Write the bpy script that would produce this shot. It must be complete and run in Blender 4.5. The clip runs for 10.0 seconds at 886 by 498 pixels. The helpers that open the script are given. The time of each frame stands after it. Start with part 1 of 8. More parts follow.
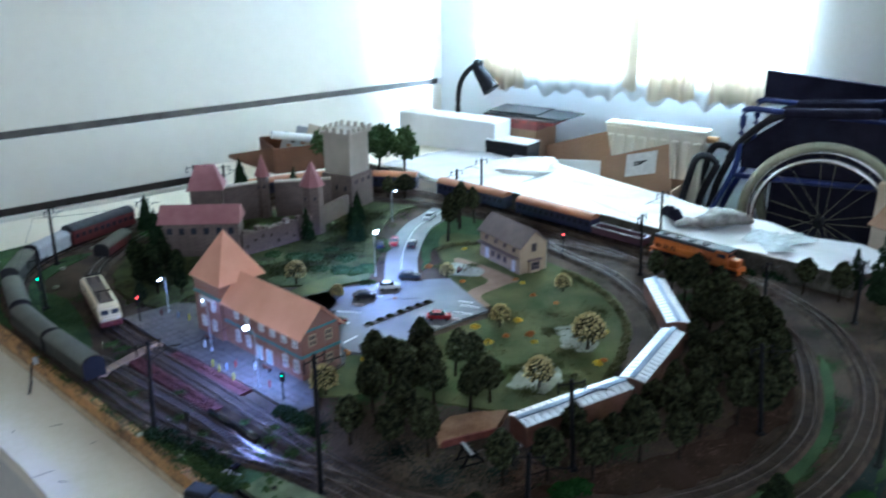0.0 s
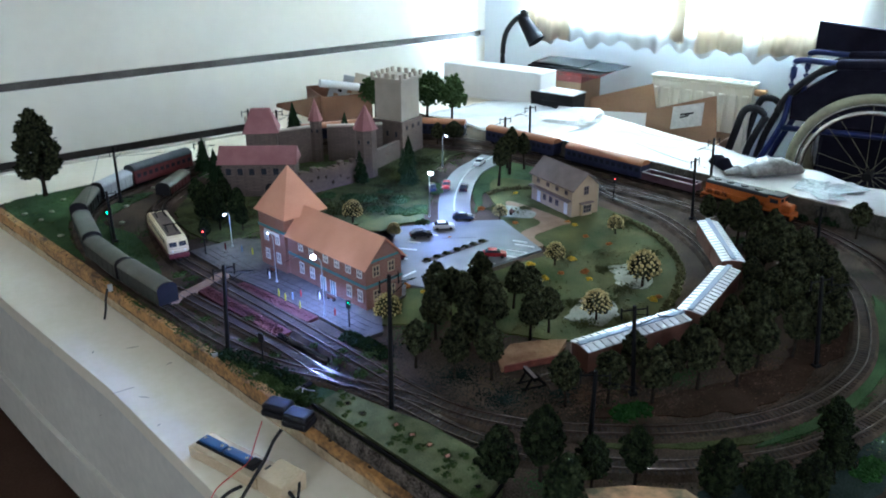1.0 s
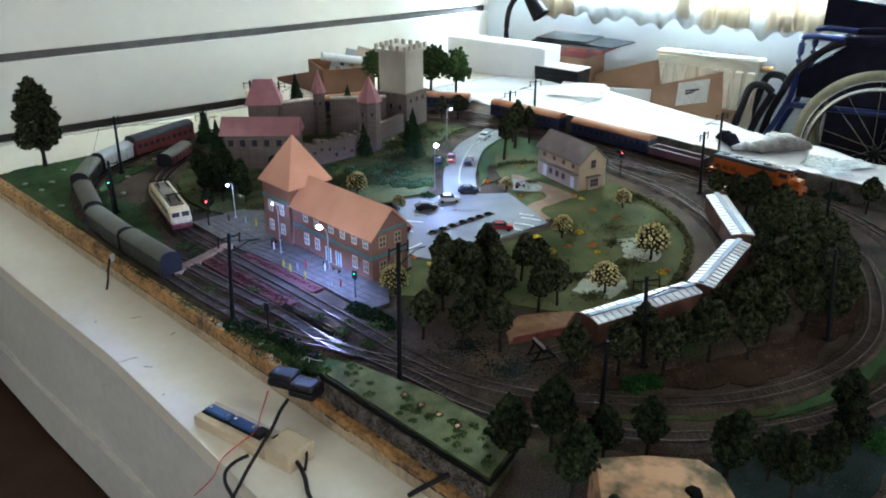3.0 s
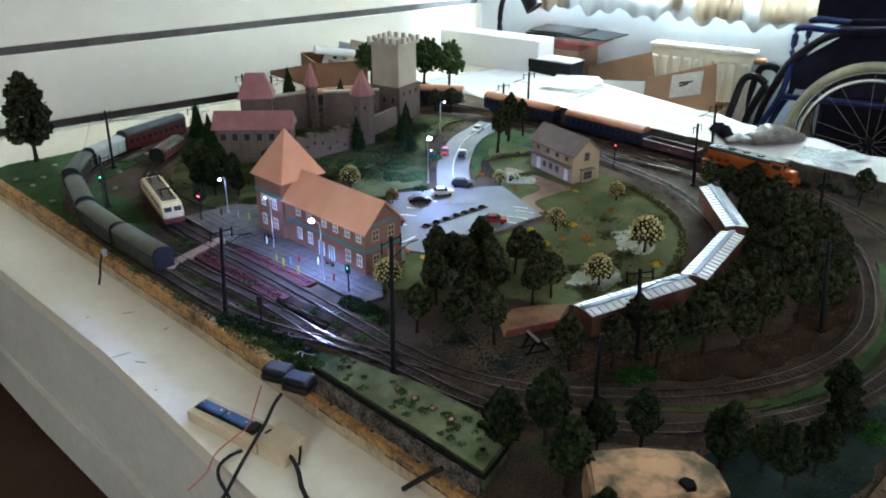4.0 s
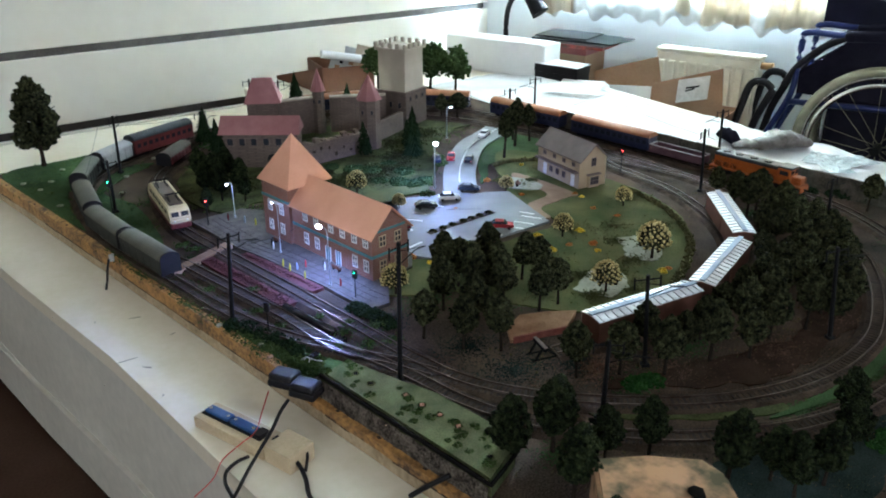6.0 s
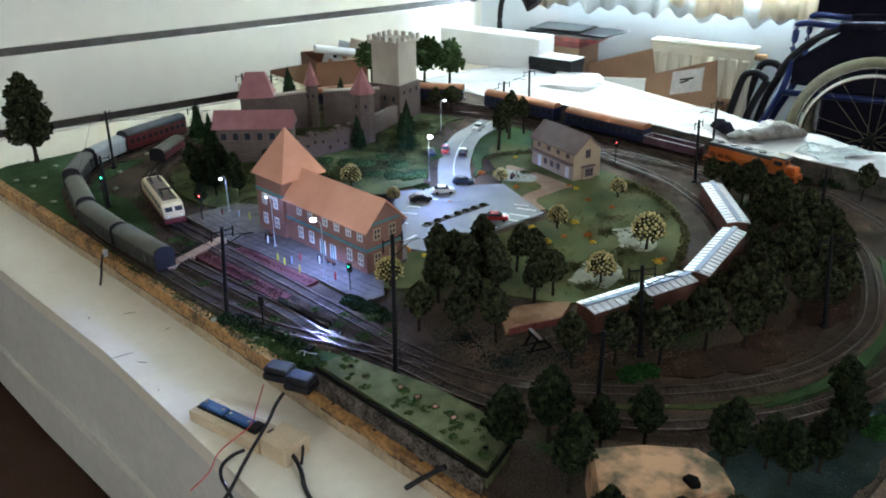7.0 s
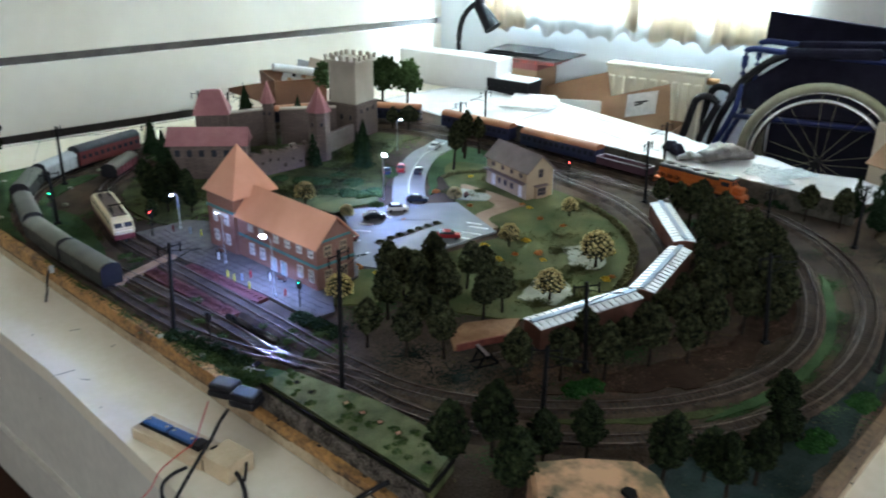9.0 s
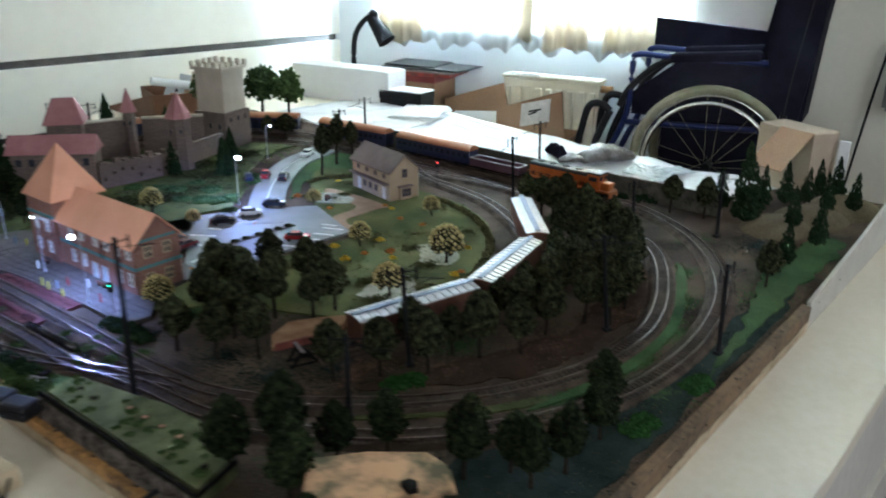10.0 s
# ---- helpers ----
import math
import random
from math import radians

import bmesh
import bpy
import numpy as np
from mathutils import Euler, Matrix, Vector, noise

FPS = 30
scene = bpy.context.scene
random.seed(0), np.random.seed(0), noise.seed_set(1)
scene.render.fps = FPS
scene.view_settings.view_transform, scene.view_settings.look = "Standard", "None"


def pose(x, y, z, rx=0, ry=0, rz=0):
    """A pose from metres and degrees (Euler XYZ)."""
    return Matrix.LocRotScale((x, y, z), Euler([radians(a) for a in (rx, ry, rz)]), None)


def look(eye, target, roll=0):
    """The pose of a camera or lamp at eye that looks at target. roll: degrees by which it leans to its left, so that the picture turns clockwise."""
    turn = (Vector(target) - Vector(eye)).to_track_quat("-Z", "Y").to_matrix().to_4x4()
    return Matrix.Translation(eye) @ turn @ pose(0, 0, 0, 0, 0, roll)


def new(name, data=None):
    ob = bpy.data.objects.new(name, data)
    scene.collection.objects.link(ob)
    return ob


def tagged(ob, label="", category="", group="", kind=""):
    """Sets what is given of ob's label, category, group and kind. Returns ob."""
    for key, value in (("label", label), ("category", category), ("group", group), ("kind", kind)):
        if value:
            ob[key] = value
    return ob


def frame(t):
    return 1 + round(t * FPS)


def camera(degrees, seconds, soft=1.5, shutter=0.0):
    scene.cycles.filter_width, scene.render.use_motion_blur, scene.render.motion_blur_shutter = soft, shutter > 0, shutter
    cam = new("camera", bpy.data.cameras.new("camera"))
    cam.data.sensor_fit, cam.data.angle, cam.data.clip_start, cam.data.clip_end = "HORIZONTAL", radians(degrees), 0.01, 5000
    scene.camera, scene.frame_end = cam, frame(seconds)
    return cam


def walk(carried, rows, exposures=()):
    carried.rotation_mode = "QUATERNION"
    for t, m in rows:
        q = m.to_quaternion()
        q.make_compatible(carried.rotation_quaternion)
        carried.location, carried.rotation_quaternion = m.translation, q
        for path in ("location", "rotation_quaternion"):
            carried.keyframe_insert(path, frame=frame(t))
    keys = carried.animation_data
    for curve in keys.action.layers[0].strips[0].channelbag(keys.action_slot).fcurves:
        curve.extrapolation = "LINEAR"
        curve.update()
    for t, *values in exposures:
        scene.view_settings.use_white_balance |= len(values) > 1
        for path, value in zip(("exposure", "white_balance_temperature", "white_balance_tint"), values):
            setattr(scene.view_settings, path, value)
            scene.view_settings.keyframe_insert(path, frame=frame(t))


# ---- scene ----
FLOOR = -0.40
cam = camera(57.2, 10.0, soft=1.9, shutter=0.5)
PATH = [
    (0, (0.087, 0.036, 0.633), (1.267, 1.496, -0.056), -0.3),
    (0.5, (0.047, 0.058, 0.606), (1.147, 1.552, -0.141), -0.8),
    (1, (0.018, 0.031, 0.602), (1.122, 1.509, -0.171), -0.3),
    (1.5, (0.013, 0.04, 0.589), (1.121, 1.51, -0.193), 0.4),
    (2, (0.012, 0.042, 0.586), (1.12, 1.505, -0.211), 0.1),
    (2.5, (0.011, 0.046, 0.584), (1.108, 1.511, -0.223), 0.1),
    (4, (0.015, 0.048, 0.58), (1.118, 1.495, -0.251), 0.0),
    (4.5, (0.017, 0.047, 0.581), (1.126, 1.495, -0.241), -0.1),
    (5, (0.016, 0.049, 0.582), (1.114, 1.507, -0.237), -0.0),
    (6.5, (0.014, 0.052, 0.582), (1.109, 1.507, -0.244), -0.1),
    (7, (0.016, 0.05, 0.578), (1.116, 1.498, -0.256), -0.4),
    (7.5, (0.017, 0.048, 0.58), (1.125, 1.495, -0.243), -0.5),
    (8, (0.018, 0.049, 0.581), (1.128, 1.494, -0.244), -0.3),
    (8.5, (0.018, 0.048, 0.583), (1.132, 1.494, -0.235), -0.1),
    (9, (0.028, 0.029, 0.576), (1.208, 1.439, -0.211), 0.9),
    (9.5, (0.062, -0.001, 0.564), (1.337, 1.312, -0.243), 1.8),
    (9.8, (0.122, -0.033, 0.538), (1.417, 1.297, -0.202), 1.5),
    (10, (0.186, -0.047, 0.497), (1.482, 1.298, -0.216), 0.5),
]
walk(cam, [(t, look(eye, target, roll)) for t, eye, target, roll in PATH], [(0.0, 0.56, 5120, 9), (0.5, 0.46, 5220, 9), (1.0, 0.56, 5400, 9), (2.5, 0.62, 5740, 9), (4.5, 0.63, 5900, 9), (8.5, 0.63, 5900, 9), (9.2, 0.60, 5880, 9), (10.0, 0.48, 5860, 9)])

# ---- daylight and added fill ----
world = bpy.data.worlds.new("sky")
scene.world = world
world.use_nodes = True
wn = world.node_tree
sky = wn.nodes.new("ShaderNodeTexSky")
sky.sky_type = "NISHITA"
sky.sun_disc = False
sky.sun_elevation, sky.sun_rotation = radians(40), radians(120)
wn.links.new(sky.outputs[0], wn.nodes["Background"].inputs[0])
wn.nodes["Background"].inputs[1].default_value = 0.10

FARDIR = Vector((-0.30, 0.953, 0)).normalized()      # along the window wall, towards the panelled wall
FARIN = Vector((-0.953, -0.30, 0)).normalized()      # from the window wall into the room
CORNER = Vector((2.276, 2.75, 0))


def far(s, inward, z=0.0):
    """A place s metres along the window wall from the corner and so far into the room."""
    return CORNER - FARDIR * s + FARIN * inward + Vector((0, 0, z))


FAR_RZ = math.degrees(math.atan2(FARDIR.y, FARDIR.x))   # local x runs along the wall to the corner
WIN = (0.22, 1.38, 0.185, 1.25)                           # the window: along the wall, and heights


def area_lamp(name, place, aim, sx, sy, watts, colour):
    data = bpy.data.lights.new(name, "AREA")
    data.shape, data.size, data.size_y, data.energy, data.color = "RECTANGLE", sx, sy, watts, colour
    ob = new(name, data)
    ob.matrix_world = look(place, aim)
    return ob


mid = (WIN[0] + WIN[1]) / 2
area_lamp("window_daylight", far(mid, -0.14, 0.72), far(mid, 1.0, 0.56), 1.14, 1.06, 1370.0, (0.72, 0.89, 1.0))
# Two fill lamps added behind the camera to lift the near side.
area_lamp("rear_fill_light", (1.5, -2.13, 0.95), (0.9, 1.6, 1.9), 1.5, 1.2, 16.0, (1.0, 0.98, 0.94))
area_lamp("back_fill_light", (-2.03, -0.9, 0.95), (0.2, 2.4, 0.4), 1.5, 1.2, 15.5, (1.0, 0.97, 0.92))


def bulb(name, place, watts, colour=(0.30, 0.42, 1.0), r=0.004, aim=(0, 0, -1), cone=168):
    data = bpy.data.lights.new(name, "SPOT")
    data.energy, data.color, data.shadow_soft_size = watts, colour, r
    data.spot_size, data.spot_blend = radians(cone), 0.35
    ob = new(name, data)
    ob.matrix_world = look(place, Vector(place) + Vector(aim))
    return ob


# ---- materials ----
def mat(name, c1, c2=None, rough=0.6, metal=0.0, scale=60.0, fine=500.0, bump=0.15, dist=0.001, lo=0.35, hi=0.65, vary=0.0, isl=0.0, spec=0.5, transl=0.0):
    m = bpy.data.materials.new(name)
    m.use_nodes = True
    t = m.node_tree
    b = t.nodes["Principled BSDF"]
    c2 = c2 or tuple(min(1.0, c * 1.35 + 0.004) for c in c1)
    co = t.nodes.new("ShaderNodeTexCoord")
    n1, n2 = t.nodes.new("ShaderNodeTexNoise"), t.nodes.new("ShaderNodeTexNoise")
    n1.inputs["Scale"].default_value, n1.inputs["Detail"].default_value = scale, 4.0
    n2.inputs["Scale"].default_value, n2.inputs["Detail"].default_value = fine, 3.0
    add = t.nodes.new("ShaderNodeMath")
    add.operation = "MULTIPLY_ADD"
    add.inputs[1].default_value, add.inputs[2].default_value = 0.45, 0.0
    add2 = t.nodes.new("ShaderNodeMath")
    add2.operation = "MULTIPLY_ADD"
    add2.inputs[1].default_value = 0.55
    for n in (n1, n2):
        t.links.new(co.outputs["Object"], n.inputs["Vector"])
    t.links.new(n2.outputs[0], add.inputs[0])
    t.links.new(n1.outputs[0], add2.inputs[0])
    t.links.new(add.outputs[0], add2.inputs[2])
    ramp = t.nodes.new("ShaderNodeMapRange")
    ramp.inputs[1].default_value, ramp.inputs[2].default_value = lo, hi
    t.links.new(add2.outputs[0], ramp.inputs[0])
    mix = t.nodes.new("ShaderNodeMix")
    mix.data_type = "RGBA"
    mix.inputs[6].default_value, mix.inputs[7].default_value = (*c1, 1), (*c2, 1)
    t.links.new(ramp.outputs[0], mix.inputs[0])
    out = mix.outputs[2]
    if vary or isl:
        info = t.nodes.new("ShaderNodeObjectInfo" if vary else "ShaderNodeNewGeometry")
        hsv = t.nodes.new("ShaderNodeHueSaturation")
        mr = t.nodes.new("ShaderNodeMapRange")
        mr.inputs[3].default_value, mr.inputs[4].default_value = 1 - (vary or isl), 1 + (vary or isl)
        t.links.new(info.outputs["Random" if vary else "Random Per Island"], mr.inputs[0])
        t.links.new(mr.outputs[0], hsv.inputs["Value"])
        t.links.new(out, hsv.inputs["Color"])
        out = hsv.outputs[0]
    t.links.new(out, b.inputs["Base Color"])
    b.inputs["Roughness"].default_value, b.inputs["Metallic"].default_value = rough, metal
    b.inputs["Specular IOR Level"].default_value = 0.1 if rough >= 0.9 else spec
    if bump:
        bp = t.nodes.new("ShaderNodeBump")
        bp.inputs["Strength"].default_value, bp.inputs["Distance"].default_value = bump, dist
        t.links.new(add2.outputs[0], bp.inputs["Height"])
        t.links.new(bp.outputs[0], b.inputs["Normal"])
    if transl:
        tr, ms = t.nodes.new("ShaderNodeBsdfTranslucent"), t.nodes.new("ShaderNodeMixShader")
        t.links.new(out, tr.inputs[0])
        ms.inputs[0].default_value = transl
        t.links.new(b.outputs[0], ms.inputs[1])
        t.links.new(tr.outputs[0], ms.inputs[2])
        t.links.new(ms.outputs[0], t.nodes["Material Output"].inputs[0])
    return m


def glow(name, colour, strength):
    m = bpy.data.materials.new(name)
    m.use_nodes = True
    b = m.node_tree.nodes["Principled BSDF"]
    b.inputs["Base Color"].default_value = (*colour, 1)
    b.inputs["Emission Color"].default_value, b.inputs["Emission Strength"].default_value = (*colour, 1), strength
    return m


def brickwork(name, c1, c2, mortar, size=0.011, bump=0.3, squash=0.5):
    m = mat(name, c1, c2, 0.85, 0, 60, 500, 0)
    t = m.node_tree
    b = t.nodes["Principled BSDF"]
    co = t.nodes.new("ShaderNodeTexCoord")
    mp = t.nodes.new("ShaderNodeMapping")
    mp.inputs["Rotation"].default_value = (radians(90), 0, 0)
    br = t.nodes.new("ShaderNodeTexBrick")
    br.inputs["Scale"].default_value = 1.0 / size
    br.inputs["Color1"].default_value, br.inputs["Color2"].default_value, br.inputs["Mortar"].default_value = (*c1, 1), (*c2, 1), (*mortar, 1)
    br.inputs["Mortar Size"].default_value = 0.04
    sep, cmb, ad = t.nodes.new("ShaderNodeSeparateXYZ"), t.nodes.new("ShaderNodeCombineXYZ"), t.nodes.new("ShaderNodeMath")
    t.links.new(co.outputs["Object"], sep.inputs[0])
    t.links.new(sep.outputs[0], ad.inputs[0])
    t.links.new(sep.outputs[1], ad.inputs[1])
    t.links.new(ad.outputs[0], cmb.inputs[0])
    t.links.new(sep.outputs[2], cmb.inputs[1])
    t.links.new(cmb.outputs[0], br.inputs["Vector"])
    old = b.inputs["Base Color"].links[0].from_socket
    mix = t.nodes.new("ShaderNodeMix")
    mix.data_type, mix.inputs[0].default_value = "RGBA", 0.6
    t.links.new(old, mix.inputs[6])
    t.links.new(br.outputs[0], mix.inputs[7])
    t.links.new(mix.outputs[2], b.inputs["Base Color"])
    bp = t.nodes.new("ShaderNodeBump")
    bp.inputs["Strength"].default_value, bp.inputs["Distance"].default_value, bp.invert = bump, 0.0006, True
    t.links.new(br.outputs[1], bp.inputs["Height"])
    t.links.new(bp.outputs[0], b.inputs["Normal"])
    return m


M_WALL = mat("cream-white panel paint", (0.88, 0.85, 0.75), (0.92, 0.89, 0.79), 0.55, 0, 1.5, 30, 0.03)
# Daylight's blue-white glow near the window is put into this wall colour.
M_WINWALL = mat("wall paint with daylight tint", (0.86, 0.92, 0.94), (0.89, 0.94, 0.96), 0.55, 0, 2, 60, 0.1)
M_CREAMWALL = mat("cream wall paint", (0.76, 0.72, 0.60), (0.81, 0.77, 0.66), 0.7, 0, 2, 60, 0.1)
M_PLASTER = mat("beige wall plaster", (0.40, 0.38, 0.34), (0.48, 0.46, 0.41), 0.8, 0, 2, 60, 0.1)
M_GROOVE = mat("dark groove", (0.03, 0.025, 0.022), None, 0.7, 0, 10, 80)
M_FLOOR = mat("brown carpet", (0.055, 0.03, 0.02), (0.09, 0.05, 0.035), 0.95, 0, 6, 200, 0.3)
M_CEIL = mat("ceiling paint", (0.74, 0.73, 0.70), (0.79, 0.78, 0.75), 0.9, 0, 2, 40, 0.05)
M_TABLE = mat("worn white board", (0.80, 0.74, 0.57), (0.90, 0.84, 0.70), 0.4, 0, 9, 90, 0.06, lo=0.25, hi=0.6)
# Apron boards are toned greyer and darker than the tabletop.
M_APRON = mat("grey-white apron board", (0.60, 0.58, 0.51), (0.76, 0.73, 0.65), 0.5, 0, 5, 60, 0.06, lo=0.3, hi=0.65)
M_FOOT = mat("grimy beige foot paint", (0.20, 0.14, 0.08), (0.50, 0.40, 0.27), 0.6, 0, 16, 140, 0.2, lo=0.3, hi=0.6)
M_PLY = mat("raw plywood edge", (0.075, 0.038, 0.016), (0.50, 0.26, 0.080), 0.6, 0, 18, 140, 0.35, lo=0.36, hi=0.58)
# Darker than M_PLY: grime, plus the shade on the right-hand edge painted in.
M_PLY2 = mat("grimy wood edge darkened for shade", (0.050, 0.034, 0.022), (0.20, 0.125, 0.065), 0.7, 0, 14, 120, 0.3, lo=0.32, hi=0.62)
M_SCUFF = mat("grey brown scuff", (0.22, 0.19, 0.13), (0.42, 0.37, 0.28), 0.7, 0, 200, 600, 0.1)
M_SHEET = mat("white plastic sheet", (0.82, 0.84, 0.85), (0.90, 0.91, 0.92), 0.25, 0, 12, 60, 0.5, 0.006)
M_EARTH = mat("earth and ballast dust", (0.010, 0.009, 0.007), (0.125, 0.088, 0.062), 0.95, 0, 9, 420, 0.5, 0.0015)
M_BALLAST = mat("brown grey ballast", (0.028, 0.021, 0.016), (0.106, 0.076, 0.055), 0.95, 0, 40, 700, 0.8, 0.002)
M_GRASS = mat("static grass", (0.010, 0.028, 0.011), (0.074, 0.128, 0.050), 0.95, 0, 9, 450, 0.7, 0.002)
M_SLOPE = mat("patchy dry grass on brown soil", (0.020, 0.020, 0.011), (0.088, 0.106, 0.038), 0.95, 0, 24, 420, 0.9, 0.003, lo=0.36, hi=0.62)
M_LAWN = mat("park lawn", (0.030, 0.052, 0.016), (0.140, 0.140, 0.055), 0.95, 0, 14, 420, 0.7, 0.0015, lo=0.30, hi=0.68)
M_EMB = mat("pale green scatter", (0.055, 0.074, 0.030), (0.175, 0.188, 0.096), 0.95, 0, 40, 500, 0.7, 0.002)
M_SAND = mat("pale gravel", (0.20, 0.21, 0.15), (0.42, 0.42, 0.34), 0.95, 0, 30, 600, 0.4)
M_PATH = mat("reddish gravel path", (0.22, 0.14, 0.09), (0.33, 0.23, 0.16), 0.95, 0, 30, 600, 0.4)
M_ASPH = mat("pale grey asphalt card", (0.145, 0.148, 0.156), (0.205, 0.208, 0.216), 0.55, 0, 20, 500, 0.15)
M_PLAT = mat("grey platform paving", (0.036, 0.032, 0.028), (0.120, 0.104, 0.090), 0.75, 0, 45, 260, 0.5, lo=0.32, hi=0.66)
M_MARK = mat("white road marking", (0.75, 0.75, 0.75), (0.82, 0.82, 0.82), 0.6, 0, 50, 500, 0.05)
M_RAIL = mat("worn steel rail", (0.075, 0.048, 0.034), (0.20, 0.155, 0.13), 0.30, 0.85, 60, 500, 0.05)
M_SLEEP = mat("dark brown sleeper", (0.022, 0.015, 0.011), (0.054, 0.038, 0.027), 0.88, 0, 60, 500, 0.3, isl=0.4)
M_RED_BED = mat("red-brown gravel bed", (0.065, 0.022, 0.024), (0.150, 0.060, 0.056), 0.95, 0, 40, 700, 0.7, 0.002)
M_BARK = mat("dark bark", (0.015, 0.012, 0.009), (0.040, 0.031, 0.022), 0.9, 0, 100, 800, 0.5)
# Near-black to olive noise puts the foam's shaded and lit flecks into colour.
M_LEAF = mat("olive foam foliage with shade flecks", (0.003, 0.005, 0.003), (0.150, 0.162, 0.072), 0.95, 0, 130, 1500, 1.0, 0.003, lo=0.43, hi=0.74, vary=0.25)
# Greener copy of M_LEAF, also darkened for the shade on the front trees.
M_EDGELEAF = mat("deep green shade-toned foam foliage", (0.003, 0.006, 0.003), (0.070, 0.096, 0.036), 0.95, 0, 130, 1500, 1.0, 0.003, lo=0.43, hi=0.74, vary=0.25)
M_LEAF2 = mat("fresh green foliage", (0.014, 0.034, 0.010), (0.095, 0.150, 0.052), 0.95, 0, 80, 700, 0.9, 0.003, vary=0.2)
M_CONIF = mat("dark fir needles", (0.005, 0.014, 0.006), (0.024, 0.044, 0.018), 0.95, 0, 100, 700, 0.8, 0.002, vary=0.2)
M_BLOSSOM = mat("cream blossom", (0.26, 0.19, 0.05), (0.80, 0.68, 0.34), 0.95, 0, 120, 800, 0.8, 0.002, isl=0.25)
M_BUSH = mat("bright green scatter", (0.008, 0.034, 0.007), (0.032, 0.092, 0.020), 0.95, 0, 60, 600, 0.8, 0.002)
M_FLR = mat("orange red flowers", (0.36, 0.10, 0.03), (0.56, 0.25, 0.07), 0.9, 0, 200, 900, 0.6, isl=0.3)
M_FLY = mat("yellow flowers", (0.55, 0.34, 0.02), (0.75, 0.55, 0.08), 0.9, 0, 200, 900, 0.6, isl=0.3)
M_TILE = mat("salmon orange roof card", (0.72, 0.345, 0.225), (0.81, 0.415, 0.285), 0.7, 0, 25, 600, 0.12)
M_BRICK = brickwork("red brick card", (0.20, 0.075, 0.055), (0.30, 0.12, 0.085), (0.34, 0.28, 0.25), 0.012)
M_BAND = mat("blue green frieze band", (0.07, 0.20, 0.22), (0.12, 0.28, 0.30), 0.7, 0, 60, 500, 0.05)
M_WHITE = mat("white plastic", (0.72, 0.72, 0.72), (0.82, 0.82, 0.80), 0.45, 0, 60, 500, 0.03)
M_PANE = mat("dark window pane", (0.025, 0.03, 0.04), (0.05, 0.055, 0.07), 0.12, 0, 60, 500, 0.0)
M_STONE = brickwork("grey castle stone", (0.128, 0.096, 0.084), (0.194, 0.147, 0.130), (0.096, 0.072, 0.063), 0.016, 0.2)
M_KEEP = mat("beige plaster", (0.42, 0.375, 0.305), (0.50, 0.45, 0.37), 0.85, 0, 30, 500, 0.12)
M_PINK = mat("dusty pink roof card", (0.25, 0.098, 0.108), (0.33, 0.145, 0.152), 0.7, 0, 40, 600, 0.12)
M_CREAM = mat("cream plaster", (0.41, 0.31, 0.205), (0.49, 0.385, 0.265), 0.8, 0, 40, 500, 0.1)
M_GREYROOF = mat("grey brown roof", (0.15, 0.115, 0.11), (0.22, 0.17, 0.165), 0.7, 0, 40, 600, 0.15)
M_BLACK = mat("black plastic", (0.006, 0.006, 0.008), (0.014, 0.014, 0.017), 0.5, 0, 60, 500, 0.05, spec=0.3)
M_DARK = mat("dark metal", (0.004, 0.004, 0.005), (0.011, 0.011, 0.012), 0.6, 0.0, 60, 500, 0.1, spec=0.2)
M_GREENVAN = mat("dull olive green wagon side", (0.016, 0.020, 0.016), (0.036, 0.040, 0.031), 0.6, 0, 60, 500, 0.08)
M_VANROOF = mat("grey green wagon roof", (0.085, 0.088, 0.07), (0.13, 0.13, 0.105), 0.65, 0, 30, 400, 0.08)
M_GREYCAR = mat("pale grey wagon", (0.36, 0.38, 0.40), (0.5, 0.52, 0.54), 0.5, 0, 40, 400, 0.05)
M_REDLOCO = mat("dark red paint", (0.085, 0.012, 0.014), (0.14, 0.024, 0.025), 0.4, 0, 60, 400, 0.03)
M_LOCOROOF = mat("blue grey loco roof", (0.012, 0.015, 0.021), (0.040, 0.048, 0.060), 0.5, 0, 60, 400, 0.08)
M_IVORY = mat("ivory loco paint", (0.62, 0.52, 0.30), (0.72, 0.63, 0.42), 0.35, 0, 60, 400, 0.02)
M_ORANGE = mat("orange loco paint", (0.44, 0.10, 0.016), (0.55, 0.15, 0.028), 0.4, 0, 60, 400, 0.02)
M_COACHROOF = mat("orange brown coach roof", (0.32, 0.125, 0.055), (0.44, 0.19, 0.09), 0.5, 0, 30, 300, 0.03)
M_NAVY = mat("dark blue coach side", (0.012, 0.015, 0.045), (0.025, 0.03, 0.075), 0.4, 0, 60, 400, 0.03)
M_BOXSIDE = mat("oxide brown boxcar side", (0.10, 0.04, 0.025), (0.17, 0.07, 0.045), 0.7, 0, 60, 500, 0.1)
M_SILVER = mat("galvanised white roof", (0.80, 0.84, 0.88), (0.90, 0.92, 0.94), 0.2, 0.25, 60, 500, 0.05)
M_WALKWAY = mat("blue grey running board", (0.13, 0.17, 0.25), (0.20, 0.25, 0.34), 0.5, 0.2, 80, 500, 0.1)
M_CARD = mat("brown cardboard", (0.27, 0.16, 0.09), (0.36, 0.22, 0.13), 0.85, 0, 10, 200, 0.1)
M_CARDIN = mat("pale cardboard inside", (0.46, 0.37, 0.28), (0.55, 0.45, 0.35), 0.85, 0, 10, 200, 0.1)
M_PAPER = mat("printed paper", (0.55, 0.54, 0.52), (0.78, 0.77, 0.75), 0.5, 0, 60, 300, 0.05)
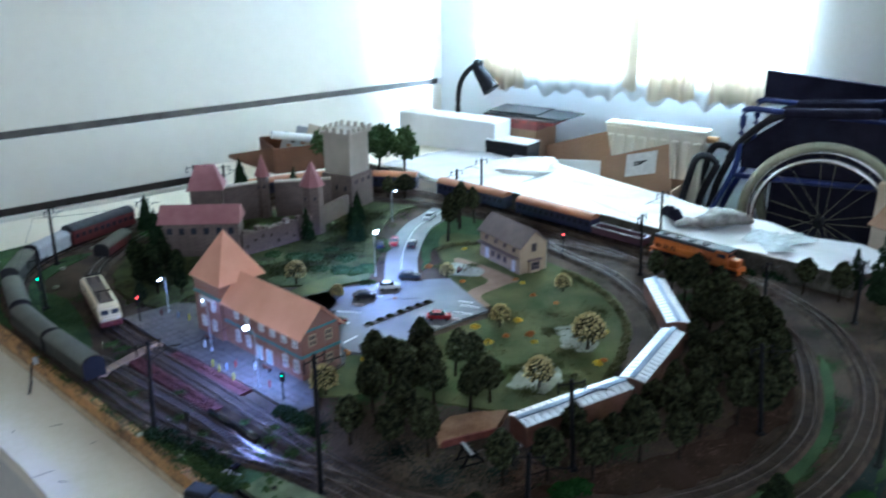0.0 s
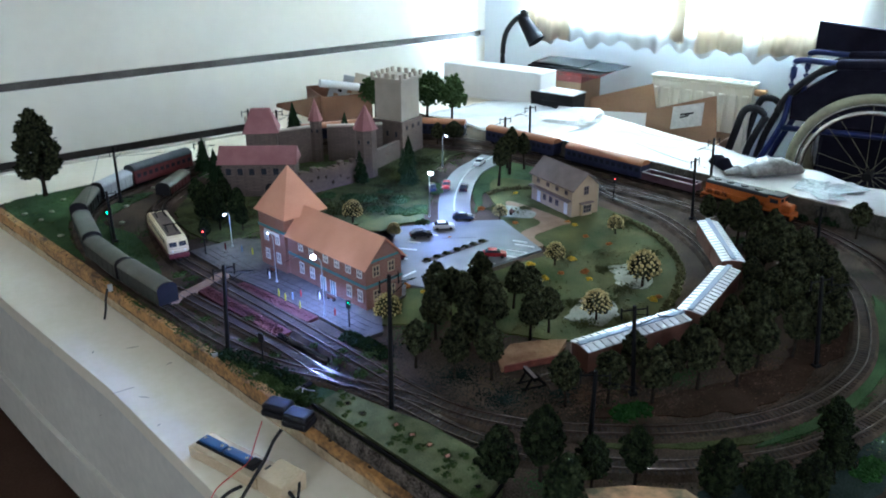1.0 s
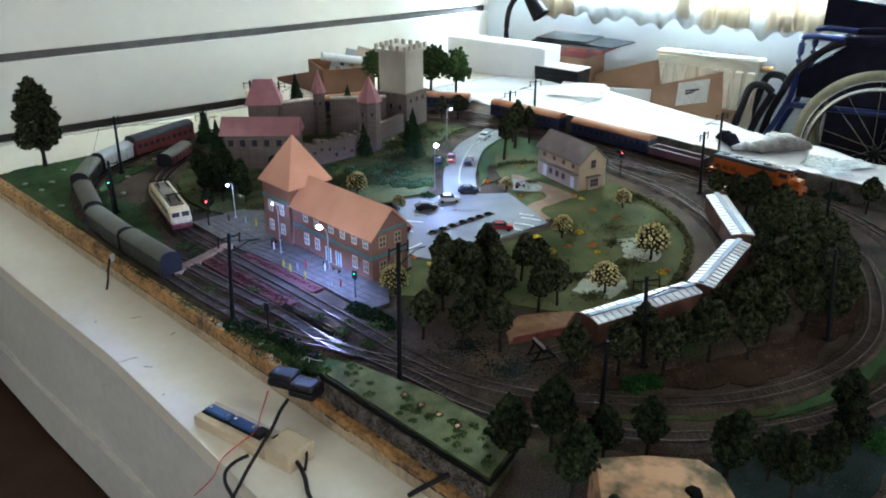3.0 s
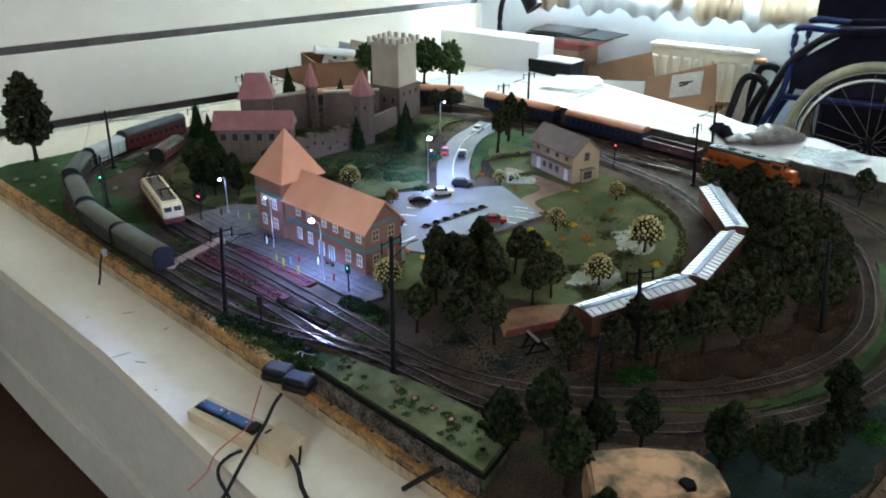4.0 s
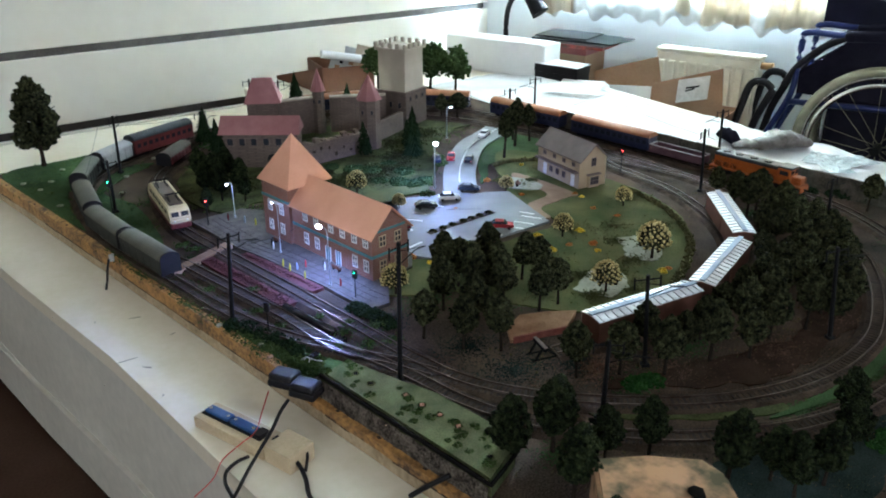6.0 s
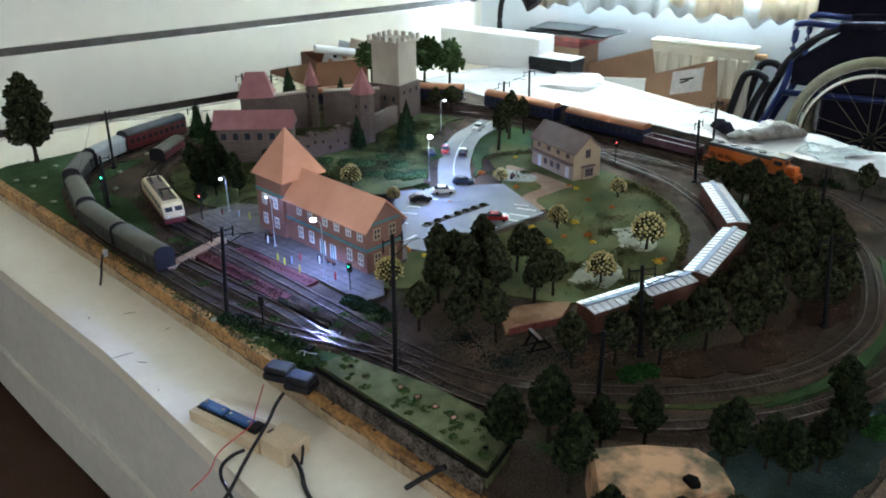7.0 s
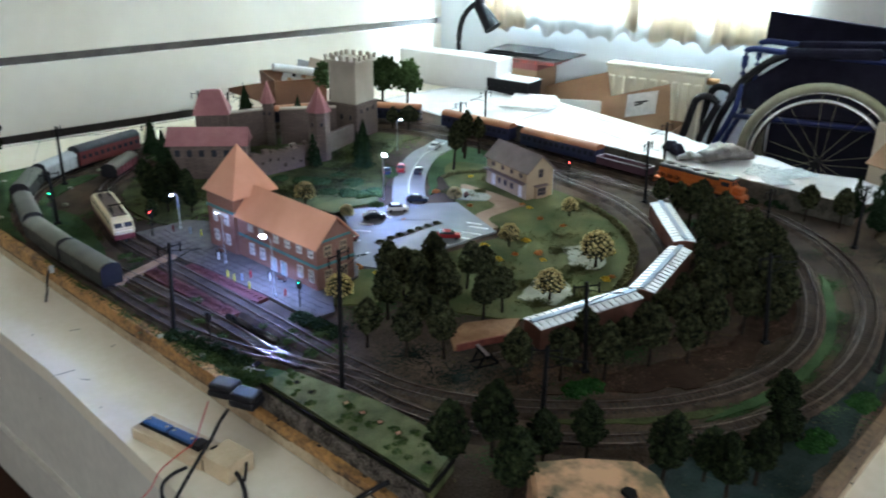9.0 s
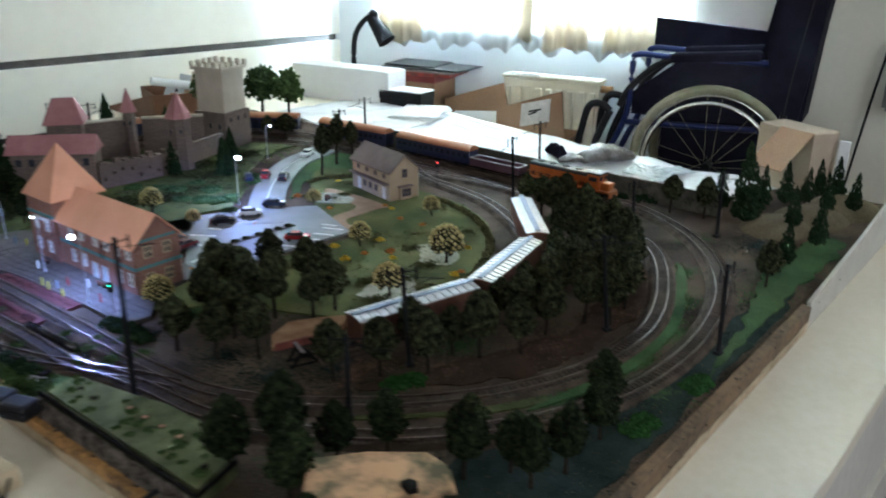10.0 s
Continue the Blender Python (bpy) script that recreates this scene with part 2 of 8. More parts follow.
M_STYRO = mat("white foam", (0.88, 0.88, 0.87), (0.93, 0.93, 0.92), 0.8, 0, 40, 300, 0.15)
M_NAVYCLOTH = mat("dark navy upholstery", (0.008, 0.008, 0.016), (0.017, 0.016, 0.028), 0.92, 0, 20, 400, 0.3)
M_BLUEFRAME = mat("blue enamelled tube", (0.012, 0.022, 0.10), (0.02, 0.035, 0.15), 0.3, 0.3, 30, 300, 0.02)
M_CHROME = mat("chromed steel", (0.60, 0.60, 0.60), (0.72, 0.72, 0.72), 0.16, 1.0, 30, 300, 0.02)
M_TYRE = mat("cream-grey rubber tyre", (0.24, 0.23, 0.155), (0.34, 0.33, 0.22), 0.7, 0, 40, 300, 0.1)
M_RADIATOR = mat("cream radiator enamel", (0.78, 0.73, 0.58), (0.84, 0.80, 0.67), 0.35, 0, 8, 90, 0.03)
M_COPPER = mat("brass valve", (0.45, 0.25, 0.12), (0.55, 0.33, 0.17), 0.35, 0.8, 50, 400, 0.05)
M_YCURT = mat("yellow curtain cloth", (0.86, 0.77, 0.63), (0.92, 0.85, 0.73), 0.85, 0, 12, 300, 0.2, transl=0.55)
M_LACE = mat("white lace", (0.80, 0.80, 0.78), (0.88, 0.88, 0.86), 0.85, 0, 60, 300, 0.3, transl=0.5)
M_LINING = mat("pale red paper lining", (0.42, 0.13, 0.08), (0.66, 0.40, 0.32), 0.9, 0, 300, 900, 0.3)
M_WOOD = mat("pale pine block", (0.55, 0.43, 0.27), (0.68, 0.56, 0.38), 0.6, 0, 30, 300, 0.1)
M_BLUE = mat("blue terminal plastic", (0.02, 0.07, 0.20), (0.03, 0.11, 0.30), 0.4, 0, 60, 400, 0.03)
M_REDWIRE = mat("red wire", (0.5, 0.05, 0.04), None, 0.4, 0, 60, 400, 0.0)
M_TAN = mat("tan plaster with green patches", (0.13, 0.115, 0.07), (0.56, 0.335, 0.19), 0.9, 0, 22, 60, 0.35, 0.002, lo=0.38, hi=0.56)
M_BAG = mat("clear grey plastic bag", (0.22, 0.20, 0.18), (0.55, 0.54, 0.52), 0.12, 0, 40, 200, 0.8, 0.006)
M_BAG.node_tree.nodes["Principled BSDF"].inputs["Transmission Weight"].default_value = 0.5
M_LED = glow("white lamp", (0.80, 0.88, 1.0), 22.0)
M_GREEN_L = glow("green signal light", (0.05, 1.0, 0.35), 12.0)
M_RED_L = glow("red signal light", (1.0, 0.05, 0.04), 12.0)


# ---- mesh helpers ----
def box(bm, lo, hi, bevel=0.0, m=None, seg=2):
    c = [(a + b) / 2 for a, b in zip(lo, hi)]
    s = [abs(b - a) for a, b in zip(lo, hi)]
    mm = (m or Matrix()) @ Matrix.Translation(c) @ Matrix.Diagonal((*s, 1))
    r = bmesh.ops.create_cube(bm, size=1.0, matrix=mm)
    if bevel:
        es = list({e for v in r["verts"] for e in v.link_edges})
        bmesh.ops.bevel(bm, geom=es, offset=bevel, segments=seg, affect="EDGES", profile=0.5)


def cyl(bm, p0, p1, r0, r1=None, seg=10):
    p0, p1 = Vector(p0), Vector(p1)
    d = p1 - p0
    q = d.to_track_quat("Z", "Y").to_matrix().to_4x4()
    bmesh.ops.create_cone(bm, cap_ends=True, segments=seg, radius1=r0, radius2=r0 if r1 is None else r1, depth=d.length,
                          matrix=Matrix.Translation((p0 + p1) / 2) @ q)


def ball(bm, p, r, sub=2, sc=(1, 1, 1)):
    bmesh.ops.create_icosphere(bm, subdivisions=sub, radius=r, matrix=Matrix.Translation(p) @ Matrix.Diagonal((*sc, 1)))


def prism(bm, outline, z0, z1, m=None):
    m = m or Matrix()
    a = [bm.verts.new(m @ Vector((x, y, z0))) for x, y in outline]
    b = [bm.verts.new(m @ Vector((x, y, z1))) for x, y in outline]
    n = len(outline)
    bm.faces.new(list(reversed(a)))
    bm.faces.new(b)
    for i in range(n):
        bm.faces.new((a[i], a[(i + 1) % n], b[(i + 1) % n], b[i]))


def profile_x(bm, outline, x0, x1, m=None):
    """An outline in y and z, drawn out along x."""
    prism(bm, [(-z, y) for y, z in outline], x0, x1, (m or Matrix()) @ pose(0, 0, 0, 0, 90, 0))


def catmull(pts, n=8, closed=False):
    pts = [Vector(p) if len(p) == 3 else Vector((*p, 0)) for p in pts]
    out, k = [], len(pts)
    for i in range(k if closed else k - 1):
        g = (lambda j: pts[j % k]) if closed else (lambda j: pts[min(max(j, 0), k - 1)])
        a, b, c, d = g(i - 1), g(i), g(i + 1), g(i + 2)
        for j in range(n):
            u = j / n
            out.append(0.5 * (2 * b + (c - a) * u + (2 * a - 5 * b + 4 * c - d) * u * u + (3 * b - a - 3 * c + d) * u ** 3))
    if not closed:
        out.append(pts[-1])
    return out


def even(path, step, closed=False):
    """Places and headings at even steps along a path."""
    pts = path + ([path[0]] if closed else [])
    out, left = [], 0.0
    for a, b in zip(pts, pts[1:]):
        d = (b - a).length
        while left <= d and d > 1e-9:
            out.append((a + (b - a) * (left / d), math.atan2(b.y - a.y, b.x - a.x)))
            left += step
        left -= d
    return out


def sweep(bm, path, outline, closed=False):
    """Draw an outline (side offset, height) along a path."""
    rows, n = [], len(path)
    for i, p in enumerate(path):
        a = path[(i - 1) % n] if closed or i else p
        b = path[(i + 1) % n] if closed or i < n - 1 else p
        d = (b - a).normalized()
        side = Vector((d.y, -d.x, 0))
        rows.append([bm.verts.new(p + side * o + Vector((0, 0, h))) for o, h in outline])
    k = len(outline)
    for i in range(n if closed else n - 1):
        r, s = rows[i], rows[(i + 1) % n]
        for j in range(k):
            bm.faces.new((r[j], r[(j + 1) % k], s[(j + 1) % k], s[j]))
    if not closed:
        bm.faces.new(rows[0])
        bm.faces.new(list(reversed(rows[-1])))


def tube(bm, pts, r, seg=7):
    pts = [Vector(p) for p in pts]
    rows, n = [], len(pts)
    for i, p in enumerate(pts):
        d = (pts[min(i + 1, n - 1)] - pts[max(i - 1, 0)]).normalized()
        q = d.to_track_quat("Z", "Y")
        rr = r[i] if isinstance(r, (list, tuple)) else r
        rows.append([bm.verts.new(p + q @ Vector((rr * math.cos(6.2832 * k / seg), rr * math.sin(6.2832 * k / seg), 0))) for k in range(seg)])
    for a, b in zip(rows, rows[1:]):
        for k in range(seg):
            bm.faces.new((a[k], a[(k + 1) % seg], b[(k + 1) % seg], b[k]))
    bm.faces.new(list(reversed(rows[0])))
    bm.faces.new(rows[-1])


def finish(bm, name, smooth=False):
    bmesh.ops.recalc_face_normals(bm, faces=bm.faces[:])
    me = bpy.data.meshes.new(name)
    bm.to_mesh(me)
    bm.free()
    if smooth:
        me.polygons.foreach_set("use_smooth", [True] * len(me.polygons))
    return me


def part(name, bm, material, parent=None, label="", smooth=False):
    me = bm if isinstance(bm, bpy.types.Mesh) else finish(bm, name, smooth)
    if not me.materials:
        me.materials.append(material)
    ob = new(name, me)
    ob.parent = parent
    return tagged(ob, label)


def thing(name, label, category, m=None, group="", kind=""):
    ob = new(name)
    ob.empty_display_size = 0.01
    if m is not None:
        ob.matrix_basis = m
    return tagged(ob, label, category, group, kind)


def solid(name, bm, material, label, category, kind="", group="", m=None, smooth=False):
    ob = part(name, bm, material, None, "", smooth)
    if m is not None:
        ob.matrix_basis = m
    return tagged(ob, label, category, group, kind)


B = bmesh.new
rnd = random.Random(7)

# ---- the room ----
bm = B()
prism(bm, [(-2.2, -2.3), (3.93, -2.3), (2.29, 2.9), (-2.2, 2.9)], FLOOR - 0.1, FLOOR)
solid("floor", bm, M_FLOOR, "dark brown carpet floor in shadow", "floor", "structure")
bm = B()
prism(bm, [(-2.2, -2.3), (3.93, -2.3), (2.29, 2.9), (-2.2, 2.9)], 2.0, 2.1)
solid("ceiling", bm, M_CEIL, "plain white painted ceiling", "ceiling", "structure")

# panelled wall: white boards with dark grooves between them
w = thing("wall_panelled", "white panelled wall with dark horizontal grooves", "wall", kind="structure")
bm = B()
box(bm, (-2.2, 2.77, FLOOR), (2.45, 2.95, 2.0))
part("wall_body", bm, M_GROOVE, w, "dark backing behind the panels")
edges = [FLOOR, -0.137, -0.109, 0.103, 0.127, 0.60, 0.615, 1.2, 1.215, 2.0]
for z0, z1 in zip(edges[::2], edges[1::2]):
    bm = B()
    box(bm, (-2.2, 2.75, z0), (2.40, 2.772, z1), 0.003)
    part("panel", bm, M_WALL, w)
bm = B()
box(bm, (-2.2, 2.757, 0.102), (2.25, 2.771, 0.128))
part("groove_strip", bm, mat("grey strip", (0.075, 0.07, 0.065), (0.14, 0.13, 0.12), 0.6, 0, 20, 200), w, "grey metal strip in the groove")

# window wall, with its opening


def wall_m(s, inward, z):
    return Matrix.Translation(far(s, inward, z)) @ pose(0, 0, 0, 0, 0, FAR_RZ + 180)


# local x: along the wall away from the corner; local y: into the room is negative or positive by this sign
YIN = 1.0 if (wall_m(0, 0, 0).to_3x3() @ Vector((0, 1, 0))).dot(FARIN) > 0 else -1.0
w = thing("wall_window", "pale plaster wall with a window opening", "wall", wall_m(0, 0, 0), kind="structure")
s0, s1, z0, z1 = WIN
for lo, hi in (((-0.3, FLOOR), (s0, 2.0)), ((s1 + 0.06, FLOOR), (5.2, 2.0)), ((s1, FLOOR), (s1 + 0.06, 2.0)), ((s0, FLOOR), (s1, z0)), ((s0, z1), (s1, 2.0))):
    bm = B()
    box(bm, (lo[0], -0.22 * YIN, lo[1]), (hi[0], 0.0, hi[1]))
    # Daylight-tinted colour around the window, plain cream beyond it.
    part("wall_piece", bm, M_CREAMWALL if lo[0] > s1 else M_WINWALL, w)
win = thing("window_1", "white framed window with bright daylight outside", "window", wall_m(0, 0, 0), kind="structure")
for lo, hi in (((s0, z0), (s0 + 0.05, z1)), ((s1 - 0.05, z0), (s1, z1)), ((mid - 0.03, z0), (mid + 0.03, z1)), ((s0, z0), (s1, z0 + 0.05)), ((s0, z1 - 0.05), (s1, z1))):
    bm = B()
    box(bm, (lo[0], -0.09 * YIN, lo[1]), (hi[0], -0.04 * YIN, hi[1]), 0.004)
    part("window_frame", bm, M_WHITE, win)
bm = B()
box(bm, (s0 + 0.001, -0.10 * YIN, z0 + 0.002), (s1 - 0.001, 0.012 * YIN, z0 + 0.016), 0.005)
part("window_sill", bm, mat("blue grey sill stone", (0.50, 0.58, 0.62), (0.60, 0.67, 0.71), 0.4, 0, 10, 80, 0.05), win, "pale blue-grey window sill")

# the two unseen walls behind the camera, with openings added for the fill lamps
w = thing("wall_back", "unseen back wall with an opening added for fill light", "wall", kind="structure")
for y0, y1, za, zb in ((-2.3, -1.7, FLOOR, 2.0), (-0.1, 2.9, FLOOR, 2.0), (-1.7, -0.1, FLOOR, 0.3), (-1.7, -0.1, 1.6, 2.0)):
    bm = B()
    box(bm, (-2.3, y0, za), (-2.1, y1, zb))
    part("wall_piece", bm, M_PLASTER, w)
w = thing("wall_side", "unseen side wall with an opening added for fill light", "wall", kind="structure")
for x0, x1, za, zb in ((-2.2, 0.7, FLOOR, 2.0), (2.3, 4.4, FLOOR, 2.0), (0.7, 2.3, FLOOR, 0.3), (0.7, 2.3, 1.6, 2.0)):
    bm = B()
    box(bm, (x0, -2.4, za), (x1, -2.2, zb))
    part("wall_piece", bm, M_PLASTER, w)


def curtain(name, a, b, ztop, zbot, material, label, waves, depth, scallop, inward):
    bm = B()
    nx, nz = int((b - a) / 0.006), 8
    grid = []
    for i in range(nx + 1):
        s = a + (b - a) * i / nx
        y = inward + depth * math.sin(waves * 6.2832 * (s - a) / (b - a) + 0.6 * math.sin(s * 31))
        hem = zbot + scallop * (0.35 * math.sin(s * 71) + 0.30 * math.sin(s * 31 + 1) + 0.25 * noise.noise(Vector((s * 24, 0, 0))) + 0.25)
        grid.append([bm.verts.new((s, y * YIN, hem + (ztop - hem) * j / nz)) for j in range(nz + 1)])
    for p, q in zip(grid, grid[1:]):
        for j in range(nz):
            bm.faces.new((p[j], q[j], q[j + 1], p[j + 1]))
    ob = solid(name, bm, material, label, "curtain", m=wall_m(0, 0, 0), smooth=True)
    so = ob.modifiers.new("thick", "SOLIDIFY")
    so.thickness = 0.0015
    return ob


curtain("lace_curtain", s0 - 0.02, s1 + 0.03, z1, 0.112, M_LACE, "white lace curtain with a scalloped hem", 17, 0.008, 0.035, 0.035)
for a, b, zb in ((0.24, 0.43, 0.118), (0.83, 0.885, 0.150), (0.925, 1.095, 0.128), (1.145, 1.33, 0.132)):
    curtain("curtain", a, b, z1 + 0.05, zb, M_YCURT, "yellow gathered curtain panel at the window", 4, 0.012, 0.02, 0.06)

# ---- table and baseboard ----
M_MOSS = mat("dark moss scatter", (0.005, 0.011, 0.009), (0.032, 0.047, 0.041), 0.95, 0, 20, 500, 0.7, 0.002)
tab = thing("table", "large worn white table with a deep apron", "table")
TOP = [(0.060, 2.365), (0.176, 1.505), (0.234, 1.140), (0.265, 0.832), (0.300, 0.500), (0.338, 0.14), (1.0, 0.19), (2.03, 0.31), (1.99, 1.0), (2.13, 2.60), (1.10, 2.60), (1.06, 2.365)]
bm = B()
prism(bm, TOP, -0.065, -0.04)
bmesh.ops.bevel(bm, geom=bm.edges[:], offset=0.003, segments=2, affect="EDGES")
part("tabletop", bm, M_TABLE, tab)
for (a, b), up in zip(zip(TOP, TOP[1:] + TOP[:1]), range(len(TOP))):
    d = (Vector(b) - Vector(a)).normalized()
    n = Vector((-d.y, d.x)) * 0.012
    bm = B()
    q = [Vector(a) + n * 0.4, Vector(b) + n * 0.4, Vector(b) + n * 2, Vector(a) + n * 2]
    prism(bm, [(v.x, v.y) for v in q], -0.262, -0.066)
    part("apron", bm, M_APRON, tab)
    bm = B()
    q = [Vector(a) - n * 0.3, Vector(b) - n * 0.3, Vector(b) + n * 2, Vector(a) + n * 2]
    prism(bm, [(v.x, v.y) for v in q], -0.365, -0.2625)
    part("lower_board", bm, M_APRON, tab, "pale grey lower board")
for x, y in ((0.20, 1.95), (0.42, 0.25), (1.9, 0.42), (1.85, 2.5), (1.18, 2.5)):
    bm = B()
    box(bm, (x - 0.03, y - 0.03, FLOOR), (x + 0.03, y + 0.03, -0.066), 0.004)
    part("leg", bm, M_TABLE, tab)

SLAB = [(0.24, 1.985), (0.489, 0.272), (1.93, 0.442), (1.90, 0.66), (1.60, 0.74), (1.49, 2.16)]
bm = B()
prism(bm, SLAB, -0.04, 0.0)
g = solid("ground", bm, M_EARTH, "earth-brown scenic ground of the model railway", "ground", "structure")


def strip(name, pts, width, z0, z1, material, label, category, kind="", off=0.0):
    bm = B()
    sweep(bm, catmull(pts, 8), [(off - width / 2, z0), (off + width / 2, z0), (off + width / 2, z1), (off - width / 2, z1)])
    return solid(name, bm, material, label, category, kind)


# raw wooden edging, a little split and chipped
def edging(a, b, label, wood, low=0.0):
    bm = B()
    n = 60
    pts = [Vector((*a, 0)).lerp(Vector((*b, 0)), i / n) for i in range(n + 1)]
    for p in pts:
        p.z = 0.0012 * noise.noise(p * 30)
    t = thing("edging", label, "edging", kind="structure")
    sweep(bm, pts, [(-0.0062, -0.0396), (0.0056, -0.0396), (0.0056, -0.0222), (-0.0058, -0.0222)])
    part("foot_board", bm, M_FOOT, t, "worn beige foot board")
    bm = B()
    sweep(bm, pts, [(-0.006, -0.0220), (0.006, -0.0220), (0.006, -0.0040 - low), (-0.006, -0.0040 - low)])
    part("edge_board", bm, wood, t, "brown wooden board")
    bm = B()
    sweep(bm, [p + Vector((0.0008 * noise.noise(p * 55), 0.0008 * noise.noise(p * 55 + Vector((7, 0, 0))), 0)) for p in pts], [(-0.0068, -0.0036 - low), (0.0066, -0.0036 - low), (0.0064, 0.001 - low), (-0.0062, 0.0028 - low)])
    part("ply_strip", bm, wood, t, "raw plywood strip")
    bm = B()
    for i0, i1 in ((3, 9), (16, 30), (33, 47), (49, 58)):
        run = [p + Vector((0, 0, 0.0012 * noise.noise(p * 80))) for p in pts[i0:i1]]
        sweep(bm, run, [(-0.0066, -0.0236 - 0.0010 * low * 100), (0.0060, -0.0236), (0.0060, -0.0206), (-0.0066, -0.0206)])
    part("crack", bm, M_SLEEP, t, "dark gap along the foot of the board")
    for i in (5, 13, 21, 40, 52):
        bm = B()
        p = pts[i]
        ball(bm, p + Vector((0, 0, 0.0012 - low)), 0.0030, 1, (1, 1.6, 0.5))
        part("stain", bm, M_SLEEP, t, "dark stain or knot")
    return t


edging((0.236, 1.99), (0.4015, 0.840), "orange-brown raw plywood edging along the baseboard", M_PLY)
edging((0.4015, 0.839), (0.484, 0.266), "low split plywood edging below the embankment", M_PLY, 0.010)
edging((0.487, 0.264), (1.32, 0.362), "grimy wooden edging along the baseboard, toned dark for shade", M_PLY2)

# loose plastic sheet lying on the table behind the railway
bm = B()
nx, ny = 26, 70
vs = [[None] * (ny + 1) for _ in range(nx + 1)]
for i in range(nx + 1):
    for j in range(ny + 1):
        v = j / ny
        y = 0.50 + 1.72 * v
        xa = 1.655 - 0.07 * v
        xb = 1.985 + 0.03 * noise.noise(Vector((v * 9, 2, 0)))
        p = Vector((xa + (xb - xa) * i / nx, y, 0))
        vs[i][j] = bm.verts.new((p.x, p.y, -0.030 + 0.010 * noise.noise(p * 9) + 0.004 * noise.noise(p * 31)))
for i in range(nx):
    for j in range(ny):
        bm.faces.new((vs[i][j], vs[i + 1][j], vs[i + 1][j + 1], vs[i][j + 1]))
sh = solid("plastic_sheet", bm, M_SHEET, "crumpled white plastic sheet lying on the table", "sheet", smooth=True)
sh.modifiers.new("thick", "SOLIDIFY").thickness = 0.001


def patch(name, pts, z, material, label, category, rough=0.0, n=14, kind="structure"):
    """A low, level patch of ground cover with a soft outline and an uneven top."""
    path = catmull(pts, n, True)
    if rough:
        path = [p + Vector((noise.noise(p * 25) + 0.5 * noise.noise(p * 90), noise.noise(p * 25 + Vector((5, 5, 5))) + 0.5 * noise.noise(p * 90 + Vector((5, 5, 5))), 0)) * rough for p in path]
    bm = B()
    prism(bm, [(p.x, p.y) for p in path], 0.0002, z)
    return solid(name, bm, material, label, category, kind)


patch("meadow", [(0.255, 1.96), (0.30, 1.60), (0.315, 1.55), (0.325, 1.70), (0.37, 1.82), (0.45, 1.90), (0.62, 1.93), (0.7, 1.99), (0.62, 2.02), (0.4, 2.0)], 0.0016, M_GRASS, "dark green meadow with pale stones", "meadow", 0.006)
patch("verge", [(0.325, 1.36), (0.39, 0.93), (0.43, 0.86), (0.46, 0.87), (0.425, 0.95), (0.375, 1.10), (0.345, 1.28)], 0.0018, M_GRASS, "green verge beside the front tracks", "verge", 0.004)
patch("meadow", [(0.40, 1.72), (0.47, 1.80), (0.55, 1.86), (0.44, 1.86), (0.385, 1.78), (0.355, 1.66), (0.37, 1.50), (0.40, 1.38), (0.42, 1.48), (0.43, 1.62)], 0.0016, M_GRASS, "green strip between curved tracks", "meadow", 0.004)
patch("castle_meadow", [(0.56, 1.45), (0.62, 1.48), (0.72, 1.44), (0.86, 1.37), (0.96, 1.36), (1.02, 1.42), (1.12, 1.56), (1.26, 1.66), (1.36, 1.68), (1.28, 1.80), (1.1, 1.87), (0.8, 1.88), (0.66, 1.83), (0.56, 1.72), (0.52, 1.58)], 0.0035, M_SLOPE, "grassy slope below the castle", "meadow", 0.006)
patch("lawn", [(0.70, 0.98), (0.74, 0.88), (0.80, 0.79), (0.90, 0.74), (1.05, 0.775), (1.16, 0.84), (1.24, 0.93), (1.285, 1.05), (1.29, 1.2), (1.30, 1.36), (1.24, 1.45), (1.16, 1.38), (1.10, 1.28), (1.05, 1.2), (1.03, 1.05), (0.93, 1.04), (0.80, 1.035)], 0.0022, M_LAWN, "mown olive green park lawn", "lawn", 0.004)
patch("meadow", [(1.055, 1.30), (1.13, 1.405), (1.22, 1.495), (1.30, 1.535), (1.372, 1.535), (1.375, 1.45), (1.335, 1.39), (1.25, 1.375), (1.16, 1.39), (1.10, 1.335)], 0.0019, M_GRASS, "grassy verge with trees beside the road", "meadow", 0.006)
patch("lawn", [(0.60, 1.02), (0.64, 0.97), (0.72, 0.96), (0.77, 1.02), (0.72, 1.075), (0.66, 1.04)], 0.0026, M_LAWN, "small lawn at the station gable", "lawn", 0.004)
patch("lawn", [(0.74, 1.30), (0.80, 1.25), (0.86, 1.33), (0.93, 1.33), (0.95, 1.37), (0.84, 1.39), (0.76, 1.36)], 0.0042, M_LAWN, "green border behind the station", "lawn", 0.003)
patch("grass_strip", [(0.640, 0.592), (0.676, 0.572), (0.739, 0.524), (0.800, 0.486), (0.845, 0.466), (0.835, 0.452), (0.786, 0.470), (0.721, 0.516), (0.659, 0.563)], 0.0020, M_SLOPE, "thin green strip between the near tracks", "grass", 0.004)
patch("grass_strip", [(0.80, 0.455), (0.92, 0.428), (1.05, 0.435), (1.17, 0.475), (1.27, 0.53), (1.33, 0.58), (1.27, 0.55), (1.15, 0.505), (1.04, 0.452), (0.92, 0.445)], 0.0024, M_GRASS, "green strip between the two curved tracks", "grass", 0.004)
